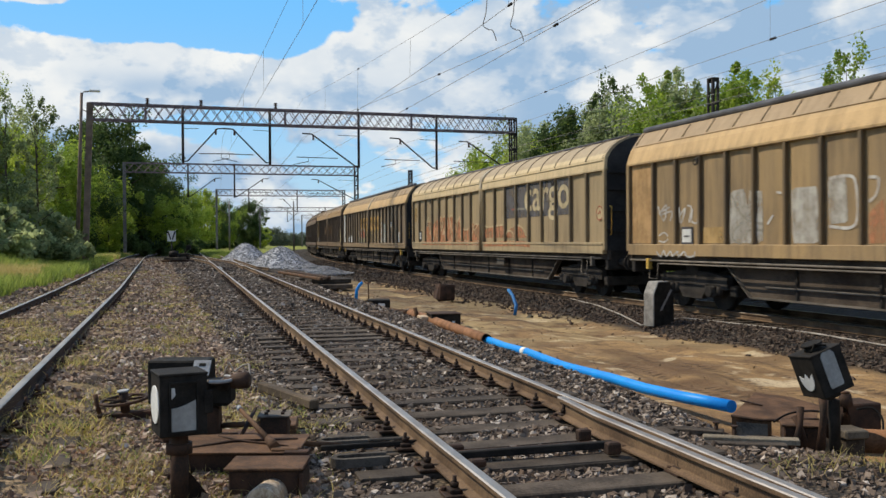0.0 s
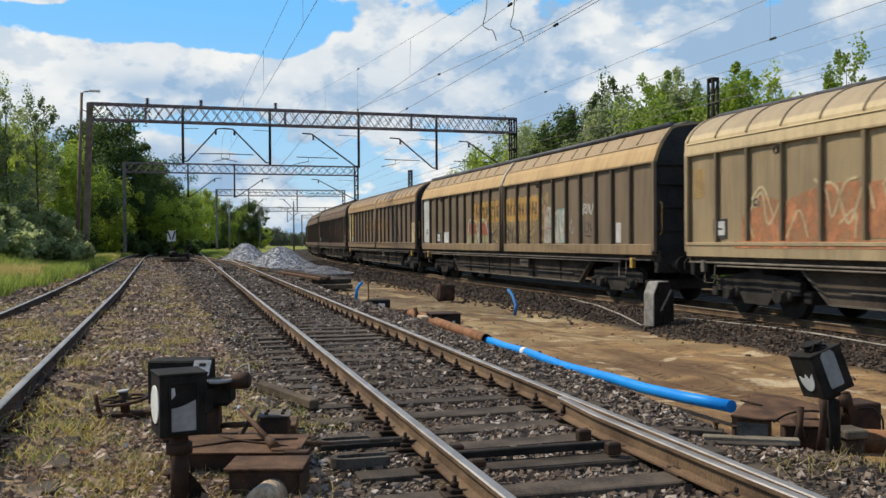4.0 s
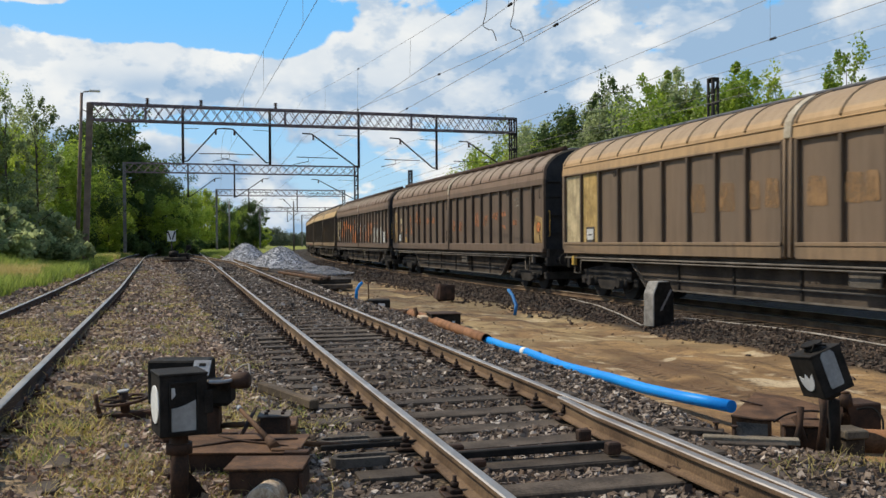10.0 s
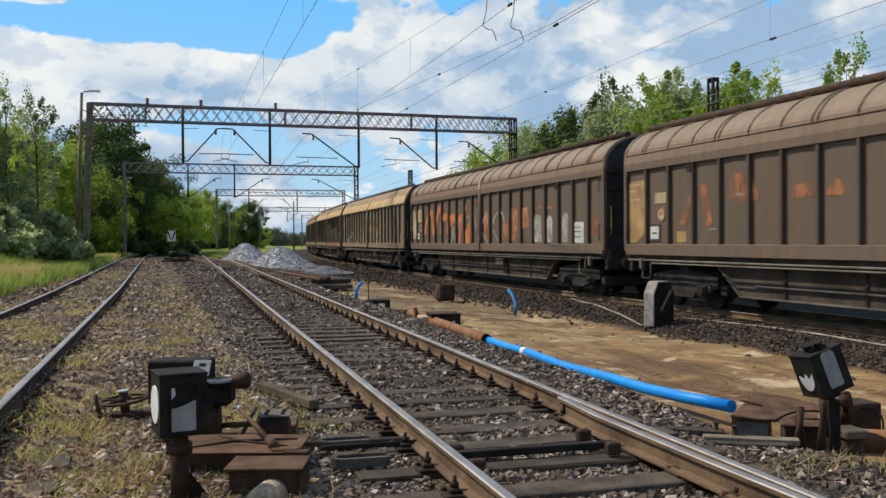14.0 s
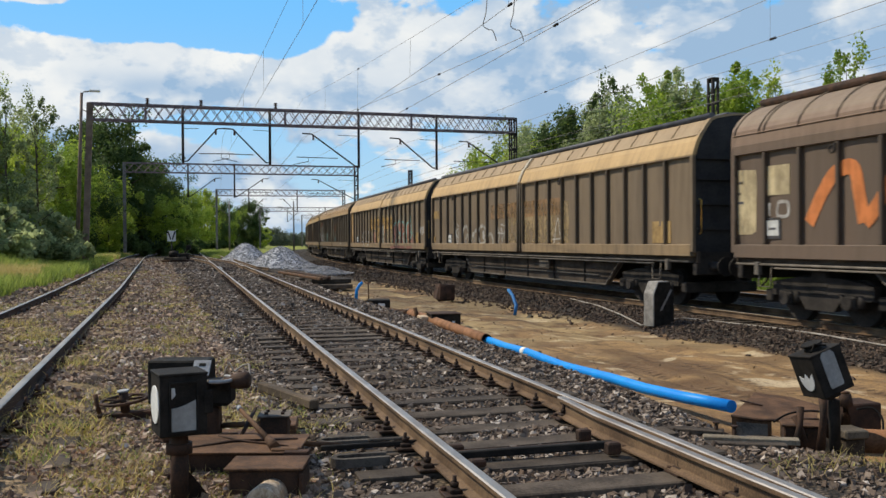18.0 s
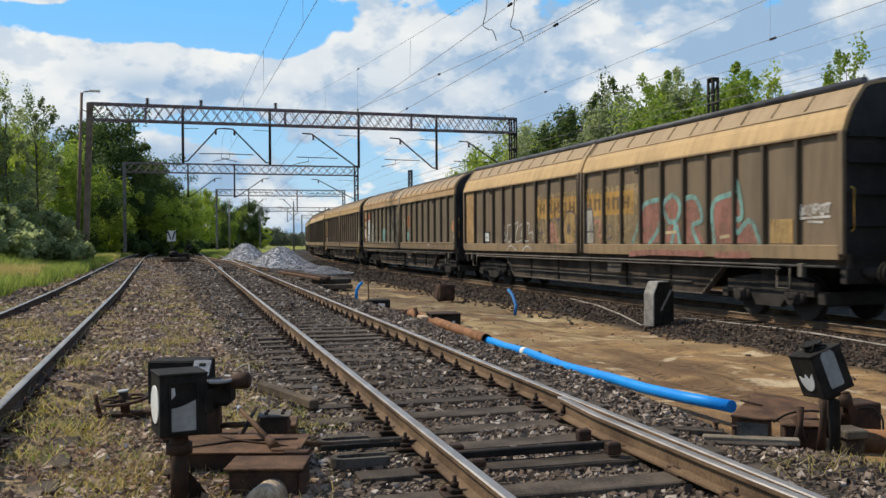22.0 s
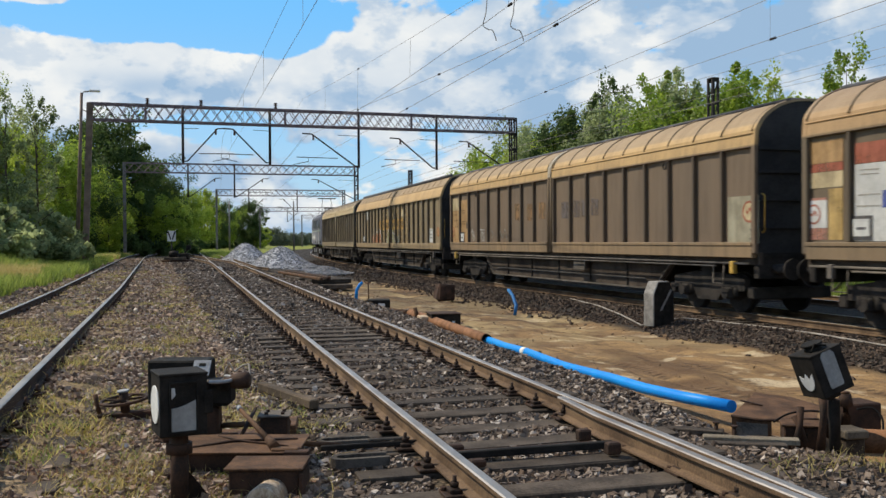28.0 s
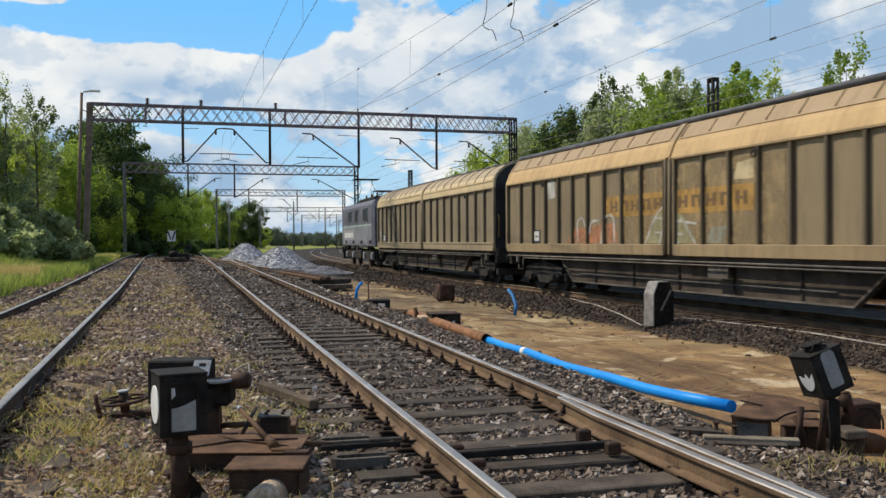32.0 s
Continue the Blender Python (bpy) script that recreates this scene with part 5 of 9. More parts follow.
    fill(w, "orange_smear", [(6.29, 2.28), (6.06, 2.79), (5.71, 2.89), (5.67, 2.7), (5.97, 2.27)], "ember")
    spray(w, "scratch", [[(7.06, 1.6), (6.62, 1.61)], [(6.02, 2.37), (5.56, 2.37)]], 0.04, "grey")
    patch(w, "ochre_patch", 7.98, 8.39, 1.3, 1.57, "ochre")
    w = t[5]
    patch(w, "white_plate", -9.43, -8.66, 1.28, 1.92, "paper", 0.008)
    spray(w, "small_word", [[(-8.81, 1.77), (-9.27, 1.76)], [(-8.81, 1.63), (-9.27, 1.62)], [(-8.81, 1.47), (-9.27, 1.46)]], 0.035, "slate", 0.014)
    fill(w, "orange_smear", [(-9.97, 1.48), (-10.01, 2.02), (-10.36, 2.05), (-10.44, 1.52)], "ember")
    fill(w, "graffiti_fill", [(-5.37, 1.3), (-5.38, 2.12), (-5.78, 2.26), (-6.17, 2.13), (-6.16, 1.3)], "pale")
    fill(w, "graffiti_fill", [(-6.62, 1.3), (-6.63, 2.06), (-6.85, 2.21), (-7.07, 2.08), (-7.06, 1.3)], "pale")
    fill(w, "graffiti_fill", [(-7.85, 1.3), (-7.86, 2.13), (-8.1, 2.26), (-8.33, 2.14), (-8.32, 1.3)], "pale")
    fill(w, "orange_smear", [(-3.19, 1.35), (-3.15, 2.44), (-3.63, 2.59), (-3.98, 2.41), (-3.83, 1.35)], "flame")
    fill(w, "orange_smear", [(-4.24, 1.74), (-4.44, 2.51), (-4.95, 2.54), (-5.07, 1.83)], "flame")
    fill(w, "orange_smear", [(-5.82, 2.45), (-6.06, 2.57), (-6.17, 2.44)], "flame")
    fill(w, "orange_smear", [(-6.56, 2.42), (-6.86, 2.56), (-7.08, 2.4)], "flame")
    fill(w, "orange_smear", [(-2.32, 1.41), (-2.47, 2.0), (-2.92, 2.1), (-3.05, 1.41)], "flame")
    fill(w, "orange_smear", [(-0.24, 1.42), (-0.42, 2.54), (-0.76, 2.47), (-0.74, 1.36)], "flame")
    spray(w, "graffiti_outline", [[(-1.33, 2.02), (-1.72, 2.37), (-2.33, 2.41), (-2.62, 2.11)], [(-1.39, 1.78), (-2.01, 1.3)], [(0.91, 2.59), (0.63, 1.81), (0.28, 1.29)], [(-0.59, 2.53), (-0.07, 1.8), (-0.74, 1.29)]], 0.06, "white")
    fill(w, "pale_panel", [(11.0, 2.91), (10.11, 2.86), (10.15, 1.47), (10.98, 1.47)], "cream")
    spray(w, "small_word", [[(10.93, 2.61), (10.6, 2.61)], [(10.93, 2.37), (10.67, 2.37)], [(10.93, 2.17), (10.57, 2.17)]], 0.06, "slate", 0.012)
    patch(w, "cream_plate", 9.05, 9.87, 2.29, 2.91, "cream", 0.008)
    spray(w, "small_word", [[(9.69, 2.13), (9.69, 1.86)], [(9.4, 2.14), (9.43, 1.87), (9.11, 1.86), (9.11, 2.12), (9.4, 2.14)]], 0.07, "white")
    number_sign(w, 9.58, 1.4)
    spray(w, "orange_scrawl", [[(8.47, 1.68), (8.09, 2.26), (7.73, 2.63), (7.27, 2.69), (7.12, 2.22), (7.0, 1.66)], [(6.98, 1.66), (6.61, 2.04), (6.25, 2.51), (5.81, 2.94)]], 0.3, "orange")
    spray(w, "orange_scrawl", [[(5.79, 1.71), (5.58, 2.24), (5.13, 2.49), (4.7, 2.46)], [(5.32, 2.38), (4.7, 2.41)], [(4.64, 1.69), (4.52, 2.19), (4.0, 2.42), (3.4, 2.37)], [(4.17, 2.03), (3.78, 2.27), (3.4, 2.32)]], 0.26, "orange", 0.0115)
    spray(w, "graffiti_tag", [[(4.12, 0.97), (3.95, 1.59), (3.78, 1.98), (3.56, 1.58), (3.2, 0.95)], [(3.95, 1.81), (3.46, 1.3)]], 0.07, "white", 0.014)
    spray(w, "orange_scrawl", [[(2.94, 1.26), (2.79, 1.78), (2.64, 2.25)], [(3.04, 2.27), (2.64, 2.41), (2.59, 2.34)], [(2.4, 2.23), (2.25, 2.59), (1.89, 2.79)], [(1.89, 1.17), (1.85, 1.69), (1.58, 2.03), (1.54, 1.55), (1.63, 1.2)], [(2.07, 1.17), (1.98, 1.76)]], 0.24, "orange")
    spray(w, "graffiti_tag", [[(3.19, 2.24), (2.99, 1.92), (2.89, 2.22)], [(1.98, 2.34), (1.84, 2.4), (1.71, 2.3)], [(1.89, 1.82), (1.8, 1.36)], [(1.53, 2.44), (1.49, 2.06)]], 0.05, "white", 0.014)
    spray(w, "graffiti_tag", [[(3.04, 1.99), (2.79, 2.05)], [(2.84, 1.78), (2.99, 1.57)], [(1.71, 2.52), (1.36, 2.46)]], 0.07, "red", 0.013)
    fill(w, "graffiti_fill", [(2.03, 1.76), (1.8, 1.88), (1.41, 1.74), (1.45, 1.28), (2.07, 1.28)], "flame")
    w = t[6]
    patch(w, "dusty_film", -4.0, 1.2, 1.28, 2.6, "veil", 0.002)
    patch(w, "ochre_patch", 10.1, 11.0, 2.39, 2.75, "ochre")
    patch(w, "ochre_patch", 10.73, 11.07, 1.3, 1.57, "ochre")
    number_sign(w, 8.41, 1.26)
    spray(w, "graffiti_tag", [[(7.69, 2.04), (7.38, 1.25), (7.17, 1.88), (7.58, 1.69), (7.27, 1.49)], [(7.48, 2.11), (7.17, 1.98)]], 0.05, "white")
    spray(w, "graffiti_letter", [[(6.67, 1.11), (6.57, 1.77), (6.18, 1.98), (5.85, 1.76)], [(6.29, 1.3), (6.0, 1.62), (5.82, 1.25)], [(5.55, 0.98), (5.27, 1.66), (5.07, 1.3)], [(5.13, 1.66), (4.92, 1.79), (4.75, 1.74)]], 0.14, "pale")
    spray(w, "graffiti_letter", [[(4.42, 1.25), (4.62, 1.65), (4.25, 1.95), (3.81, 1.85), (3.7, 1.47), (4.02, 1.25), (4.42, 1.25)], [(3.47, 1.51), (3.17, 1.63), (2.91, 1.38), (3.03, 1.01)]], 0.12, "pale", 0.011)
    fill(w, "graffiti_fill", [(4.13, 1.73), (3.94, 1.8), (3.84, 1.55), (3.97, 1.38), (4.1, 1.47)], "white")
    spray(w, "graffiti_tag", [[(2.38, 1.86), (2.21, 1.62), (2.32, 1.3), (1.97, 1.85), (1.91, 1.26)], [(2.04, 1.97), (1.62, 1.88), (1.71, 1.61), (1.59, 1.3)], [(2.42, 1.66), (1.58, 1.61)]], 0.05, "white")
    name_band(w, -3.64, 3.18, 2.19, 2.74, "faint", "letter")
    spray(w, "graffiti_tag", [[(-2.85, 1.25), (-3.04, 1.85), (-3.22, 2.07), (-3.3, 1.66), (-3.48, 1.39)], [(-2.76, 1.39), (-3.56, 1.43)], [(-2.94, 1.04), (-3.21, 1.25), (-3.47, 1.03)]], 0.05, "white")
    patch(w, "ochre_patch", -10.04, -9.12, 1.28, 1.84, "ochre")
    fill(w, "hole", [(-9.48, 1.85), (-9.56, 1.84), (-9.55, 1.71), (-9.49, 1.72)], "slate")
    w = t[7]
    patch(w, "dusty_film", -3.4, 3.6, 1.28, 2.9, "veil", 0.002)
    patch(w, "ochre_panel", 9.97, 11.11, 1.28, 3.38, "tan")
    number_sign(w, 8.39, 1.3)
    spray(w, "graffiti_tag", [[(6.55, 1.88), (6.61, 1.35), (6.35, 1.49), (6.55, 1.64)], [(6.25, 1.92), (5.86, 1.89), (5.9, 1.39), (6.21, 1.35), (6.25, 1.92)], [(5.57, 1.95), (5.2, 1.99), (5.48, 1.34), (4.76, 1.39)], [(5.11, 1.85), (4.79, 1.93), (4.9, 1.48)], [(4.58, 1.93), (4.62, 1.39), (4.24, 1.34)], [(4.4, 1.97), (4.15, 1.92), (4.24, 1.61), (3.87, 1.65), (3.87, 1.34)]], 0.06, "white")
    spray(w, "graffiti_tag", [[(6.09, 1.01), (5.7, 1.18), (5.14, 1.0)], [(4.61, 1.01), (4.17, 1.17), (3.76, 1.04)]], 0.05, "white", 0.102)
    spray(w, "graffiti_tag", [[(3.45, 1.81), (3.26, 1.38), (3.03, 1.81)], [(3.42, 1.6), (2.88, 1.63)]], 0.05, "slate")
    name_band(w, -3.14, 3.51, 2.08, 2.74, "band", "letter")
    fill(w, "graffiti_fill", [(2.44, 1.28), (2.47, 1.88), (2.07, 2.03), (1.93, 1.62), (1.73, 1.28)], "pink")
    spray(w, "graffiti_outline", [[(2.07, 2.23), (1.86, 2.02), (1.39, 2.2)], [(1.73, 2.02), (1.39, 1.26)]], 0.07, "slate")
    fill(w, "graffiti_fill", [(1.26, 1.28), (1.36, 1.77), (1.13, 2.19), (0.75, 2.25), (0.52, 2.05), (0.53, 1.37), (0.81, 1.28)], "ochre", 0.008)
    fill(w, "graffiti_fill", [(1.1, 1.61), (1.03, 1.88), (0.87, 1.91), (0.85, 1.64), (1.0, 1.53)], "slate", 0.009)
    spray(w, "graffiti_outline", [[(1.24, 1.26), (1.36, 1.77), (1.13, 2.22), (0.68, 2.25), (0.44, 2.05), (0.48, 1.3), (0.81, 1.05)]], 0.06, "dark", 0.012)
    fill(w, "graffiti_fill", [(0.41, 1.28), (0.4, 2.2), (-0.67, 2.3), (-0.78, 1.28)], "pale", 0.0065)
    spray(w, "graffiti_outline", [[(0.4, 2.22), (-0.67, 2.31)], [(-0.67, 2.31), (-0.74, 1.8), (-0.78, 1.26)], [(0.2, 2.12), (0.24, 1.3)], [(0.44, 1.6), (-0.76, 1.62)], [(-0.2, 1.26), (-0.54, 1.01)]], 0.06, "slate", 0.012)
    spray(w, "graffiti_letter", [[(-0.81, 1.86), (-1.02, 1.93), (-1.18, 1.85), (-1.13, 1.65), (-0.92, 1.58)], [(-0.97, 1.51), (-1.2, 1.44), (-1.07, 1.02)], [(0.35, 2.5), (0.31, 2.87), (0.14, 2.41)], [(0.02, 2.55), (-0.32, 2.42)]], 0.11, "pink", 0.013)
    spray(w, "graffiti_tag", [[(-1.58, 1.57), (-1.73, 1.77), (-1.92, 1.7)], [(-1.58, 1.37), (-1.92, 1.47)]], 0.05, "slate")
    fill(w, "graffiti_fill", [(-3.51, 1.28), (-3.52, 2.19), (-3.69, 2.32), (-4.67, 2.37), (-4.61, 2.07), (-4.43, 1.28)], "rose")
    fill(w, "graffiti_fill", [(-4.75, 1.81), (-4.7, 2.28), (-5.06, 2.46), (-5.43, 2.33), (-5.46, 1.88), (-5.13, 1.72)], "rose", 0.008)
    fill(w, "graffiti_fill", [(-4.74, 1.28), (-4.9, 1.72), (-5.46, 1.79), (-5.45, 1.28)], "rose", 0.0065)
    fill(w, "graffiti_fill", [(-5.64, 1.28), (-5.65, 2.38), (-6.17, 2.34), (-6.48, 1.85), (-6.14, 1.7), (-6.54, 1.28)], "rose", 0.007)
    fill(w, "graffiti_fill", [(-6.87, 1.28), (-6.87, 2.19), (-7.62, 2.38), (-7.92, 2.18), (-7.97, 1.81), (-7.68, 1.28)], "rose", 0.0075)
    fill(w, "graffiti_fill", [(-7.74, 1.28), (-7.92, 1.59), (-8.32, 1.77), (-8.65, 1.28)], "rose", 0.0085)
    spray(w, "graffiti_outline", [[(-2.89, 1.0), (-3.34, 1.66), (-3.69, 2.28), (-4.67, 2.41)], [(-3.94, 1.25), (-4.43, 1.64), (-4.59, 2.16)], [(-4.9, 1.85), (-4.67, 2.24), (-5.13, 2.47), (-5.46, 2.21), (-5.28, 1.84), (-4.9, 1.82)], [(-5.05, 1.26), (-5.28, 1.71), (-5.45, 1.26)], [(-5.65, 2.36), (-6.14, 2.36), (-6.41, 1.85), (-6.0, 1.66), (-6.47, 1.02)], [(-6.93, 1.26), (-6.87, 2.19), (-7.68, 2.42), (-7.8, 2.63), (-7.97, 1.89), (-7.68, 1.78), (-7.8, 1.52), (-8.26, 1.77), (-8.61, 1.26), (-8.48, 1.05)]], 0.13, "teal", 0.013)
    spray(w, "graffiti_fill", [[(-3.05, 0.98), (-4.33, 1.04), (-6.67, 1.03)], [(-7.06, 1.01), (-8.38, 1.03)]], 0.15, "rose", 0.102)
    spray(w, "graffiti_tag", [[(-4.79, 1.54), (-5.28, 1.56)], [(-7.13, 1.41), (-7.5, 1.45)]], 0.08, "cream", 0.014)
    spray(w, "graffiti_tag", [[(-9.9, 2.07), (-9.9, 1.83), (-10.06, 2.03), (-9.92, 1.93), (-10.06, 1.86)], [(-10.13, 2.02), (-10.22, 2.03), (-10.22, 1.86), (-10.12, 1.86), (-10.13, 2.02)], [(-10.31, 1.85), (-10.31, 2.05), (-10.43, 2.0), (-10.33, 1.92)], [(-10.47, 2.01), (-10.58, 2.02), (-10.56, 1.86), (-10.47, 1.88), (-10.47, 2.01)], [(-10.6, 2.04), (-10.75, 2.05)], [(-10.69, 2.03), (-10.67, 1.87)], [(-9.87, 1.78), (-10.74, 1.8)], [(-10.11, 1.71), (-10.54, 1.69)]], 0.05, "white")
    patch(w, "ochre_patch", -9.65, -8.94, 1.28, 1.78, "ochre")
    w = t[8]
    patch(w, "poster", 9.76, 10.66, 2.84, 3.28, "tan")
    patch(w, "poster", 9.76, 10.66, 2.67, 2.83, "red")
    patch(w, "poster", 9.76, 10.66, 2.36, 2.66, "cream")
    patch(w, "poster", 10.19, 10.66, 1.35, 2.17, "pink")
    patch(w, "poster", 9.77, 10.14, 1.35, 2.33, "yellow")
    patch(w, "poster", 10.19, 10.66, 1.58, 2.12, "paper", 0.008)
    sticker(w, 10.55, 1.85, "paper", "red", 0.2)
    patch(w, "poster", 8.48, 9.44, 2.75, 3.13, "red")
    patch(w, "poster", 8.48, 9.45, 1.32, 2.74, "paper")
    patch(w, "blue_patch", 8.51, 8.78, 1.92, 2.23, "blue", 0.008)
    spray(w, "small_word", [[(9.33, 2.63), (8.85, 2.62)], [(9.33, 2.55), (8.85, 2.54)], [(9.36, 2.17), (8.82, 2.17)], [(9.4, 1.97), (8.82, 1.96)]], 0.025, "grey", 0.012)
    number_sign(w, 9.27, 1.37)
    fill(w, "graffiti_fill", [(8.21, 2.12), (7.85, 2.43), (7.31, 2.51), (7.29, 1.33), (8.21, 1.33)], "pale")
    spray(w, "graffiti_outline", [[(8.08, 2.11), (7.85, 2.35), (7.49, 2.41)], [(8.02, 2.07), (7.68, 1.89), (7.47, 1.36)], [(8.16, 1.66), (7.96, 1.86)]], 0.05, "grey")
    spray(w, "graffiti_letter", [[(8.34, 1.43), (8.04, 2.3), (7.9, 2.56)], [(7.91, 1.43), (7.75, 2.16)], [(7.5, 1.45), (7.56, 2.42), (7.9, 2.51)]], 0.1, "sage")
    spray(w, "graffiti_letter", [[(7.2, 1.43), (6.92, 2.2), (6.79, 2.46)], [(6.8, 1.42), (6.65, 2.07)], [(6.41, 1.45), (6.47, 2.32), (6.79, 2.41)]], 0.1, "sage")
    spray(w, "graffiti_letter", [[(6.2, 1.42), (5.86, 1.99), (5.69, 2.24)], [(5.71, 1.42), (5.57, 1.86)], [(5.22, 1.44), (5.28, 2.1), (5.7, 2.18)]], 0.1, "sage")
    spray(w, "graffiti_letter", [[(3.75, 1.41), (3.41, 2.17), (3.25, 2.4)], [(3.26, 1.41), (3.13, 2.05)], [(2.78, 1.43), (2.83, 2.27), (3.25, 2.36)]], 0.1, "sage")
    spray(w, "graffiti_letter", [[(2.42, 1.41), (2.16, 2.2), (2.04, 2.42)], [(2.05, 1.41), (1.94, 2.08)], [(1.69, 1.43), (1.73, 2.3), (2.04, 2.37)]], 0.1, "sage")
    spray(w, "graffiti_letter", [[(1.25, 1.41), (0.98, 2.76), (0.85, 2.97)], [(0.87, 1.4), (0.76, 2.64)], [(0.5, 1.42), (0.53, 2.84), (0.85, 2.92)]], 0.1, "sage")
    spray(w, "graffiti_letter", [[(-0.22, 1.4), (-0.53, 2.33), (-0.68, 2.52)], [(-0.67, 1.4), (-0.77, 2.21)], [(-1.12, 1.42), (-1.08, 2.41), (-0.68, 2.48)]], 0.1, "sage")
    fill(w, "graffiti_fill", [(8.34, 1.28), (4.12, 1.28), (0.5, 1.28), (0.5, 1.35), (4.11, 1.38), (8.34, 1.43)], "sage")
    fill(w, "graffiti_fill", [(5.06, 1.42), (4.89, 2.03), (4.1, 2.13), (4.05, 1.41)], "teal")
    fill(w, "graffiti_fill", [(-1.4, 1.4), (-1.51, 1.79), (-2.03, 1.88), (-2.08, 1.39)], "teal")
    fill(w, "orange_smear", [(-1.3, 2.15), (-1.41, 2.69), (-2.44, 2.69), (-2.33, 2.07)], "ember")
    sticker(w, -10.37, 2.01, "orange", "cream", 0.24)
    patch(w, "small_plate", -10.62, -10.37, 1.46, 1.65, "paper", 0.012)
    spray(w, "small_word", [[(-6.26, 1.15), (-6.49, 1.18)]], 0.12, "white", 0.102)
    w = t[9]
    patch(w, "cream_panel", 9.78, 10.66, 2.68, 3.2, "cream")
    patch(w, "cream_panel", 9.79, 10.66, 1.28, 2.67, "tan")
    patch(w, "cream_panel", 8.54, 9.52, 1.28, 3.08, "tan")
    patch(w, "blue_patch", 8.54, 8.79, 1.86, 2.18, "slateveil", 0.008)
    sticker(w, 10.55, 1.76, "tan", "red", 0.22)
    spray(w, "small_word", [[(10.53, 2.49), (9.94, 2.48)], [(10.45, 2.22), (9.86, 2.24)], [(10.29, 1.96), (9.86, 1.97)], [(9.41, 2.64), (8.98, 2.64)], [(9.41, 2.55), (8.91, 2.54)], [(9.41, 2.17), (8.88, 2.16)], [(9.41, 2.08), (8.91, 2.07)]], 0.03, "letter", 0.012)
    number_sign(w, 9.29, 1.31)
    spray(w, "graffiti_tag", [[(7.98, 1.87), (7.95, 1.72), (8.11, 1.72), (7.92, 1.58), (7.73, 1.47), (7.92, 1.39), (7.86, 1.67)], [(7.86, 1.76), (7.7, 1.45)]], 0.04, "white")
    spray(w, "graffiti_tag", [[(7.05, 1.81), (6.5, 1.78)], [(6.97, 1.65), (6.8, 1.34), (6.71, 1.69), (6.61, 1.32), (6.54, 1.69)], [(6.88, 1.69), (6.6, 1.69)]], 0.04, "white")
    spray(w, "graffiti_tag", [[(8.11, 1.83), (7.89, 1.63), (8.04, 1.43)], [(6.88, 1.81), (6.78, 1.45)], [(5.82, 1.8), (5.52, 1.61), (5.73, 1.45)], [(4.8, 1.72), (4.51, 1.48), (4.29, 1.78), (4.05, 1.41)]], 0.06, "grey")
    fill(w, "faded_block", [(3.28, 2.71), (2.79, 2.67), (2.8, 2.07), (3.29, 2.1)], "faint")
    fill(w, "faded_block", [(2.15, 2.66), (1.69, 2.62), (1.7, 2.04), (2.16, 2.07)], "faint")
    fill(w, "faded_block", [(1.09, 2.67), (0.52, 2.62), (0.52, 2.07), (1.1, 2.1)], "faint")
    fill(w, "faded_block", [(-0.75, 2.61), (-1.37, 2.56), (-1.36, 2.04), (-0.74, 2.07)], "slateveil")
    fill(w, "faded_block", [(-1.62, 2.61), (-2.1, 2.56), (-2.09, 2.06), (-1.62, 2.09)], "slateveil")
    fill(w, "faded_block", [(-2.2, 2.6), (-2.56, 2.56), (-2.55, 2.06), (-2.2, 2.09)], "slateveil")
    fill(w, "faded_block", [(-2.83, 2.61), (-3.36, 2.56), (-3.36, 2.08), (-2.83, 2.11)], "slateveil")
    patch(w, "pale_panel", -10.83, -9.72, 1.28, 2.32, "stone")
    sticker(w, -10.51, 1.97, "cream", "red", 0.24)
    spray(w, "small_word", [[(-10.54, 1.57), (-10.79, 1.56)], [(-10.56, 1.47), (-10.77, 1.46)], [(-10.54, 1.38), (-10.79, 1.38)]], 0.04, "slate", 0.012)
    w = t[10]
    patch(w, "dusty_film", -4.4, 2.6, 1.28, 3.2, "veil", 0.002)
    fill(w, "white_patch", [(7.58, 3.26), (7.0, 3.33), (6.93, 2.74), (7.51, 2.71)], "white")
    number_sign(w, 8.44, 1.31)
    name_band(w, -3.36, 3.46, 2.01, 2.6, "band", "letter")
    fill(w, "graffiti_fill", [(6.16, 1.28), (5.64, 1.67), (4.37, 1.77), (2.9, 1.87), (2.77, 1.28)], "flame")
    spray(w, "graffiti_letter", [[(5.32, 1.3), (5.31, 1.91), (4.99, 2.03), (4.8, 1.78)], [(4.52, 1.54), (4.37, 1.89), (3.91, 1.94)], [(3.77, 1.24), (3.61, 1.94), (3.04, 2.01), (2.96, 1.3)]], 0.08, "white")
    fill(w, "graffiti_fill", [(1.31, 1.28), (0.75, 1.94), (0.2, 2.19), (-0.59, 1.96), (-1.2, 1.28)], "olive")
    spray(w, "graffiti_outline", [[(1.44, 0.99), (0.75, 1.94), (0.2, 2.24), (0.09, 1.92)], [(0.75, 1.94), (-1.14, 1.75)], [(-0.48, 1.91), (-1.13, 1.25)], [(0.32, 1.72), (0.57, 1.24)], [(-0.05, 1.76), (-0.36, 1.25)], [(0.76, 1.56), (-0.59, 1.5)]], 0.06, "white")
    fill(w, "graffiti_fill", [(-1.55, 1.28), (-1.76, 1.64), (-2.36, 1.68), (-2.26, 1.28)], "sage")
    fill(w, "pale_patch", [(-2.62, 2.71), (-2.76, 3.08), (-3.37, 3.13), (-3.33, 2.69)], "cream")
    patch(w, "white_plate", -9.77, -8.91, 1.28, 1.95, "paper", 0.008)
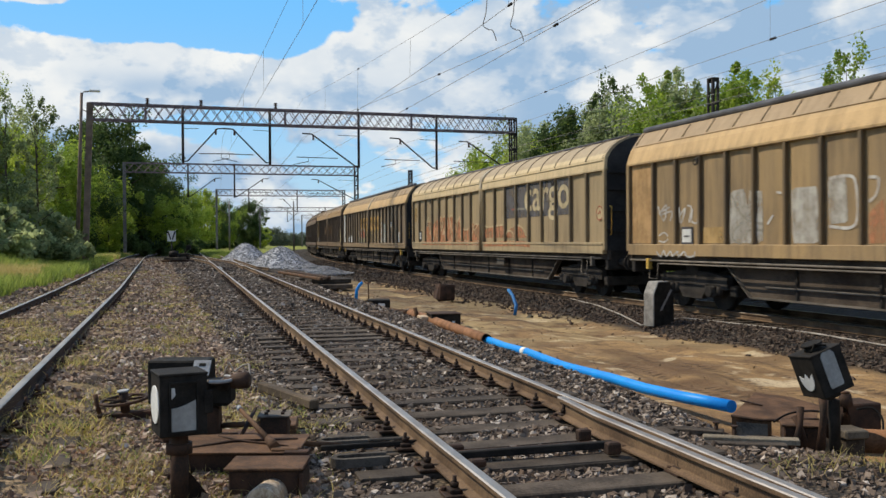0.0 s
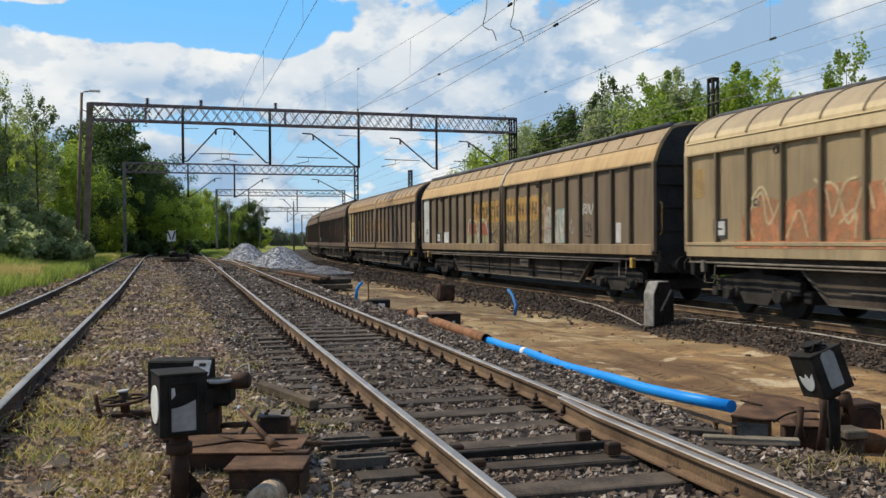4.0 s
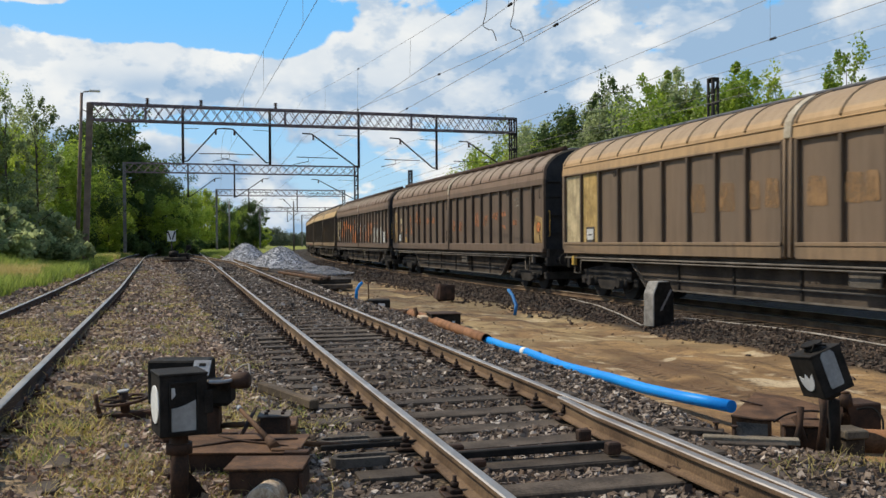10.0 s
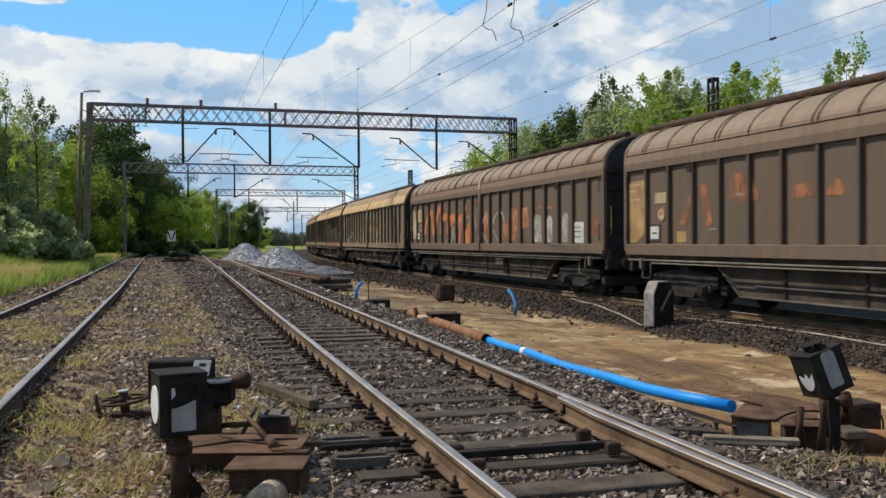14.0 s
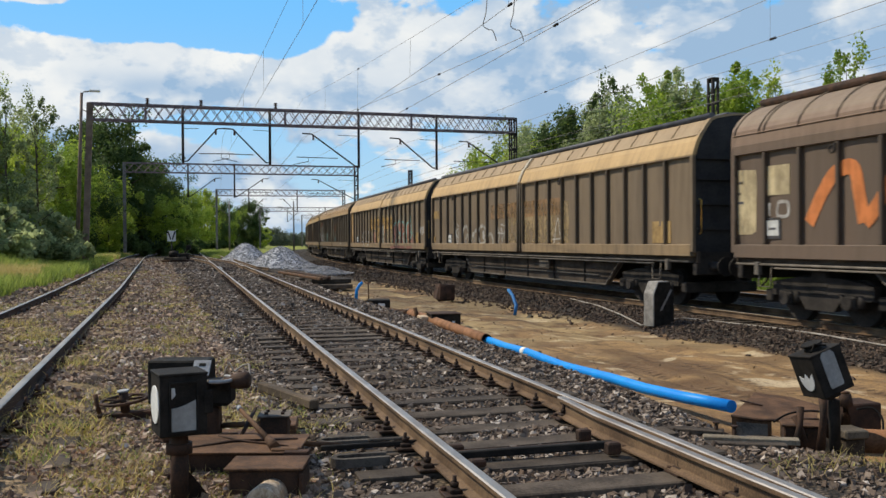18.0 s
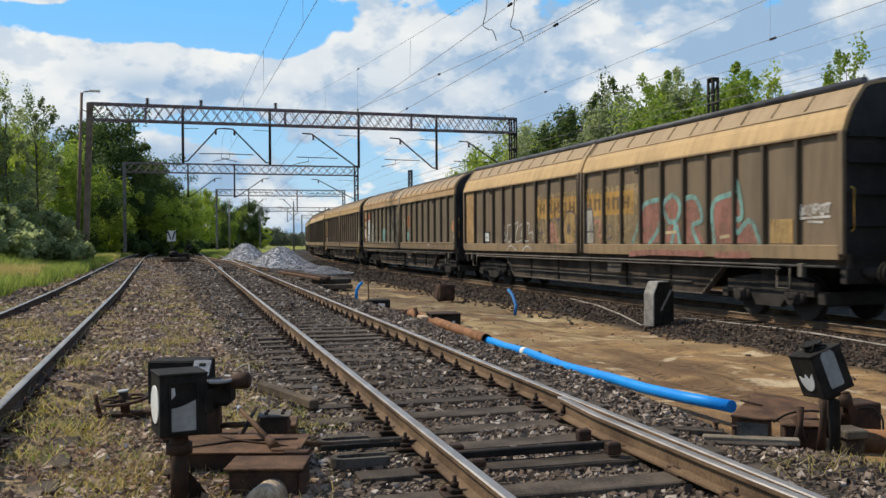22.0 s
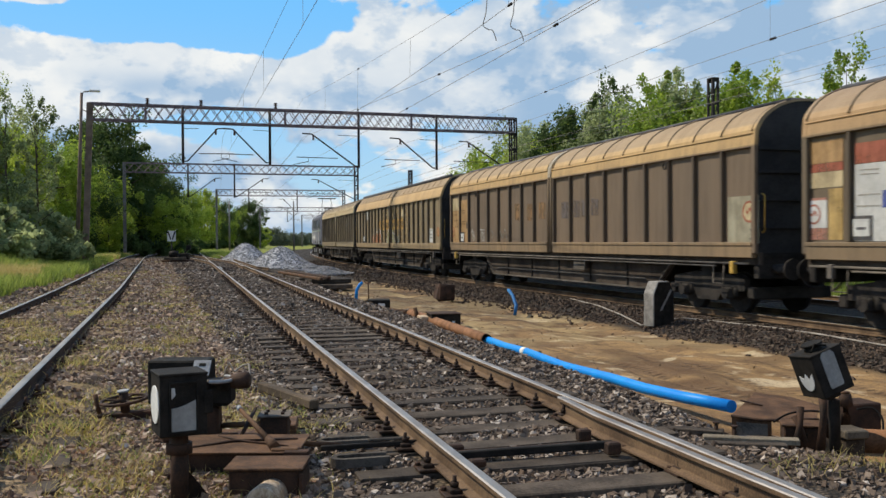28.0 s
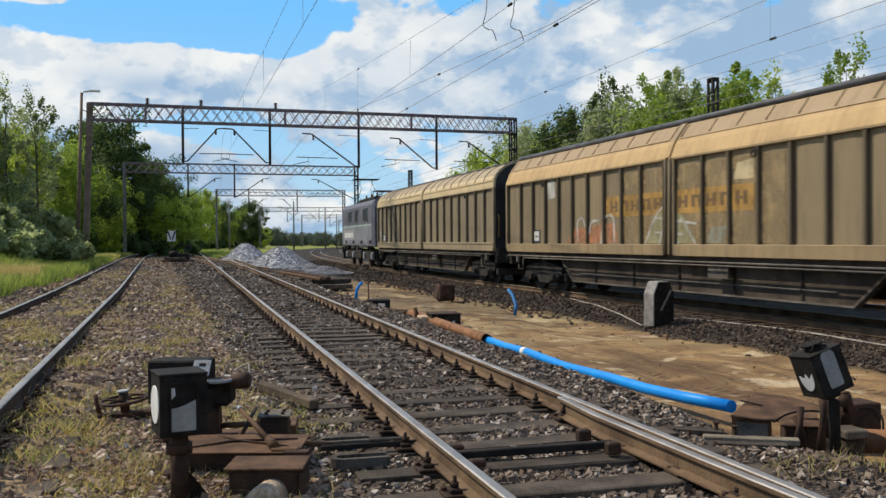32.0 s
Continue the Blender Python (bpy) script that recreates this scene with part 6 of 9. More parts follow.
    spray(w, "small_word", [[(-8.98, 1.86), (-9.48, 1.87)], [(-8.98, 1.66), (-9.43, 1.67)], [(-8.98, 1.51), (-9.69, 1.53)]], 0.05, "grey", 0.014)
    sticker(w, -10.47, 1.78, "ochre", "red", 0.22)
    w = t[11]
    patch(w, "white_plate", 9.8, 10.4, 1.5, 2.0, "grey")
    number_sign(w, 9.0)


def make_train():
    masters = {kind: make_wagon(kind) for kind in "ABC"}
    train, used = [], set()
    for kind, *rest in WAGONS:
        if kind not in used:
            used.add(kind)
            train.append(masters[kind])
        else:
            train.append(copy_thing(masters[kind], Matrix.Identity(4)))
    for w, (kind, label, tone, roof, dirt) in zip(train, WAGONS):
        w["label"] = label
        rail_tone = [a * 0.70 + b * 0.30 for a, b in zip(tone, roof)]
        # wall ribs: tone multiplied down for shade on them, with more grime as well
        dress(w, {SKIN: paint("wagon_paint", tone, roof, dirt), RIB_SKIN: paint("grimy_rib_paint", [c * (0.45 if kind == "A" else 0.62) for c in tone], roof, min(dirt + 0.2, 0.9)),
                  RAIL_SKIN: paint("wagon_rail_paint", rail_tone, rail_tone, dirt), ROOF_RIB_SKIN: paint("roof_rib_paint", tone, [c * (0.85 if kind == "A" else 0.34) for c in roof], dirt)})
        if label.startswith(("ochre sliding wall goods wagon with p", "tan")):
            dress(w, {PALE_JOINT: paint("roof_joint_paint", tone, [c * 0.8 for c in roof], dirt)})
    # only some wagons have their brackets picked out in yellow
    for i in (0, 2, 3, 9):
        for ob in train[i].children:
            if ob.name.startswith("door_bracket"):
                ob.material_slots[0].link = "OBJECT"
                ob.material_slots[0].material = YELLOW
    mark_wagons(train)
    return train


def make_loco():
    """Blue-grey electric locomotive that pushes at the rear of the train."""
    blue = two_tone("blue_grey_loco_paint", (0.085, 0.086, 0.108), (0.15, 0.152, 0.185), 1.5, 30, (0.45, 0.7), 0, 0.05)
    grey = two_tone("light_grey_loco_paint", (0.15, 0.155, 0.18), (0.25, 0.255, 0.28), 1.5, 30, (0.45, 0.7), 0, 0.05)
    glass = two_tone("dark_cab_glass", (0.008, 0.009, 0.011), (0.014, 0.016, 0.018), 3, 30, (0.25, 0.35), 0, 0.0, spec=0.2)
    lo = thing("electric_locomotive", Matrix.Identity(4), "blue-grey electric locomotive with pale stripe and raised pantograph", "locomotive")
    hl, hw = 7.05, 1.46
    bm = bm_new()
    prof = [(hw, 1.25), (hw, 3.1), (hw - 0.05, 3.62), (hw - 0.26, 3.88), (0.6, 4.02), (-0.6, 4.02), (-hw + 0.26, 3.88), (-hw + 0.05, 3.62), (-hw, 3.1), (-hw, 1.25)]
    frames = []
    for x, k, top in ((-hl, 0.90, 0.94), (-hl + 0.55, 1.0, 1.0), (hl - 0.55, 1.0, 1.0), (hl, 0.90, 0.94)):
        frames.append((Vector((x, 0, (1 - top) * 0.98)), Vector((0, k, 0)), Vector((0, 0, top))))
    prism(bm, prof, frames)
    for v in bm.verts:
        if abs(v.co.x) > hl - 0.1 and v.co.z > 2.4:
            v.co.x -= math.copysign(0.34 * (v.co.z - 2.4), v.co.x)      # raked cab fronts
    body = part("body", bm, blue, lo)
    for sy in (1, -1):
        a, b = sorted((sy * (hw - 0.01), sy * (hw + 0.012)))
        part("stripe", box(bm_new(), -hl + 0.6, hl - 0.6, a, b, 2.40, 2.49), two_tone("pale_green_stripe", (0.30, 0.40, 0.33), (0.42, 0.50, 0.42), 3, 30), body, "pale horizontal stripe")
        a, b = sorted((sy * (hw - 0.01), sy * (hw + 0.006)))
        part("lower_panel", box(bm_new(), -hl + 0.6, hl - 0.6, a, b, 1.32, 2.38), grey, body)
        part("pale_panel", box(bm_new(), 0.9, 5.4, a, b + 0.004, 1.62, 2.2), GREY_PLATE, body, "pale worn lettering field")
        for j in range(6):
            part("text_bar", box(bm_new(), 1.2 + j * 0.68, 1.62 + j * 0.68, a, b + 0.008, 1.75, 2.05), WHITE_PAINT, body)
        for x in (-6.0, -2.6, 0.9, 4.6):
            part("side_grille", box(bm_new(), x - 0.5, x + 0.5, a, b + 0.006, 1.35, 1.55), UNDER, body)
        for x in (2.55, -0.45, -4.15):
            a, b = sorted((sy * (hw - 0.02), sy * (hw + 0.02)))
            wd = {2.55: 0.95, -0.45: 0.7}.get(x, 0.85)
            win = part("side_window", box(bm_new(), x - wd, x + wd, a, b, 2.68, 3.42, 0.02), glass, body)
            bm = bm_new()
            a, b = sorted((sy * (hw - 0.01), sy * (hw + 0.03)))
            for u0, u1, z0, z1 in ((x - wd - 0.05, x - wd, 2.63, 3.47), (x + wd, x + wd + 0.05, 2.63, 3.47), (x - wd, x + wd, 2.63, 2.68), (x - wd, x + wd, 3.42, 3.47)):
                box(bm, u0, u1, a, b, z0, z1)
            part("window_frame", bm, grey, win)
        for x in (-4.75, 4.75):
            part("handrail", tube(bm_new(), [(x, sy * (hw + 0.02), 1.3), (x, sy * (hw + 0.07), 1.4), (x, sy * (hw + 0.07), 2.5), (x, sy * (hw + 0.02), 2.6)], 0.018, 6), WHITE_PAINT, body)
    for sx in (-1, 1):
        a, b = sorted((sx * (hl - 0.45), sx * (hl - 0.05)))
        for y in (-0.72, 0.12):
            part("windscreen", box(bm_new(), a, b, y, y + 0.6, 2.62, 3.05, 0.02), glass, body)
        for y in (-0.85, 0.85):
            part("headlight", cyl(bm_new(), (sx * (hl - 0.02), y, 1.55), (sx * (hl + 0.06), y, 1.55), 0.15, seg=14), WHITE_GLASS, body)
            bm = bm_new()
            cyl(bm, (sx * (hl - 0.05), y, 1.05), (sx * (hl + 0.42), y, 1.05), 0.11, seg=12)
            cyl(bm, (sx * (hl + 0.42), y, 1.05), (sx * (hl + 0.46), y, 1.05), 0.23, seg=16)
            part("buffer", bm, UNDER, lo)
        bm = bm_new()
        plate(bm, [(-1.35, 0.35), (1.35, 0.35), (1.4, 0.98), (-1.4, 0.98)], "x", *sorted((sx * (hl - 0.35), sx * (hl - 0.25))))
        part("snow_plough", bm, UNDER, lo)
    wheels = []
    for bx in (-3.9, 3.9):
        bm = bm_new()
        for sy in (1, -1):
            a, b = sorted((sy * 1.05, sy * 1.2))
            plate(bm, [(bx - 2.3, 0.75), (bx - 2.0, 0.5), (bx + 2.0, 0.5), (bx + 2.3, 0.75), (bx + 2.3, 0.95), (bx - 2.3, 0.95)], "y", a, b)
        box(bm, bx - 0.4, bx + 0.4, -1.1, 1.1, 0.55, 0.9)
        bogie = part("bogie_frame", bm, UNDER, lo)
        for ax in (-1.5, 1.5):
            for sy in (1, -1):
                part("axle_box", box(bm_new(), bx + ax - 0.2, bx + ax + 0.2, sy * 1.2 - 0.12, sy * 1.2 + 0.12, 0.45, 0.85, 0.04), GREY_PLATE, bogie)
            bm = bm_new()
            cyl(bm, (0, -1.0, 0), (0, 1.0, 0), 0.09, seg=10)
            for sy in (1, -1):
                cyl(bm, (0, sy * 0.69, 0), (0, sy * 0.82, 0), 0.60, seg=28)
                cyl(bm, (0, sy * 0.66, 0), (0, sy * 0.69, 0), 0.63, seg=28)
            wheels.append(part("wheelset", bm, RUST_DARK, lo, m=pose(bx + ax, 0, 0.60 + RAIL_Z)))
    part("equipment_box", box(bm_new(), -1.4, 1.4, -1.3, 1.3, 0.45, 0.95, 0.05), UNDER, lo)
    # roof gear
    part("roof_box", box(bm_new(), -3.4, 3.2, -0.7, 0.7, 4.0, 4.2, 0.06), UNDER, lo)
    for x, up in ((-4.6, 0.25), (4.2, 1.45)):
        bm = bm_new()
        for y in (-0.55, 0.55):
            tube(bm, [(x - 0.9, y, 4.15), (x + 0.9, y * 0.9, 4.15 + up * 0.55), (x - 0.5, y * 0.8, 4.15 + up)], 0.02, 5)
            tube(bm, [(x + 0.9, y, 4.15), (x - 0.9, y * 0.9, 4.15 + up * 0.55), (x + 0.5, y * 0.8, 4.15 + up)], 0.02, 5)
        box(bm, x - 0.55, x - 0.45, -0.95, 0.95, 4.13 + up, 4.19 + up)
        box(bm, x + 0.45, x + 0.55, -0.95, 0.95, 4.13 + up, 4.19 + up)
        box(bm, x - 0.8, x + 0.8, -0.6, 0.6, 4.04, 4.12)
        part("pantograph", bm, UNDER, lo)
    for x in (-2.2, 0, 2.2):
        part("insulator", cyl(bm_new(), (x, 0.3, 4.17), (x, 0.3, 4.45), 0.07, seg=8), INSULATOR, lo)
    lift = Matrix.Translation((0, 0, RAIL_Z)) @ Matrix.Diagonal((1, 1, 1.12, 1))
    for ob in lo.children_recursive:
        if ob.data and ob not in wheels:
            ob.data.transform(lift)
    return lo, wheels


# ---- gantries and overhead line ----
def truss_bars(bm, x0, x1, z0, z1, depth, step):
    k = max(int((x1 - x0) / step), 1)
    w = (x1 - x0) / k
    for y in (-depth / 2, depth / 2):
        for i in range(k):
            a, b = x0 + i * w, x0 + (i + 1) * w
            cyl(bm, (a, y, z0), (b, y, z1), 0.02, seg=4, caps=False)
            cyl(bm, (a, y, z1), (b, y, z0), 0.02, seg=4, caps=False)
        for z in (z0, z1):
            for i in range(k):
                a, b = x0 + i * w, x0 + (i + 1) * w
                if y < 0:
                    cyl(bm, (a, -depth / 2, z), (b, depth / 2, z), 0.015, seg=4, caps=False)
    return bm


def lattice_mast(bm, x, y, z0, z1, w=0.34, d=0.34):
    for sx in (-1, 1):
        for sy in (-1, 1):
            box(bm, x + sx * w / 2 - 0.04, x + sx * w / 2 + 0.04, y + sy * d / 2 - 0.04, y + sy * d / 2 + 0.04, z0, z1)
    k = int((z1 - z0) / 0.9)
    for i in range(k):
        a, b = z0 + (z1 - z0) * i / k, z0 + (z1 - z0) * (i + 1) / k
        for sy in (-1, 1):
            cyl(bm, (x - w / 2, y + sy * d / 2, a), (x + w / 2, y + sy * d / 2, b), 0.022, seg=4)
            box(bm, x - w / 2, x + w / 2, y + sy * d / 2 - 0.01, y + sy * d / 2 + 0.01, b - 0.12, b)
    return bm


def gantry(n0, n1, s, top, hangers, turn=0.0, near=False, left_lean=0.0, solid=True):
    """hangers: (n of the pipe, n of the boom's tip, lowest z, tip z)."""
    g = thing("catenary_gantry", at(n0, s, 0, turn), "grey-purple steel lattice gantry carrying overhead line booms", "gantry", "gantries over the tracks")
    w = n1 - n0
    dep = 0.7
    zb = top - 0.88
    # left mast: solid channel section; right mast: lattice
    bm = bm_new()
    if left_lean:
        plate(bm, [(-0.15 - left_lean, -0.2), (0.15 - left_lean, -0.2), (0.17, top + 0.05), (-0.17, top + 0.05)], "y", -0.15, 0.15)
    else:
        box(bm, -0.15, 0.15, -0.15, 0.15, -0.3, top + 0.05, 0.01)
    part("mast", bm, MAST_RUST if near else MAST_STEEL, g)
    part("mast", lattice_mast(bm_new(), w, 0, -0.5, top + 0.05), MAST_DARK, g)
    for y in (-dep / 2, dep / 2):
        for z in (zb, top):
            part("chord", box(bm_new(), 0, w, y - 0.045, y + 0.045, z - 0.045, z + 0.045), TRUSS, g)
    tagged(part("lattice", truss_bars(bm_new(), 0.1, w - 0.1, zb, top, dep, 0.62 if near else 0.8), TRUSS, g), kind="stuff")
    if near:
        for x in (2.9, 10.6, 18.2):
            part("joint_plate", box(bm_new(), x - 0.06, x + 0.06, -dep / 2 - 0.06, -dep / 2 + 0.02, zb, top), TRUSS, g)
        for x in (3.0, 5.9, 10.1):
            bm = bm_new()
            cyl(bm, (x, 0, top), (x, 0, top + 0.42), 0.05, seg=8)
            for z in (0.12, 0.24, 0.36):
                cyl(bm, (x, 0, top + z), (x, 0, top + z + 0.05), 0.11, seg=8)
            part("line_insulator", bm, INSULATOR, g)
    for hn, tip, zlow, ztip in hangers:
        x, xt = hn - n0, tip - n0
        if 0 < x < w - 0.3:
            pipe = part("drop_pipe", cyl(bm_new(), (x, 0, zlow), (x, 0, top + 0.1), 0.075, seg=8), MAST_DARK, g)
        else:
            pipe = g
        sgn = 1 if xt > x else -1
        bm = bm_new()
        tube(bm, [(x, 0, zlow + 0.1), (x + sgn * 0.25, 0, zlow + 0.12), (xt, 0, ztip), (xt + sgn * 0.55, 0, ztip + 0.02)], 0.045, 6)
        part("boom", bm, MAST_DARK, pipe)
        bm = bm_new()
        xm = x + (xt - x) * 0.45
        zs = zlow + 0.55
        tube(bm, [(xm, 0, zs), (xt + sgn * 0.9, 0, zs + 0.03)], 0.025, 5)
        tube(bm, [(xt + sgn * 0.2, 0, zs), (xt + sgn * 0.2, 0, zs - 0.22), (xt + sgn * 1.1, 0, zs - 0.42)], 0.02, 5)
        part("steady_arm", bm, MAST_DARK, pipe)
        part("boom_insulator", cyl(bm_new(), (xt - sgn * 0.1, 0, ztip - 0.03), (xt - sgn * 0.1, 0, ztip - 0.35), 0.06, seg=8), INSULATOR, pipe)
        part("stay_rod", cyl(bm_new(), (x, 0, ztip - 0.05), (x + (xt - x) * 0.45, 0, ztip - 0.02), 0.016, seg=5), MAST_DARK, pipe)
    return g


G1_S, G2_S = 53.6, 91.7
gantry(-3.4, 21.55, G1_S, 9.02, [(1.49, 3.4, 5.85, 7.85), (6.36, 4.25, 5.85, 7.85), (11.62, 8.8, 5.75, 7.7), (16.5, 14.1, 5.72, 7.58), (21.4, 18.5, 5.7, 7.5)], near=True, left_lean=0.34)
gantry(-2.84, 19.6, G2_S, 8.95, [(3.0, 5.6, 5.7, 7.6), (7.4, 10.2, 5.7, 7.6), (19.5, 15.6, 5.6, 7.6)])
gantry(8.4, 26.9, 136.0, 8.95, [(13.0, 15.0, 5.7, 7.6), (20.0, 18.0, 5.7, 7.6)], turn=-4)
gantry(22.0, 40.5, 205.0, 8.9, [(28.0, 30.0, 5.7, 7.6), (35.0, 33.0, 5.7, 7.6)], turn=-10)
gantry(40.0, 60.0, 262.0, 8.9, [(48.0, 50.0, 5.7, 7.6), (55.0, 53.0, 5.7, 7.6)], turn=-14)
gantry(62.0, 82.0, 320.0, 8.9, [(70.0, 72.0, 5.7, 7.6)], turn=-18)


def lone_mast(n, s, top, label, lean=0.0):
    m = thing("line_mast", at(n, s, 0, 0, 0, lean), label, "mast", "masts beside the line")
    part("post", lattice_mast(bm_new(), 0, 0, -0.5, top, 0.24, 0.3), MAST_DARK, m)
    part("cap", box(bm_new(), -0.17, 0.17, -0.2, 0.2, top, top + 0.06, 0.01), MAST_DARK, m)
    return m


lone_mast(21.4, 31.7, 7.78, "dark steel lattice mast behind the goods train")
lone_mast(21.0, 76.0, 7.4, "dark steel lattice mast behind the goods train")


def far_masts():
    for n, s in ((23.0, 160.0), (33.0, 185.0), (12.0, 160.0), (44.0, 230.0), (52.0, 245.0)):
        m = thing("line_mast", at(n, s), "slim grey mast with a bracket arm beside the line", "mast", "masts beside the line")
        part("post", cyl(bm_new(), (0, 0, -0.3), (0, 0, 8.4), 0.15, 0.11, seg=8), MAST_STEEL, m)
        sg = -1 if n < 30 else 1
        part("bracket", tube(bm_new(), [(0, 0, 5.8), (sg * 2.0, 0, 7.4), (sg * 2.8, 0, 7.4)], 0.05, 5), MAST_STEEL, m)


far_masts()


def lamp_post():
    lp = thing("street_lamp", at(-3.9, 54.6, 0.0), "tall slim lamp post with a bent arm beside the gantry", "street lamp")
    part("post", tube(bm_new(), [(-0.35, 0, -0.1), (-0.17, 0, 4.5), (0.0, 0, 9.75)], [0.13, 0.11, 0.075], 8), MAST_RUST, lp)
    part("arm", tube(bm_new(), [(0, 0, 9.6), (0.1, 0, 9.8), (0.5, 0, 9.87)], 0.04, 6), MAST_STEEL, lp)
    bm = bm_new()
    box(bm, 0.40, 0.98, -0.13, 0.13, 9.82, 9.94, 0.04)
    part("lamp_head", bm, WHITE_PAINT, lp)
    part("brace", tube(bm_new(), [(0, 0, 8.8), (0.45, 0, 8.65)], 0.03, 5), MAST_RUST, lp)


lamp_post()


def span(name, n0, z0, n1, z1, s0, s1, sag, r, steps=14):
    pts = []
    for i in range(steps + 1):
        t = i / steps
        pts.append(P(n0 + (n1 - n0) * t, s0 + (s1 - s0) * t, z0 + (z1 - z0) * t - 4 * sag * t * (1 - t)))
    return pts


def overhead_line():
    # name, n and z at the first gantry, n and z 18 m from the camera's line, sag, radius
    sets = [
        ("contact_wire", 3.7, 6.0, 2.8, 5.65, 0.0, 0.010), ("messenger_wire", 3.7, 7.45, 2.8, 6.75, 0.0, 0.009),
        ("messenger_wire", 8.3, 9.75, 7.2, 6.95, 0.1, 0.009), ("contact_wire", 8.3, 7.5, 7.15, 6.34, 0.32, 0.012),
        ("messenger_wire", 9.1, 8.3, 8.1, 6.0, 0.1, 0.013), ("contact_wire", 9.1, 6.35, 8.2, 5.98, 0.05, 0.013),
        ("messenger_wire", 14.2, 7.2, 13.7, 6.98, 0.18, 0.011), ("contact_wire", 14.2, 6.15, 13.7, 6.02, 0.02, 0.012),
        ("messenger_wire", 18.5, 7.4, 18.37, 7.0, 0.1, 0.011), ("contact_wire", 18.5, 6.0, 18.4, 6.2, 0.05, 0.010),
        ("messenger_wire", 18.5, 6.4, 18.4, 6.42, 0.05, 0.009), ("feeder_wire", 20.2, 7.0, 20.0, 6.32, 0.05, 0.009),
    ]
    lines = []
    for name, n0, z0, n1, z1, sag, r in sets:
        pts = span(name, n0, z0, n1, z1, G1_S, 18.0, sag, r, 8) + span(name, n1, z1, n1 + (n1 - n0), z1 + 0.1, 18.0, -22.0, sag, r, 8)[1:]
        w = part(name, tube(bm_new(), pts, r * 0.6, 5), WIRE)
        tagged(w, "thin tarnished overhead wire above the railway", "overhead wire", "overhead wires")
        lines.append(pts)
        c = bend_n(G2_S) - bend_n(G1_S)
        pts2 = span(name, n0, z0, n0 + c - 0.4, z0, G1_S, G2_S, sag * 0.4, r, 8)
        w = part(name, tube(bm_new(), pts2, r * 0.7, 4), WIRE)
        tagged(w, "thin tarnished overhead wire above the railway", "overhead wire", "overhead wires")
    # droppers between messenger and contact wires
    for hi, lo in ((1, 0), (2, 3), (6, 7), (8, 9)):
        for i in range(2, len(lines[hi]) - 1, 2):
            a, b = lines[hi][i], lines[lo][i]
            if a.z - b.z > 0.15:
                d = part("dropper", tube(bm_new(), [a, b], 0.004, 4), WIRE)
                tagged(d, "thin vertical wire between two overhead wires", "dropper", "droppers of the overhead line")
    # jumper loops
    for x, z in ((1.0, 6.65), (1.60, 6.64)):
        pts = [(x, 20, z), (x - 0.03, 20, z - 0.3), (x - 0.09, 20, z - 0.55), (x + 0.02, 20, z - 0.65), (x + 0.12, 20, z - 0.68), (x + 0.2, 20, z - 0.9)]
        j = part("jumper_loop", tube(bm_new(), curve_through(pts), 0.011, 5), WIRE)
        tagged(j, "curled jumper cable between overhead wires", "cable")
    # clamps on the wires
    for k_, i in ((4, 6), (4, 9), (5, 5), (5, 8), (3, 4), (3, 8), (6, 5), (7, 6), (7, 8), (2, 4)):
        p = lines[k_][i]
        c = part("wire_clamp", tube(bm_new(), [p, p.lerp(lines[k_][i + 1], 0.04)], 0.03, 6), MAST_DARK)
        tagged(c, "small dark clamp on an overhead wire", "wire clamp", "wire clamps")


overhead_line()


# ---- beside the tracks ----
def pointed_lantern(name, m, chimney, label, a=0.132, h=0.345):
    """Square black point lantern on its post, with milk-glass signs on its faces."""
    ln = thing(name, m, label, "point lantern", "point lanterns")
    body = part("lantern_box", box(bm_new(), -a, a, -a, a, 0.0, h, 0.006), BLACK, ln)
    part("hood", box(bm_new(), -a - 0.005, a + 0.005, -a - 0.005, a + 0.005, h - 0.004, h + 0.012, 0.004), BLACK, ln)
    if chimney:
        bm = bm_new()
        cyl(bm, (0, 0, h), (0, 0, h + 0.05), 0.07, 0.06, seg=12)
        cyl(bm, (0, 0, h + 0.05), (0, 0, h + 0.065), 0.08, seg=12)
        tube(bm, [(-0.07, -0.05, h), (-0.03, -0.08, h + 0.07), (0.05, -0.09, h + 0.03)], 0.008, 5)
        part("chimney", bm, BLACK, ln)
    return ln, body, a


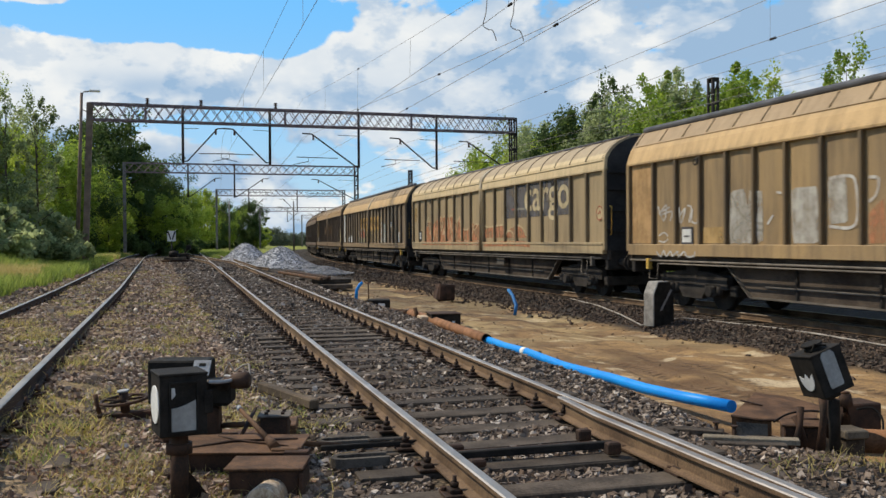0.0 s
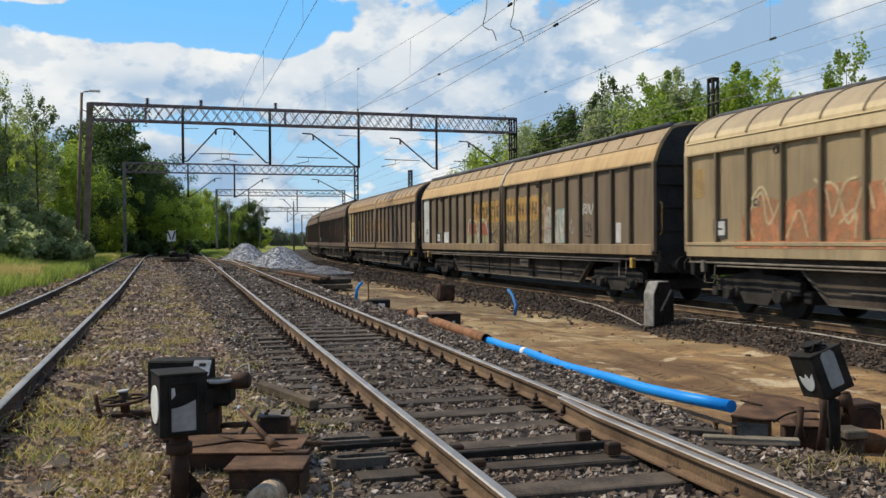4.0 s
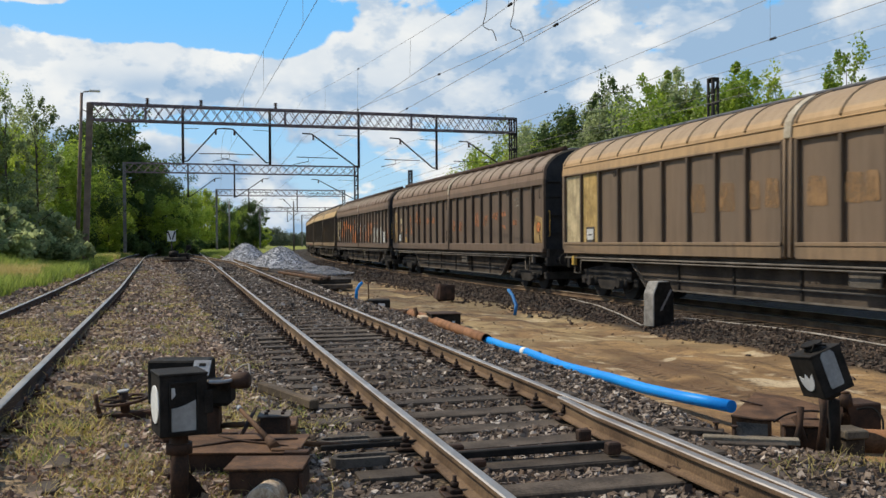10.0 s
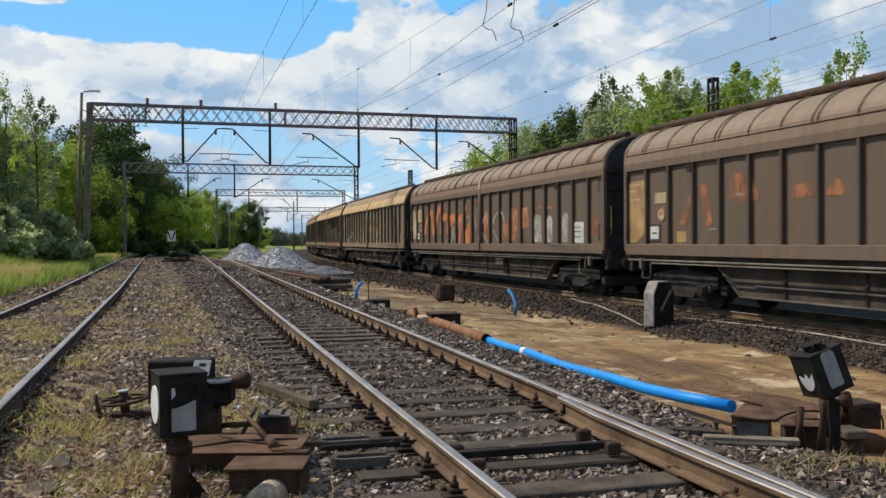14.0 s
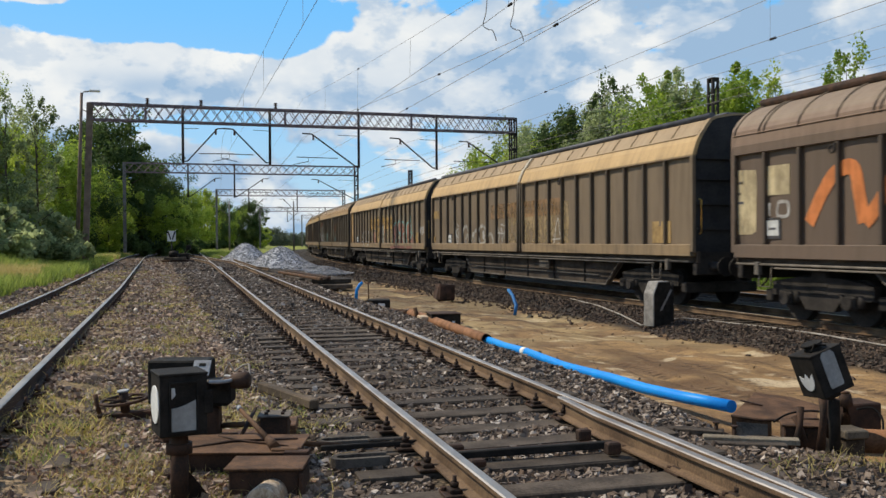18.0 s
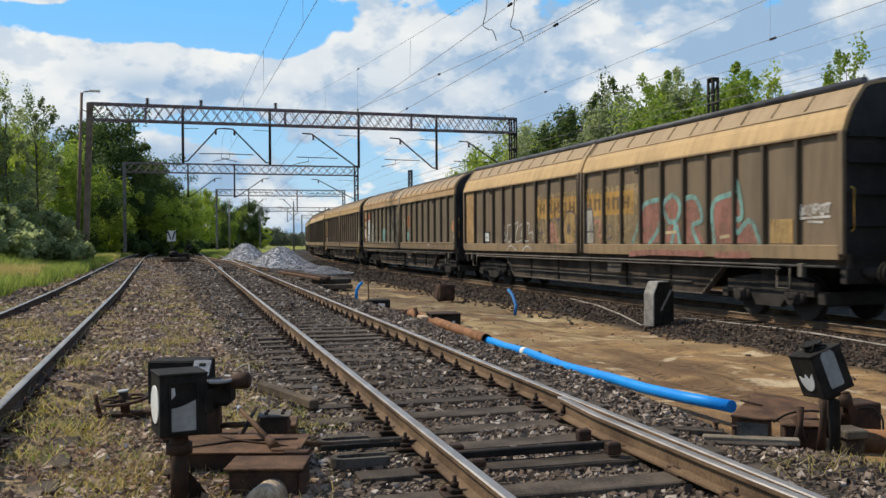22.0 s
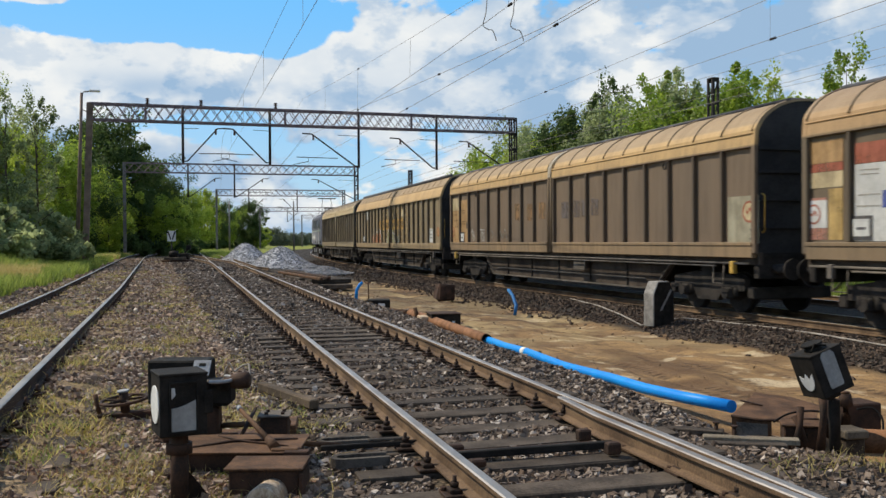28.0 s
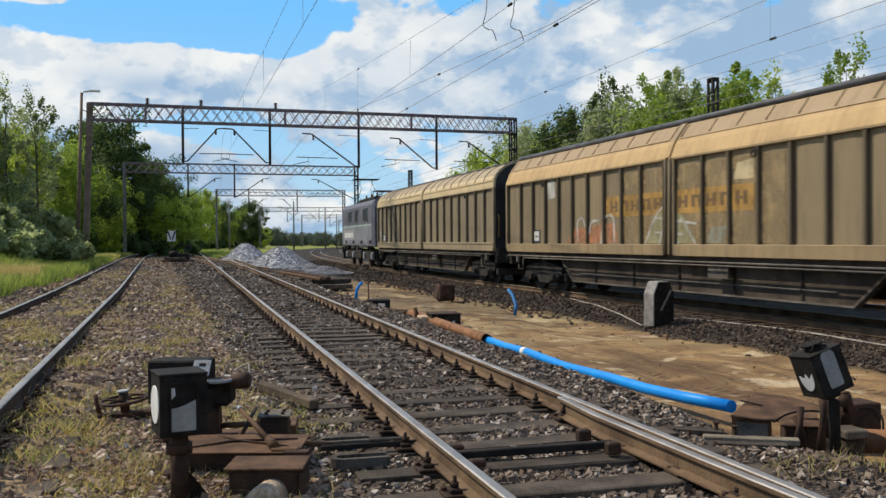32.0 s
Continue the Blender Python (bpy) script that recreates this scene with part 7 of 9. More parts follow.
def left_lantern():
    p = Vector((-1.53, 5.25, 0))
    turn = Matrix.Translation((p.x, p.y, 0.287)) @ Matrix.Rotation(radians(28), 4, "Z")
    ln, body, a = pointed_lantern("point_lantern", turn, 0, "black square point lantern with white glass signs on a post")
    # disc on the face that looks left, quarter shape on the face that looks forward
    # the disc takes a brighter white for the light on its side
    part("white_disc", cyl(bm_new(), (-a - 0.006, -0.0, 0.172), (-a + 0.004, -0.0, 0.172), 0.108, seg=32), WHITE_PAINT, body, "round white glass")
    bm = bm_new()
    pts = [(-0.07, 0.031), (0.067, 0.031), (0.067, 0.204)] + [(0.067 - 0.137 * t, 0.204 - 0.042 * math.sin(t * 1.571)) for t in (0.2, 0.4, 0.6, 0.8, 1.0)]
    rim = bm_new()
    for x0, x1, z0, z1 in ((-0.082, -0.073, 0.02, 0.31), (0.070, 0.080, 0.02, 0.31), (-0.073, 0.070, 0.02, 0.029), (-0.073, 0.070, 0.30, 0.31)):
        box(rim, x0, x1, -a - 0.014, -a + 0.002, z0, z1)
    part("sign_frame", rim, BLACK, body)
    plate(bm, pts, "y", -a - 0.005, -a + 0.004)
    part("white_sign", bm, SHADED_GLASS, body, "curved white glass sign toned down for shade")
    part("arrow_tip", plate(bm_new(), [(-0.069, 0.214), (-0.046, 0.238), (-0.052, 0.277), (-0.069, 0.277)], "y", -a - 0.005, -a + 0.004), WHITE_GLASS, body)
    part("latch", box(bm_new(), a - 0.02, a + 0.03, -a - 0.012, -a, 0.12, 0.25, 0.004), BLACK, body)
    part("post", cyl(bm_new(), (0.0, 0, -0.46), (0.0, 0, 0.0), 0.052, seg=14), RUST_DARK, ln)
    part("collar", cyl(bm_new(), (0.0, 0, -0.12), (0.0, 0, -0.06), 0.075, seg=14), RUST_DARK, ln)
    bm = bm_new()
    for t in (0.6, 2.4, 4.4):
        plate(bm, [(0, -0.46), (0.22, -0.46), (0.0, -0.16)], "y", -0.012, 0.012)
    part("foot_web", bm, RUST_DARK, ln)
    part("foot", box(bm_new(), -0.2, 0.24, -0.16, 0.16, -0.48, -0.44, 0.01), RUST_DARK, ln)


left_lantern()


def right_lantern():
    p = Vector((2.93, 6.9, 0))
    m = Matrix.Translation((p.x - 0.01, p.y, 0.222)) @ Matrix.Rotation(radians(-20), 4, "Y") @ Matrix.Rotation(radians(14), 4, "Z")
    ln, body, a = pointed_lantern("point_lantern", m, 1, "leaning black point lantern with white glass signs beside rusty plates", 0.136, 0.325)
    bm = bm_new()
    pts = [(-0.085, 0.20)] + [(-0.085 * math.cos(math.pi * i / 10), 0.17 - 0.115 * math.sin(math.pi * i / 10)) for i in range(11)] + [(0.03, 0.15), (0.0, 0.19), (-0.03, 0.15)]
    plate(bm, pts, "x", -a - 0.005, -a + 0.004)
    part("white_crescent", bm, WHITE_GLASS, body, "half-round white glass sign")
    bm = bm_new()
    plate(bm, [(-0.05, 0.05), (0.05, 0.05), (0.06, 0.07), (0.06, 0.30), (0.035, 0.33), (-0.035, 0.33), (-0.06, 0.30), (-0.06, 0.07)], "y", -a - 0.005, -a + 0.004)
    part("white_sign", bm, SHADED_GLASS, body, "oblong white glass sign toned down for shade")
    part("bracket", box(bm_new(), -0.06, 0.06, -0.06, 0.06, -0.05, 0.0, 0.01), BLACK, ln)
    up = m.inverted() @ Vector((p.x + 0.04, p.y, -0.30))
    part("post", tube(bm_new(), [(0, 0, -0.02), m.inverted() @ Vector((p.x + 0.03, p.y, 0.15)), up], 0.042, 12), BLACK, ln)


right_lantern()


def wbox(name, label, category, x0, x1, y0, y1, z0, z1, material, bevel=0.01, turn=0.0, extra=None, tilt=(0, 0)):
    """A small box-like thing given in plain x and y."""
    c = Vector(((x0 + x1) / 2, (y0 + y1) / 2, z0))
    ob = thing(name, Matrix.Translation(c) @ Matrix.Rotation(radians(turn), 4, "Z") @ pose(0, 0, 0, *tilt), label, category)
    hx, hy = (x1 - x0) / 2, (y1 - y0) / 2
    body = part("body", box(bm_new(), -hx, hx, -hy, hy, 0, z1 - z0, bevel), material, ob)
    if extra:
        extra(ob, body, hx, hy, z1 - z0)
    return ob


def lid(ob, body, hx, hy, h):
    part("lid", box(bm_new(), -hx - 0.025, hx + 0.025, -hy - 0.025, hy + 0.025, h, h + 0.016, 0.004), RUST, ob)


def cover_extra(ob, body, hx, hy, h):
    bm = bm_new()
    box(bm, -hx - 0.02, hx + 0.04, -hy - 0.03, hy + 0.02, h, h + 0.012, 0.003)
    part("cover_plate", bm, RUST, ob)
    part("stiffener", tube(bm_new(), [(-hx + 0.06, -hy + 0.08, h + 0.014), (-0.05, 0.02, h + 0.022), (hx - 0.02, 0.10, h + 0.014)], 0.01, 5), RUST_DARK, ob)
    part("stiffener", tube(bm_new(), [(-hx + 0.2, hy - 0.03, h + 0.014), (0.0, 0.03, h + 0.022), (hx - 0.05, -0.12, h + 0.014)], 0.008, 5), RUST_DARK, ob)
    part("hinge", box(bm_new(), hx - 0.05, hx + 0.11, -hy - 0.05, -hy + 0.03, h - 0.06, h + 0.02, 0.006), RUST_DARK, ob)


def front_extra(ob, body, hx, hy, h):
    lid(ob, body, hx, hy, h)
    part("side_flange", box(bm_new(), hx, hx + 0.02, -hy - 0.02, hy, 0, h * 0.9), RUST_DARK, ob)


def left_point_gear():
    wbox("cover_box", "low rusty iron cover box over point rods", "cover box", -1.77, -0.98, 5.86, 6.36, -0.12, 0.02, RUST_DARK, 0.01, 0, cover_extra)
    wbox("cover_box", "rusty iron box with a folded lid in front of the lever", "cover box", -1.28, -0.86, 5.38, 5.66, -0.16, 0.03, RUST_DARK, 0.01, 0, front_extra)
    wbox("small_box", "small dark iron box with a grey drilled top plate", "junction box", -1.345, -1.15, 6.62, 6.82, -0.13, 0.105, RUST_DARK, 0.008, 4, lambda o, b, hx, hy, h: [part("top_plate", box(bm_new(), -hx - 0.02, hx + 0.02, -hy - 0.02, hy + 0.02, h, h + 0.012, 0.003), UNDER_LIGHT, o)] + [part("bolt", cyl(bm_new(), (x, y, h + 0.01), (x, y, h + 0.03), 0.014, seg=6), RUST_DARK, o) for x in (-0.06, 0.06) for y in (-0.05, 0.05)])
    # lever stand with counterweight behind the lantern
    st = thing("point_lever", Matrix.Translation((0, 0, -0.12)), "black hand lever stand with a heavy counterweight for the points", "point lever", "point levers")
    part("casing", box(bm_new(), -2.20, -1.755, 6.75, 7.0, 0.30, 0.622, 0.012), BLACK, st)
    part("pedestal", box(bm_new(), -2.12, -1.84, 6.80, 6.96, 0.0, 0.30, 0.02), RUST_DARK, st)
    part("plinth", box(bm_new(), -1.80, -1.60, 6.80, 7.02, 0.27, 0.45, 0.03), BLACK, st)
    part("pedestal", box(bm_new(), -1.80, -1.70, 6.84, 6.98, 0.0, 0.27, 0.02), RUST_DARK, st)
    part("base_plate", box(bm_new(), -1.86, -1.38, 6.66, 7.10, 0.0, 0.045, 0.01), RUST, st)
    part("neck", cyl(bm_new(), (-1.66, 6.86, 0.40), (-1.65, 6.8, 0.46), 0.06, 0.045, seg=14), BLACK, st)
    plate_ = part("top_plate", box(bm_new(), -0.065, 0.065, -0.06, 0.06, 0.0, 0.012, 0.004), GREY_PLATE, st, "grey perforated plate", m=Matrix.Translation((-1.76, 6.62, 0.585)) @ pose(0, 0, 0, 58, 0, -6))
    # no cut-outs: thin black pieces stand in for the dark of the slots
    for y in (-0.028, 0.022):
        part("slot", box(bm_new(), -0.02, 0.03, y - 0.012, y + 0.012, 0.010, 0.0135), BLACK, plate_)
    part("turning_plate", cyl(bm_new(), (-1.635, 6.72, 0.455), (-1.635, 6.72, 0.485), 0.085, 0.08, seg=20), BLACK, st)
    ring = [(-1.66 + 0.11 * math.cos(t), 6.72 + 0.14 * math.sin(t), 0.49) for t in (-1.9 + 3.4 * i / 18 for i in range(19))]
    part("turning_ring", tube(bm_new(), ring, 0.014, 6), GREY_PLATE, st)
    part("ring_plate", cyl(bm_new(), (-1.665, 6.72, 0.478), (-1.665, 6.72, 0.488), 0.10, seg=20), UNDER_LIGHT, st)
    part("lever_arm", tube(bm_new(), [(-1.62, 6.72, 0.48), (-1.5, 6.7, 0.49), (-1.46, 6.7, 0.48)], 0.022, 8), RUST_DARK, st)
    part("counterweight", tube(bm_new(), [(-1.57, 6.72, 0.47), (-1.56, 6.72, 0.472), (-1.50, 6.7, 0.48), (-1.44, 6.68, 0.49), (-1.425, 6.68, 0.49)], [0.035, 0.052, 0.062, 0.060, 0.035], 16), RUST_DARK, st, "dark iron counterweight")
    wire = thing("loose_wire", Matrix.Identity(4), "bent grey wire loops in the ballast", "wire")
    part("loop", tube(bm_new(), [(-2.35, 9.6, -0.12), (-2.28, 9.55, 0.06), (-2.24, 9.5, 0.12), (-2.2, 9.55, 0.02), (-2.12, 9.6, 0.08), (-2.05, 9.55, 0.1), (-2.02, 9.5, 0.0), (-2.2, 9.3, -0.1)], 0.012, 6), CABLE, wire)
    # loose lever rod with its socket
    rd = thing("lever_rod", Matrix.Translation((-1.10, 5.95, 0.05)), "slanted wooden lever rod in a rusty socket", "lever rod")
    part("rod", tube(bm_new(), [(-0.36, 0.55, 0.14), (-0.05, 0.04, 0.02)], [0.014, 0.020], 8), RUST, rd)
    part("tip", cyl(bm_new(), (-0.375, 0.575, 0.146), (-0.35, 0.535, 0.136), 0.020, seg=10), GREY_PLATE, rd)
    bm = bm_new()
    cyl(bm, (-0.06, 0.05, 0.03), (0.0, -0.05, 0.0), 0.028, 0.034, seg=10)
    box(bm, -0.02, 0.16, -0.10, -0.02, -0.03, 0.0, 0.008)
    part("socket", bm, RUST, rd)
    # sawn log
    lg = thing("wooden_log", Matrix.Translation((-1.03, 5.10, -0.175)), "short round debarked log with a pale sawn end", "log")
    part("trunk", cyl(bm_new(), (0, 0.02, 0.09), (0.02, 0.42, 0.06), 0.090, 0.085, seg=18), WOOD_END, lg)
    part("cut_end", cyl(bm_new(), (0, 0.0, 0.09), (0, 0.022, 0.09), 0.086, 0.091, seg=18), WOOD_END, lg)
    # grey beam
    bmx = thing("wooden_beam", Matrix.Translation((-1.48, 8.55, -0.10)) @ Matrix.Rotation(radians(-57), 4, "Z"), "weathered brown wooden beam lying on the ballast", "beam")
    part("body", box(bm_new(), -0.62, 0.62, -0.045, 0.045, 0, 0.085, 0.012), WOOD_BEAM, bmx)
    # rusty plate and rods between the gear
    wbox("iron_plate", "rusty iron plate lying between the point rods", "iron plate", -1.45, -1.16, 7.0, 7.35, -0.10, -0.03, RUST, 0.008, 6)
    for (a, b, r, mt) in (((-1.72, 6.95, -0.02), (-1.16, 6.85, 0.02), 0.022, RUST), ((-1.9, 6.45, -0.03), (-1.5, 6.6, -0.03), 0.03, RUST_DARK), ((-1.45, 6.5, 0.0), (-1.43, 6.9, 0.12), 0.014, RUST_DARK), ((-2.0, 6.4, 0.02), (-0.72, 6.38, -0.05), 0.02, RUST)):
        r_ = part("point_rod", tube(bm_new(), [a, b], r, 8), mt)
        tagged(r_, "rusty round iron rod of the point gear", "rod", "point rods")
    bt = wbox("iron_bracket", "dark iron bracket at the foot of the cover box", "bracket", -1.78, -1.62, 5.70, 5.84, -0.13, -0.06, RUST_DARK, 0.01, 10)
    # guide pulley lying flat
    pl = thing("guide_wheel", Matrix.Translation((-2.70, 7.72, -0.08)) @ pose(0, 0, 0, 4, -5, 0), "rusty horizontal wire guide wheel on a stand", "guide wheel")
    bm = bm_new()
    ring = [(0.19 * math.cos(t), 0.19 * math.sin(t), 0.13) for t in (2 * math.pi * i / 24 for i in range(25))]
    tube(bm, ring, 0.014, 6, caps=False)
    part("rim", bm, RUST_DARK, pl)
    for i in range(5):
        t = 2 * math.pi * i / 5 + 0.3
        part("spoke", cyl(bm_new(), (0, 0, 0.13), (0.18 * math.cos(t), 0.18 * math.sin(t), 0.13), 0.012, seg=5), RUST_DARK, pl)
    part("hub", cyl(bm_new(), (0, 0, 0.0), (0, 0, 0.2), 0.04, seg=10), RUST_DARK, pl)
    part("hub_cap", cyl(bm_new(), (0, 0, 0.2), (0, 0, 0.215), 0.05, seg=10), GREY_PLATE, pl)
    part("stand", box(bm_new(), -0.3, 0.34, -0.04, 0.04, -0.06, 0.03, 0.01), RUST_DARK, pl)
    part("stay", tube(bm_new(), [(-0.22, 0, 0.0), (-0.24, 0, 0.2)], 0.02, 6), RUST, pl)


left_point_gear()


def point_rodding():
    """Bars across the near track that move the blades."""
    g = thing("switch_rods", Matrix.Identity(4), "dark iron switch rods across the near track", "switch rods", kind="structure")
    def across(s, n0, n1, z, w, h, mt, name="stretcher_bar"):
        a, b = P(n0, s), P(n1, s)
        m = Matrix.Translation((a + b) / 2 + Vector((0, 0, z))) @ Matrix.Rotation(PHI - radians(1.7), 4, "Z")
        ln = (b - a).length / 2
        return part(name, box(bm_new(), -ln, ln, -w / 2, w / 2, 0, h, 0.006), mt, g, m=m)
    across(5.78, 1.85, 3.06, -0.085, 0.05, 0.05, BLACK)
    across(5.95, 1.85, 3.0, -0.09, 0.03, 0.02, RUST_DARK)
    across(6.28, 1.08, 1.80, -0.075, 0.035, 0.035, BLACK)
    across(6.30, 1.42, 1.72, -0.038, 0.04, 0.02, IRON_DUST)
    for s in (5.95, 6.50):
        a = P(1.17, s, -0.105)
        bm = bm_new()
        pts = []
        for i in range(9):
            t = math.pi / 2 + math.pi * i / 8
            pts.append((0.085 * math.cos(t), 0.085 * math.sin(t)))
        out = [(0.30, 0.085)] + pts + [(0.30, -0.085)]
        inn = [(0.30, -0.045)] + [(x * 0.53, y * 0.53) for x, y in pts[::-1]] + [(0.30, 0.045)]
        plate(bm, out + inn, "z", 0.0, 0.06)
        part("hairpin_bar", bm, IRON_DUST, g, m=Matrix.Translation(a) @ Matrix.Rotation(PHI - radians(3), 4, "Z"))
    # chairs that hold the blade
    for s in (6.05, 5.6):
        a = P(2.98, s, -0.09)
        part("blade_bracket", box(bm_new(), -0.055, 0.045, -0.04, 0.04, 0, 0.085, 0.012), RUST_DARK, g, m=Matrix.Translation(a) @ Matrix.Rotation(PHI, 4, "Z"))
        a = P(1.98, s - 0.02, -0.09)
        part("blade_bracket", box(bm_new(), -0.055, 0.055, -0.04, 0.04, 0, 0.05, 0.012), RUST_DARK, g, m=Matrix.Translation(a) @ Matrix.Rotation(PHI, 4, "Z"))


point_rodding()
rail(near_track, [(3.235, 7.0), (3.16, 6.2), (3.13, 4.7), (3.10, 1.0)], NEAR_TOP - 0.003, "switch_blade")


def ragged(ob, body, hx, hy, h):
    """Breaks a block's even edges."""
    for v in body.data.vertices:
        v.co += Vector((noise.noise(v.co * 7.0), noise.noise(v.co * 7.0 + Vector((3, 1, 0))), 0.6 * noise.noise(v.co * 7.0 + Vector((0, 5, 2))))) * 0.11


def middle_strip():
    """Pipes, boxes and posts on the sand strip."""
    pp = thing("water_pipe", Matrix.Identity(4), "bright blue plastic pipe lying on the ballast edge", "pipe")
    keys = [(0.62, 15.9, -0.30), (0.98, 14.4, -0.30), (1.22, 13.55, -0.28), (1.6, 12.1, -0.30), (2.0, 10.8, -0.27), (2.25, 10.2, -0.29), (2.52, 9.55, -0.28), (2.80, 8.85, -0.25)]
    part("pipe", tube(bm_new(), [Vector(p) for p in keys], 0.062, 16), BLUE_PIPE, pp)
    part("sticker", tube(bm_new(), [(1.19, 13.62, -0.28), (1.235, 13.5, -0.279)], 0.0645, 12), WHITE_PAINT, pp, "white sticker")
    casing = thing("casing_pipe", Matrix.Identity(4), "rusty orange steel casing pipe with an open end", "pipe")
    bm = bm_new()
    a, b = Vector((-0.75, 20.9, -0.28)), Vector((0.72, 15.3, -0.28))
    tube(bm, [a, a.lerp(b, 0.5), b], 0.092, 16, caps=False)
    tube(bm, [b, a.lerp(b, 0.9)], 0.078, 16, caps=False)
    part("pipe", bm, RUST_ORANGE, casing)
    # black disc set in the pipe in place of the shade inside
    part("dark_bore", cyl(bm_new(), a.lerp(b, 0.93), a.lerp(b, 0.935), 0.079, seg=16), BLACK, casing)
    casing2 = thing("casing_pipe", Matrix.Identity(4), "thin rusty pipe half sunk in ballast", "pipe")
    part("pipe", tube(bm_new(), [(-2.3, 23.6, -0.30), (-1.4, 22.2, -0.30), (-0.85, 21.2, -0.30)], 0.06, 10), RUST, casing2)
    wbox("iron_box", "dark open iron box beside a rusty pipe", "manhole box", -0.30, 0.30, 18.7, 19.3, -0.48, -0.14, BLACK, 0.01, 12, lambda o, b, hx, hy, h: [part("rim", box(bm_new(), -hx - 0.03, hx + 0.03, -hy - 0.03, hy + 0.03, h, h + 0.02, 0.004), RUST_DARK, o), part("handle", box(bm_new(), 0.12, 0.17, -hy - 0.03, -hy, h * 0.45, h * 0.6), WHITE_PAINT, o)])
    wbox("wood_block", "pale sawn wood block by the iron box", "wood block", -0.52, -0.34, 18.9, 19.4, -0.45, -0.20, WOOD_END, 0.01, 10)
    wbox("iron_box", "long dark iron box with a white patch", "manhole box", -2.05, -1.45, 24.3, 24.9, -0.47, -0.20, BLACK, 0.01, 6, lambda o, b, hx, hy, h: [part("label_plate", box(bm_new(), -0.02, 0.16, -hy - 0.006, -hy, 0.08, 0.18), WHITE_PAINT, o)])
    wbox("concrete_block", "broken dark brown block half sunk in the ballast slope", "concrete block", -0.22, 0.36, 27.0, 27.5, -0.40, 0.08, RUST_DARK, 0.05, 14, ragged)
    for n, label, pts in ((0, "thin rusty iron stake in the sand", [(-2.15, 26.3, -0.45), (-2.17, 26.3, 0.20)]), (1, "short rusty iron stake beside the pipe", [(-0.55, 19.9, -0.42), (-0.62, 19.9, -0.08)])):
        st = thing("stake", Matrix.Identity(4), label, "stake")
        part("rod", tube(bm_new(), pts, 0.022 if n == 0 else 0.05, 6), RUST, st)
        if n == 0:
            part("crossbar", tube(bm_new(), [(-2.25, 26.3, 0.16), (-2.09, 26.3, 0.17)], 0.02, 6), RUST_ORANGE, st)
    for label, pts in (("bent blue hose end rising from the sand", [(-2.72, 28.4, -0.45), (-2.70, 28.4, -0.15), (-2.60, 28.4, 0.02), (-2.52, 28.4, 0.10)]), ("bent blue hose running down the ballast slope", [(1.72, 21.9, -0.42), (1.76, 22.0, -0.2), (1.70, 22.3, 0.02), (1.62, 22.6, 0.14)])):
        hs = thing("blue_hose", Matrix.Identity(4), label, "hose", "blue hoses")
        part("hose", tube(bm_new(), pts, 0.05 if "end" in label else 0.042, 10), BLUE_PIPE if "end" in label else BLUE_DULL, hs)
    # kilometre stone with cut corners
    ks = thing("marker_stone", Matrix.Translation((4.33, 18.3, -0.36)) @ Matrix.Rotation(radians(34), 4, "Z"), "grey concrete marker stone with shade-dark face and white strokes", "marker stone")
    bm = bm_new()
    plate(bm, [(-0.29, 0.0), (0.29, 0.0), (0.29, 0.66), (0.16, 0.90), (-0.16, 0.90), (-0.29, 0.66)], "y", -0.14, 0.14)
    bmesh.ops.bevel(bm, geom=bm.edges[:], offset=0.015, segments=1, affect="EDGES")
    part("body", bm, CONCRETE, ks)
    # black plate over the front face, in place of the shade on it
    face = [(x * 0.99, 0.005 + z * 0.99) for x, z in ((-0.28, 0.0), (0.28, 0.0), (0.28, 0.655), (0.155, 0.885), (-0.155, 0.885), (-0.28, 0.655))]
    part("painted_face", plate(bm_new(), face, "y", -0.144, -0.135), BLACK, ks, "front face with its shade put in as black")
    for x, z in ((-0.02, 0.42), (0.13, 0.62)):
        part("painted_stroke", plate(bm_new(), [(x - 0.10, z - 0.10), (x - 0.05, z - 0.11), (x + 0.10, z + 0.10), (x + 0.05, z + 0.12)], "y", -0.150, -0.14), CONCRETE, ks)
    # cable along the ballast shoulder
    cb = thing("ground_cable", Matrix.Identity(4), "loose grey cable along the foot of the ballast", "cable")
    keys = [(12.45, 26.2), (11.9, 24.2), (11.3, 22.0), (10.8, 19.8), (10.4, 18.2), (10.9, 18.2), (11.5, 18.2), (12.1, 17.6), (12.15, 16.0), (11.8, 14.2), (11.8, 12.5), (11.8, 9.0), (11.7, 5.0)]
    pts = [P(n, s, ground_z(n, s) + 0.045) for n, s in keys]
    part("cable", tube(bm_new(), pts, 0.02, 6), CABLE, cb)


before = set(scene.objects)
middle_strip()
# what stands on the train's lower bed
for ob in set(scene.objects) - before:
    k_ = {"marker_stone": 1.11, "concrete_block": 1.10}.get(ob.name.split(".")[0])
    if ob.get("label", "").startswith("bent blue hose running"):
        k_ = 1.08
    if k_ and ob.parent is None:
        ob.matrix_basis = Matrix.Translation(EYE) @ Matrix.Scale(k_, 4) @ Matrix.Translation(-Vector(EYE)) @ ob.matrix_basis


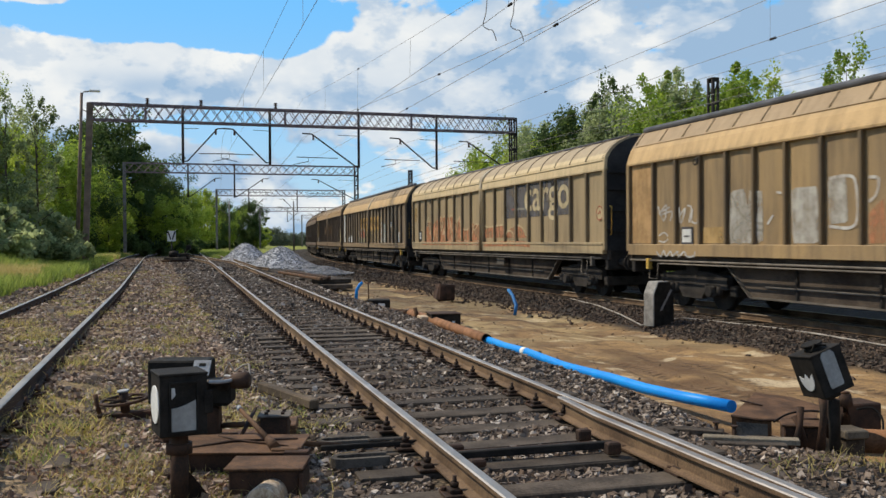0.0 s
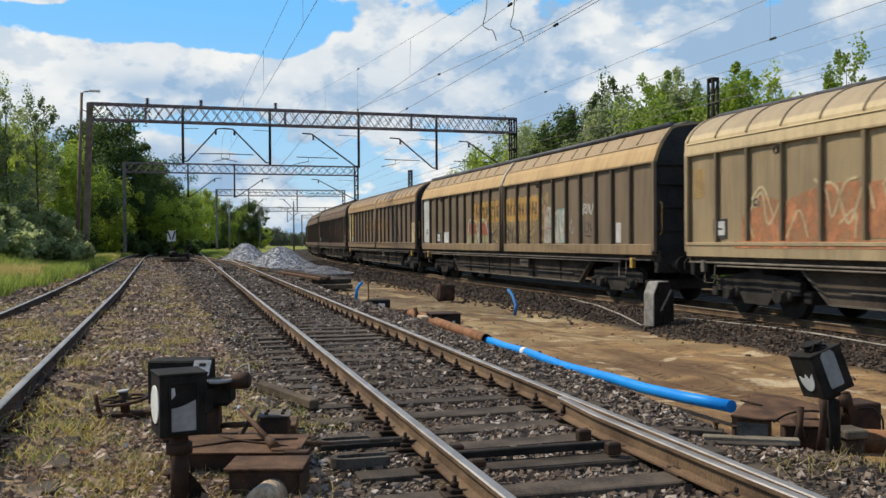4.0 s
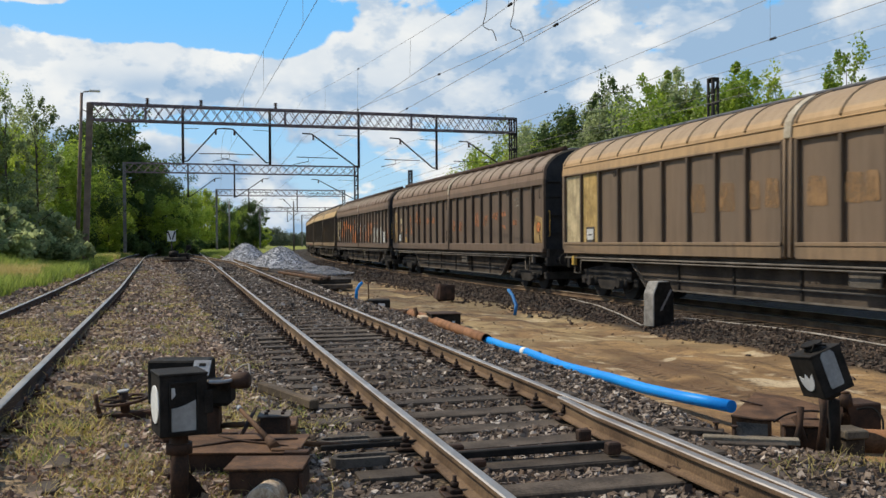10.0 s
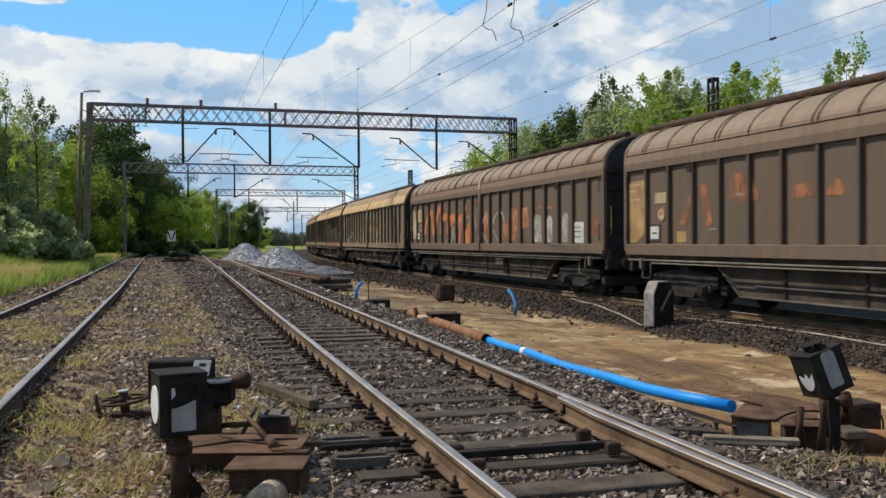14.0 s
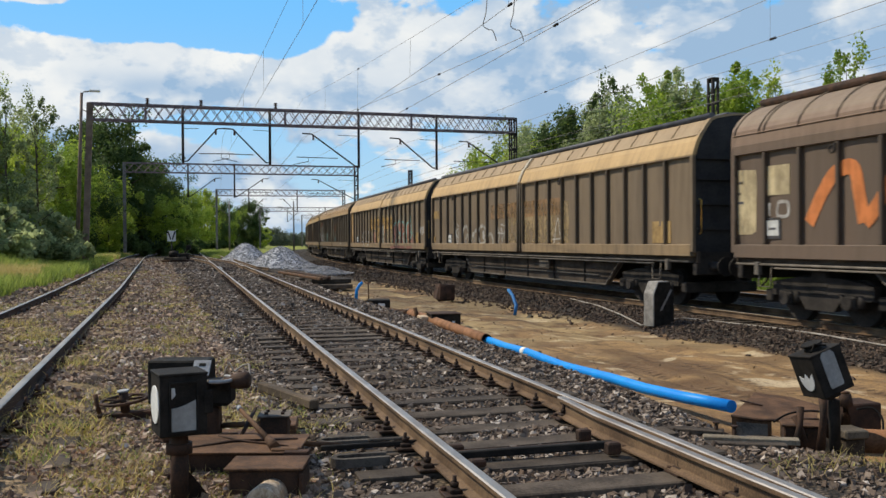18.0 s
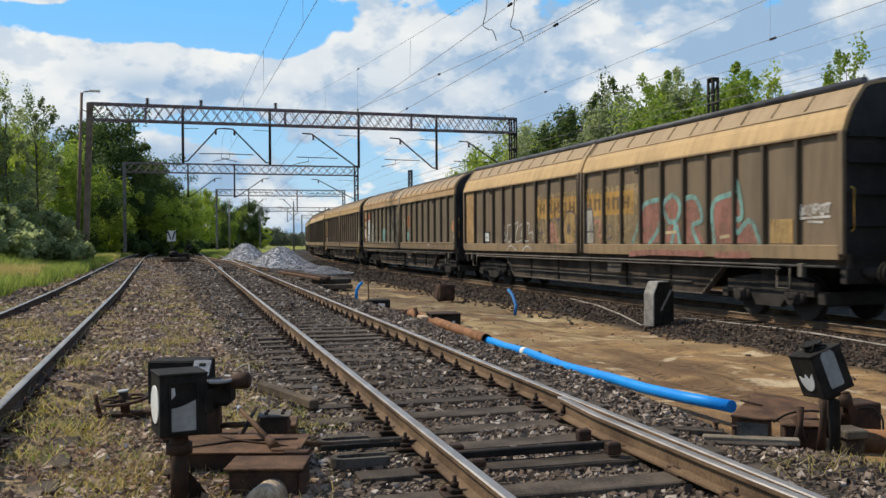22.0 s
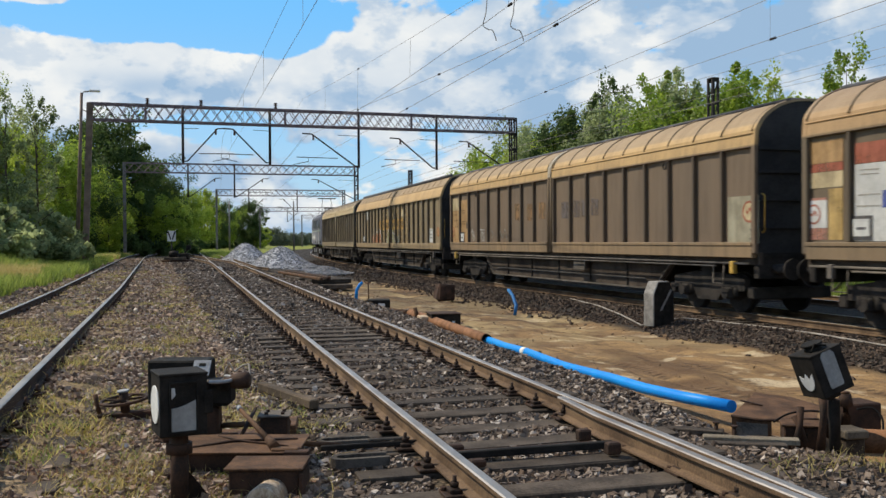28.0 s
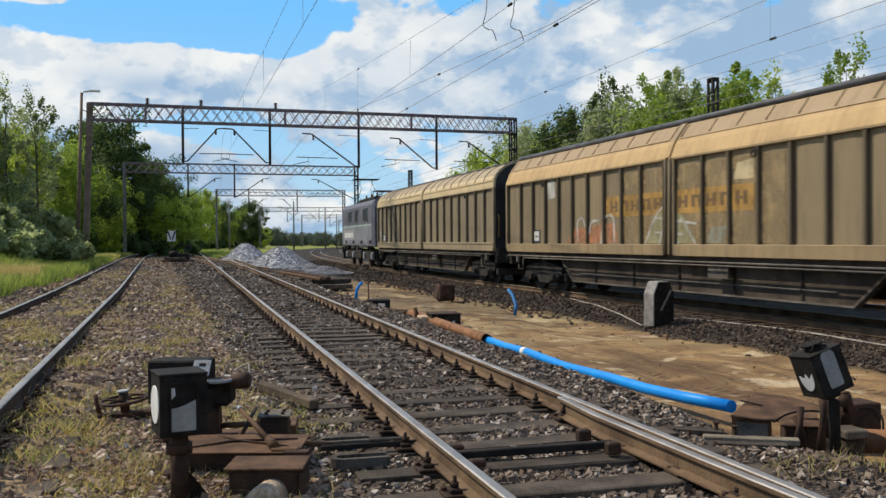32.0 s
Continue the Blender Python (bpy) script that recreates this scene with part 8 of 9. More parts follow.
def right_point_gear():
    """Rusty boxes, plates and timber round the leaning lantern."""
    pl = thing("rusty_cover", Matrix.Translation((2.60, 7.92, -0.34)), "low rusty iron cover box with a bent lid and grey patch", "cover box")
    bm = bm_new()
    plate(bm, [(-0.10, 0.0), (0.50, -0.30), (0.90, 0.55), (0.78, 0.92), (0.42, 0.92)], "z", 0.165, 0.18)
    for v in bm.verts:
        v.co.z += 0.05 * math.sin(v.co.x * 4.0) * v.co.y
    part("lid", bm, RUST, pl)
    bm = bm_new()
    plate(bm, [(-0.09, 0.01), (0.20, -0.135), (0.215, -0.11), (-0.075, 0.035)], "z", -0.05, 0.165)
    part("front_sheet", bm, RUST, pl)
    bm = bm_new()
    plate(bm, [(-0.06, -0.02), (0.17, -0.135), (0.175, -0.127), (-0.055, -0.01)], "z", 0.0, 0.13)
    part("grey_patch", bm, DARK_CONCRETE, pl, "pale grey worn patch")
    part("bent_edge", tube(bm_new(), [(-0.10, 0.0, 0.185), (0.12, -0.10, 0.16), (0.34, -0.22, 0.19), (0.55, -0.28, 0.20)], 0.012, 6), RUST_DARK, pl)
    part("loose_flap", box(bm_new(), -0.10, 0.10, -0.015, 0.015, 0, 0.012), RUST_DARK, pl, m=Matrix.Translation((0.22, 0.42, 0.21)) @ pose(0, 0, 0, 0, 8, -35))
    wbox("iron_box", "dark rusty iron box under the point lantern", "cover box", 2.82, 3.12, 7.42, 7.70, -0.36, -0.16, RUST_DARK, 0.012, -14, lambda o, b, hx, hy, h: [part("lid", box(bm_new(), -hx - 0.02, hx + 0.02, -hy - 0.02, hy + 0.02, h, h + 0.016, 0.004), RUST, o), part("hasp", box(bm_new(), -0.03, 0.03, -hy - 0.012, -hy, h * 0.4, h * 0.75), BLACK, o)])
    wbox("iron_box", "rusty iron box behind the point lantern", "cover box", 3.42, 3.80, 7.9, 8.2, -0.40, -0.06, RUST_DARK, 0.012, 12)
    wbox("wood_block", "short weathered wooden block beside the point lantern", "wood block", 3.17, 3.37, 7.22, 7.46, -0.22, -0.15, WOOD_OLD, 0.012, 8)
    # dark block added beneath, for the shaded side of the block above
    wbox("wood_block", "dark block added as the shaded side of the wooden block", "wood block", 3.20, 3.36, 7.26, 7.44, -0.45, -0.222, WOOD_DARK, 0.012, 8)
    rp = thing("casing_pipe", Matrix.Identity(4), "thick rusty pipe lying beside the point gear", "pipe")
    bm = bm_new()
    tube(bm, [(3.44, 7.55, -0.30), (4.6, 7.3, -0.31), (5.6, 7.1, -0.32)], 0.10, 16)
    part("pipe", bm, RUST_ORANGE, rp)
    part("rim", tube(bm_new(), [(3.43, 7.553, -0.30), (3.47, 7.545, -0.30)], 0.106, 16), RUST, rp)
    for a, b, w in (((2.80, 7.25, -0.30), (2.88, 7.35, 0.02), 0.035), ((2.90, 7.28, -0.30), (2.83, 7.35, -0.05), 0.03), ((2.98, 7.2, -0.30), (3.02, 7.25, 0.13), 0.04), ((3.10, 7.22, -0.30), (3.02, 7.25, -0.02), 0.03), ((3.29, 7.5, -0.30), (3.31, 7.5, 0.05), 0.05)):
        br = part("lantern_stay", tube(bm_new(), [a, Vector(a).lerp(Vector(b), 0.6) + Vector((0.015, 0, 0)), b], [w, w * 0.7, w * 0.9], 6), RUST_DARK)
        tagged(br, "bent rusty iron stay beside the point lantern", "iron stay", "iron stays")
    kn = thing("iron_fitting", Matrix.Translation((3.31, 7.5, 0.0)), "rounded rusty iron knob on a stub post", "iron fitting")
    part("head", cyl(bm_new(), (0, 0, 0), (0, 0, 0.10), 0.065, 0.045, seg=12), RUST_DARK, kn)
    part("cap", cyl(bm_new(), (0, 0, 0.10), (0, 0, 0.12), 0.035, seg=10), RUST, kn)
    cb = thing("loose_cable", Matrix.Identity(4), "thin dark cable bowed over the cover box", "cable")
    part("cable", tube(bm_new(), curve_through([(2.70, 7.45, -0.12), (2.85, 7.5, -0.06), (3.05, 7.55, -0.05), (3.2, 7.6, -0.08)]), 0.009, 5), BLACK, cb)
    part("cable", tube(bm_new(), curve_through([(3.45, 7.6, -0.05), (3.58, 7.6, -0.04), (3.64, 7.55, -0.12), (3.62, 7.5, -0.25)]), 0.010, 5), BLACK, cb)
    pk = thing("plank", Matrix.Translation((2.40, 7.12, -0.215)) @ Matrix.Rotation(radians(-13), 4, "Z"), "pale weathered plank across the ballast", "plank", "planks")
    part("board", box(bm_new(), -0.36, 0.36, -0.055, 0.055, 0, 0.045, 0.006), WOOD_PALE, pk)
    pk = thing("plank", Matrix.Translation((2.02, 7.42, -0.20)) @ Matrix.Rotation(radians(-20), 4, "Z"), "dark short plank on the ballast", "plank", "planks")
    part("board", box(bm_new(), -0.25, 0.25, -0.06, 0.06, 0, 0.04, 0.006), WOOD_DARK, pk)
    pk = thing("plank", Matrix.Translation((2.28, 6.88, -0.20)) @ Matrix.Rotation(radians(-10), 4, "Z"), "dark short plank on the ballast", "plank", "planks")
    part("board", box(bm_new(), -0.3, 0.3, -0.05, 0.05, 0, 0.04, 0.006), WOOD_DARK, pk)
    for x, y in ((2.20, 7.35), (2.30, 7.2)):
        st = thing("hand_stake", Matrix.Translation((x, y, -0.26)), "small iron pin in the ballast", "stake", "iron pins")
        part("rod", cyl(bm_new(), (0, 0, 0), (0, 0, 0.15), 0.016, seg=6), RUST_DARK, st)
        part("head", cyl(bm_new(), (0, 0, 0.15), (0, 0, 0.165), 0.028, seg=6), RUST_DARK, st)


right_point_gear()


def far_gear():
    lv = thing("point_lever", Matrix.Translation(P(1.45, 71.0, -0.1)), "dark hand point lever with counterweight between the tracks", "point lever", "point levers")
    part("base", box(bm_new(), -0.9, 1.1, -0.8, 0.8, -0.1, 0.14, 0.02), RUST_DARK, lv)
    part("timber", box(bm_new(), -0.7, 0.9, -0.9, -0.6, 0.16, 0.36, 0.02), WOOD_OLD, lv)
    part("timber", box(bm_new(), -0.6, 1.0, -0.1, 0.2, 0.16, 0.46, 0.02), WOOD_OLD, lv)
    part("stand", box(bm_new(), 0.2, 0.9, -0.3, 0.3, 0.2, 0.65, 0.05), BLACK, lv)
    part("counterweight", cyl(bm_new(), (-0.5, 0, 0.55), (0.1, 0, 0.6), 0.25, seg=14), BLACK, lv)
    part("lever", tube(bm_new(), [(0.5, 0, 0.5), (1.0, 0, 1.15)], 0.06, 6), BLACK, lv)
    part("lamp", box(bm_new(), 0.75, 1.05, -0.15, 0.15, 0.9, 1.25, 0.02), BLACK, lv)
    part("plate", box(bm_new(), -0.8, -0.2, -1.2, -0.92, 0.0, 0.16, 0.02), RUST, lv)
    # signal board
    X = Vector((-21.3, 71.5, 0.42))
    sg = thing("signal_board", Matrix.Translation((X.x, X.y, 0.32)), "small square white board with a dark letter on a post", "sign board")
    part("post", cyl(bm_new(), (0, 0.03, -0.45), (0, 0.03, 1.15), 0.05, seg=8), MAST_DARK, sg)
    part("board", box(bm_new(), -0.33, 0.33, -0.02, 0.02, 1.12, 1.95, 0.01), WHITE_PAINT, sg)
    bm = bm_new()
    for sx in (-1, 1):
        plate(bm, [(sx * 0.02, 1.25), (sx * 0.22, 1.90), (sx * 0.34, 1.90), (sx * 0.10, 1.25)][::sx], "y", -0.03, -0.02)
    part("letter", bm, BLACK, sg, "dark letter v")
    # pile of lifted sleepers and rails
    pile = thing("sleeper_pile", at(6.0, 36.6, -0.38, 3), "pile of dark old sleepers and rails beside the track", "sleeper pile")
    rnd = random.Random(4)
    for i in range(9):
        layer = i // 5
        y = -3.2 + (i % 5) * 1.55 + layer * 0.6
        part("old_sleeper", box(bm_new(), -0.75, 0.75, -0.72, 0.72, 0.02 + layer * 0.18, 0.18 + layer * 0.18, 0.02), WOOD_DARK, pile, m=pose(rnd.uniform(-0.15, 0.15), y, 0, 0, 0, rnd.uniform(-4, 4)))
    part("old_rail", box(bm_new(), -0.75, -0.62, -4.6, 3.6, 0.37, 0.47, 0.02), RUST, pile)
    part("old_rail", box(bm_new(), -0.25, -0.1, -3.6, 4.6, 0.37, 0.47, 0.02), RUST_DARK, pile)
    # turnout rails beyond the pile
    straight = lambda s, d: (2.46 + 0.030 * (s - 4.0) + d, s)
    for d, s0 in ((-0.7525, 62.0), (0.7525, 55.0)):
        rail(near_track, [straight(s, d) for s in (s0, 70.0, 85.0, 100.0, 115.0)], NEAR_TOP - 0.004, "turnout_rail")
    for d, s0 in ((-0.62, 46.0), (0.62, 50.0)):
        rail(near_track, [straight(s, d) for s in (s0, s0 + 5.0)], NEAR_TOP - 0.006, "check_rail")
    rail(near_track, [(5.4, 46.5), (5.15, 49.5), (5.35, 58.0), (5.9, 80.0)], NEAR_TOP - 0.005, "turnout_rail")


far_gear()


# ---- scattered stones, heaps ----
def stone_cloud(name, label, centres, sizes, material, seed, parent=None):
    """Many small irregular stones in one mesh."""
    rng = np.random.default_rng(seed)
    k = len(centres)
    cube = np.array([(-1, -1, -1), (1, -1, -1), (1, 1, -1), (-1, 1, -1), (-1, -1, 1), (1, -1, 1), (1, 1, 1), (-1, 1, 1)], float)
    jit = rng.uniform(0.25, 1.1, (k, 8, 3))
    v = cube[None] * jit * sizes[:, None, None] * rng.uniform(0.55, 1.35, (k, 1, 3)) * np.array([1.0, 1.0, 0.8])
    a, b, c = (rng.uniform(0, 6.283, k) for _ in range(3))
    ca, sa, cb, sb = np.cos(a), np.sin(a), np.cos(b * 0.25), np.sin(b * 0.25)
    x, y, z = v[..., 0], v[..., 1], v[..., 2]
    x, z = x * cb[:, None] - z * sb[:, None], x * sb[:, None] + z * cb[:, None]
    x, y = x * ca[:, None] - y * sa[:, None], x * sa[:, None] + y * ca[:, None]
    v = np.stack([x, y, z], -1) + centres[:, None, :]
    quad = np.array([(3, 2, 1, 0), (4, 5, 6, 7), (0, 1, 5, 4), (1, 2, 6, 5), (2, 3, 7, 6), (3, 0, 4, 7)])
    f = (quad[None] + (np.arange(k) * 8)[:, None, None]).reshape(-1, 4)
    me = bpy.data.meshes.new(name)
    me.vertices.add(k * 8)
    me.vertices.foreach_set("co", v.reshape(-1))
    me.loops.add(len(f) * 4)
    me.loops.foreach_set("vertex_index", f.reshape(-1).astype(np.int32))
    me.polygons.add(len(f))
    me.polygons.foreach_set("loop_start", np.arange(0, len(f) * 4, 4, dtype=np.int32))
    me.update(calc_edges=True)
    me.shade_flat()
    me.materials.append(material)
    ob = new(name, me)
    if parent is not None:
        ob.parent = parent
        return ob
    return tagged(ob, label, "ballast", kind="stuff")


def scatter_ballast():
    rng = random.Random(11)
    pts, sizes = [], []

    def fill(s0, s1, n0, n1, density, r0, r1):
        for _ in range(int((s1 - s0) * (n1 - n0) * density)):
            n, s = rng.uniform(n0, n1), rng.uniform(s0, s1)
            t = track_n(s)
            if min(abs(abs(n - t) - 0.7525), abs(abs(n - left_n(s)) - 0.7525), abs(abs(n - TRAIN_N) - 0.7525)) < 0.11:
                continue
            inside = abs(n - t) < 1.3 or abs(n - left_n(s)) < 1.3
            w = noise.noise(Vector((n * 0.5, s * 0.5, 4.0)))
            if n < 0.9 and rng.random() < 0.12 + w * 0.7:
                continue
            edge = 0.5 * noise.noise(Vector((n * 0.4, s * 0.4, 9.0)))
            if t + 2.45 + edge < n < 10.1 + edge and rng.random() < (0.985 if s < 21 else 0.8):
                continue
            r = rng.uniform(r0, r1)
            z = ground_z(n, s) + r * rng.uniform(-0.2, 0.35)
            if inside:
                # little stone lies on top of the sleepers
                step = 0.62 if abs(n - t) < 1.3 else 0.66
                first = 1.3 if abs(n - t) < 1.3 else 3.3
                d = abs(((s - first) / step + 0.5) % 1 - 0.5) * step
                if d < 0.13 and rng.random() < 0.93:
                    continue
            pts.append(P(n, s, z))
            sizes.append(r)

    fill(3.2, 9.0, -3.6, 5.6, 640, 0.012, 0.033)
    fill(3.2, 7.5, -2.8, 3.4, 900, 0.006, 0.016)
    fill(9.0, 18.0, -4.0, 6.0, 300, 0.018, 0.038)
    fill(7.5, 14.0, -3.4, 1.0, 420, 0.009, 0.020)
    fill(-6.0, 3.2, -3.6, 5.6, 110, 0.02, 0.04)
    fill(18.0, 42.0, -4.2, 6.5, 75, 0.030, 0.055)
    fill(42.0, 75.0, -4.2, 5.0, 24, 0.045, 0.075)
    side = [p.x * NX + p.y * NY > 0.95 for p in pts]
    for keep, mt, name, label in ((True, TRACK_STONES, "ballast_stones", "grey-brown crushed ballast stones around the near track"), (False, STONES, "siding_stones", "pale brown weathered stones between the tracks")):
        chosen = [i for i, q in enumerate(side) if q == keep]
        stone_cloud(name, label, np.array([tuple(pts[i]) for i in chosen]), np.array([sizes[i] for i in chosen]), mt, 3)
    pts.clear(), sizes.clear()
    fill(6.0, 20.0, 9.3, 12.9, 190, 0.022, 0.048)
    fill(20.0, 45.0, 9.3, 13.2, 100, 0.03, 0.06)
    fill(45.0, 80.0, 9.0, 14.5, 25, 0.04, 0.08)
    stone_cloud("embankment_stones", "dark grimy ballast on the slope below the train", np.array([tuple(p) for p in pts]), np.array(sizes), DARK_STONES, 4)
    # clods on the sand
    clods, cs = [], []
    for _ in range(1500):
        n, s = rng.uniform(5.0, 10.2), 5 + 36 * rng.random() ** 1.3
        if noise.noise(Vector((n * 0.8, s * 0.8, 21.0))) < -0.05:
            continue
        r = rng.uniform(0.005, 0.012) * (1.8 if rng.random() < 0.06 else 1) * (1 + s / 40)
        clods.append(P(n, s, ground_z(n, s) + r * 0.2))
        cs.append(r)
    stone_cloud("sand_clods", "small brown clods scattered on the sand", np.array([tuple(p) for p in clods]), np.array(cs), CLODS, 6)


scatter_ballast()


def gravel_heap(n, s, r, h, seed, label, z=-0.25):
    hp = thing("gravel_heap", at(n, s, z), label, "gravel heap", "gravel heaps")
    rnd = random.Random(seed)
    bm = bm_new()
    rings, seg = 9, 28
    grid = []
    for i in range(rings + 1):
        t = i / rings
        row = []
        for j in range(seg):
            a = 2 * math.pi * j / seg
            wob = 1 + 0.14 * noise.noise(Vector((math.cos(a) * 1.3, math.sin(a) * 1.3, seed)))
            rr = r * t * wob
            z = h * (0.5 + 0.5 * math.cos(math.pi * t ** 0.9)) * (1 + 0.08 * noise.noise(Vector((rr * math.cos(a), rr * math.sin(a), seed + 5.0)))) if t < 1 else -0.15
            if t < 0.1:
                z = h * 0.94
            row.append((rr * math.cos(a), rr * math.sin(a) * 1.25, z))
        grid.append(row)
    vs = [[bm.verts.new(p) for p in row] for row in grid[1:]]
    top = bm.verts.new((0, 0, h * 0.96))
    for j in range(seg):
        bm.faces.new((top, vs[0][j], vs[0][(j + 1) % seg]))
        for i in range(rings - 1):
            bm.faces.new((vs[i][j], vs[i + 1][j], vs[i + 1][(j + 1) % seg], vs[i][(j + 1) % seg]))
    bmesh.ops.recalc_face_normals(bm, faces=bm.faces[:])
    part("mound", bm, GREY_STONE, hp, smooth=True)
    pts, sz = [], []
    for _ in range(4200):
        t, a = math.sqrt(rnd.random()), rnd.uniform(0, 6.283)
        wob = 1 + 0.14 * noise.noise(Vector((math.cos(a) * 1.3, math.sin(a) * 1.3, seed)))
        rr = r * t * wob
        z = h * (0.5 + 0.5 * math.cos(math.pi * t ** 0.9)) * (1 + 0.08 * noise.noise(Vector((rr * math.cos(a), rr * math.sin(a), seed + 5.0))))
        pts.append((rr * math.cos(a), rr * math.sin(a) * 1.25, z))
        sz.append(rnd.uniform(0.025, 0.05))
    tagged(stone_cloud("stone_cover", "", np.array(pts), np.array(sz), HEAP_STONES, seed, hp), kind="stuff")


gravel_heap(6.8, 74.0, 2.7, 1.5, 3, "heap of pale grey crushed stone beside the track")
gravel_heap(7.5, 58.5, 2.75, 1.3, 8, "broad heap of grey crushed stone beside the track")
gravel_heap(9.4, 53.0, 1.7, 0.40, 12, "low spread of grey crushed stone by the embankment", -0.50)


# ---- trees, bushes, grass ----
def leaf_mesh(name, centres, radii, per, size, seed, material, flat=0.0, squash=0.8):
    """Small folded leaves round many clump centres, as one mesh."""
    rng = np.random.default_rng(seed)
    c = np.repeat(np.array(centres), per, 0)
    r = np.repeat(np.array(radii), per)
    k = len(c)
    d = rng.normal(size=(k, 3))
    far = np.linalg.norm(d, axis=1)
    d *= (np.minimum(far, 1.75) / far * 0.55 * r)[:, None]
    d[:, 2] *= squash
    p = c + d
    u = rng.normal(size=(k, 3))
    u /= np.linalg.norm(u, axis=1)[:, None]
    w = np.cross(u, rng.normal(size=(k, 3)))
    w /= np.linalg.norm(w, axis=1)[:, None]
    s = size * rng.uniform(0.6, 1.3, k)[:, None]
    nrm = np.cross(u, w)
    a, b = p - u * s * 0.55, p + u * s * 0.55
    e, f = p + w * s * 0.32 + nrm * s * 0.10, p - w * s * 0.32 + nrm * s * 0.10
    v = np.stack([a, f, b, e], 1)
    idx = np.arange(k * 4).reshape(k, 4)
    tri = np.concatenate([idx[:, [0, 1, 2]], idx[:, [0, 2, 3]]], 1).reshape(-1, 3)
    me = bpy.data.meshes.new(name)
    me.vertices.add(k * 4)
    me.vertices.foreach_set("co", v.reshape(-1))
    me.loops.add(len(tri) * 3)
    me.loops.foreach_set("vertex_index", tri.reshape(-1).astype(np.int32))
    me.polygons.add(len(tri))
    me.polygons.foreach_set("loop_start", np.arange(0, len(tri) * 3, 3, dtype=np.int32))
    me.update(calc_edges=True)
    me.materials.append(material)
    return me


def make_tree(name, label, seed, height, radius, material, trunk_r=0.16, squash=0.9, spire=0.0, leaf=0.22, clumps=90, per=85, low=0.15):
    """Tapered trunk, limbs, and a crown of leaf clumps about the limb ends."""
    rnd = random.Random(seed)
    t = thing(name, Matrix.Identity(4), label, "tree", "trees beside the line")
    bm = bm_new()
    tube(bm, [(0, 0, -0.4), (rnd.uniform(-.1, .1), rnd.uniform(-.1, .1), height * 0.3), (rnd.uniform(-.25, .25), rnd.uniform(-.25, .25), height * 0.65), (rnd.uniform(-.3, .3), rnd.uniform(-.3, .3), height * 0.93)], [trunk_r, trunk_r * 0.8, trunk_r * 0.5, trunk_r * 0.12], 8)
    part("trunk", bm, BARK, t)
    centres, radii = [], []
    limbs = 14
    for i in range(limbs):
        zf = low + (0.93 - low) * (i + 0.5) / limbs
        a = i * 2.4 + rnd.uniform(-0.4, 0.4)
        prof = math.sin(math.pi * min(max((zf - low * 0.6) / (1.05 - low * 0.6), 0.02), 0.98)) ** 0.7
        if spire:
            prof *= 1 - spire * zf
        reach = radius * prof * rnd.uniform(0.75, 1.15)
        p0 = Vector((0, 0, height * zf * 0.86))
        p2 = Vector((reach * math.cos(a), reach * math.sin(a), height * zf + rnd.uniform(0.0, 0.08) * height))
        p1 = p0.lerp(p2, 0.5) + Vector((0, 0, -0.03 * height))
        bm = bm_new()
        tube(bm, [p0, p1, p2], [trunk_r * 0.42, trunk_r * 0.25, trunk_r * 0.06], 5)
        part("limb", bm, BARK, t)
        for j in range(clumps // limbs):
            f = rnd.uniform(0.35, 1.08)
            q = p0.lerp(p2, f) + Vector((rnd.gauss(0, 1), rnd.gauss(0, 1), rnd.gauss(0, 0.8))) * radius * 0.16
            centres.append(tuple(q))
            radii.append(radius * rnd.uniform(0.13, 0.27))
    # wisps that break the outline
    for i in range(26):
        a, zf = rnd.uniform(0, 6.28), rnd.uniform(low, 1.0)
        prof = math.sin(math.pi * min(max((zf - low * 0.6) / (1.05 - low * 0.6), 0.05), 0.95)) ** 0.7 * (1 - spire * zf)
        reach = radius * prof * rnd.uniform(0.85, 1.22)
        centres.append((reach * math.cos(a), reach * math.sin(a), height * zf * rnd.uniform(0.97, 1.05)))
        radii.append(radius * rnd.uniform(0.06, 0.13))
    me = leaf_mesh("crown", centres, radii, per, leaf, seed, material, squash=squash)
    crown = new("crown", me)
    crown.parent = t
    return t


def plant(tree, x, y, z, scale, turn, label="", material=None, high=1.0):
    m = Matrix.Translation((x, y, z)) @ Matrix.Rotation(radians(turn), 4, "Z") @ Matrix.Diagonal((scale, scale, scale * high, 1))
    o = copy_thing(tree, Matrix.Identity(4))
    o.matrix_basis = m
    if label:
        o["label"] = label
    if material:
        for c in o.children:
            if c.name.startswith("crown"):
                c.material_slots[0].link = "OBJECT"
                c.material_slots[0].material = material
    return o


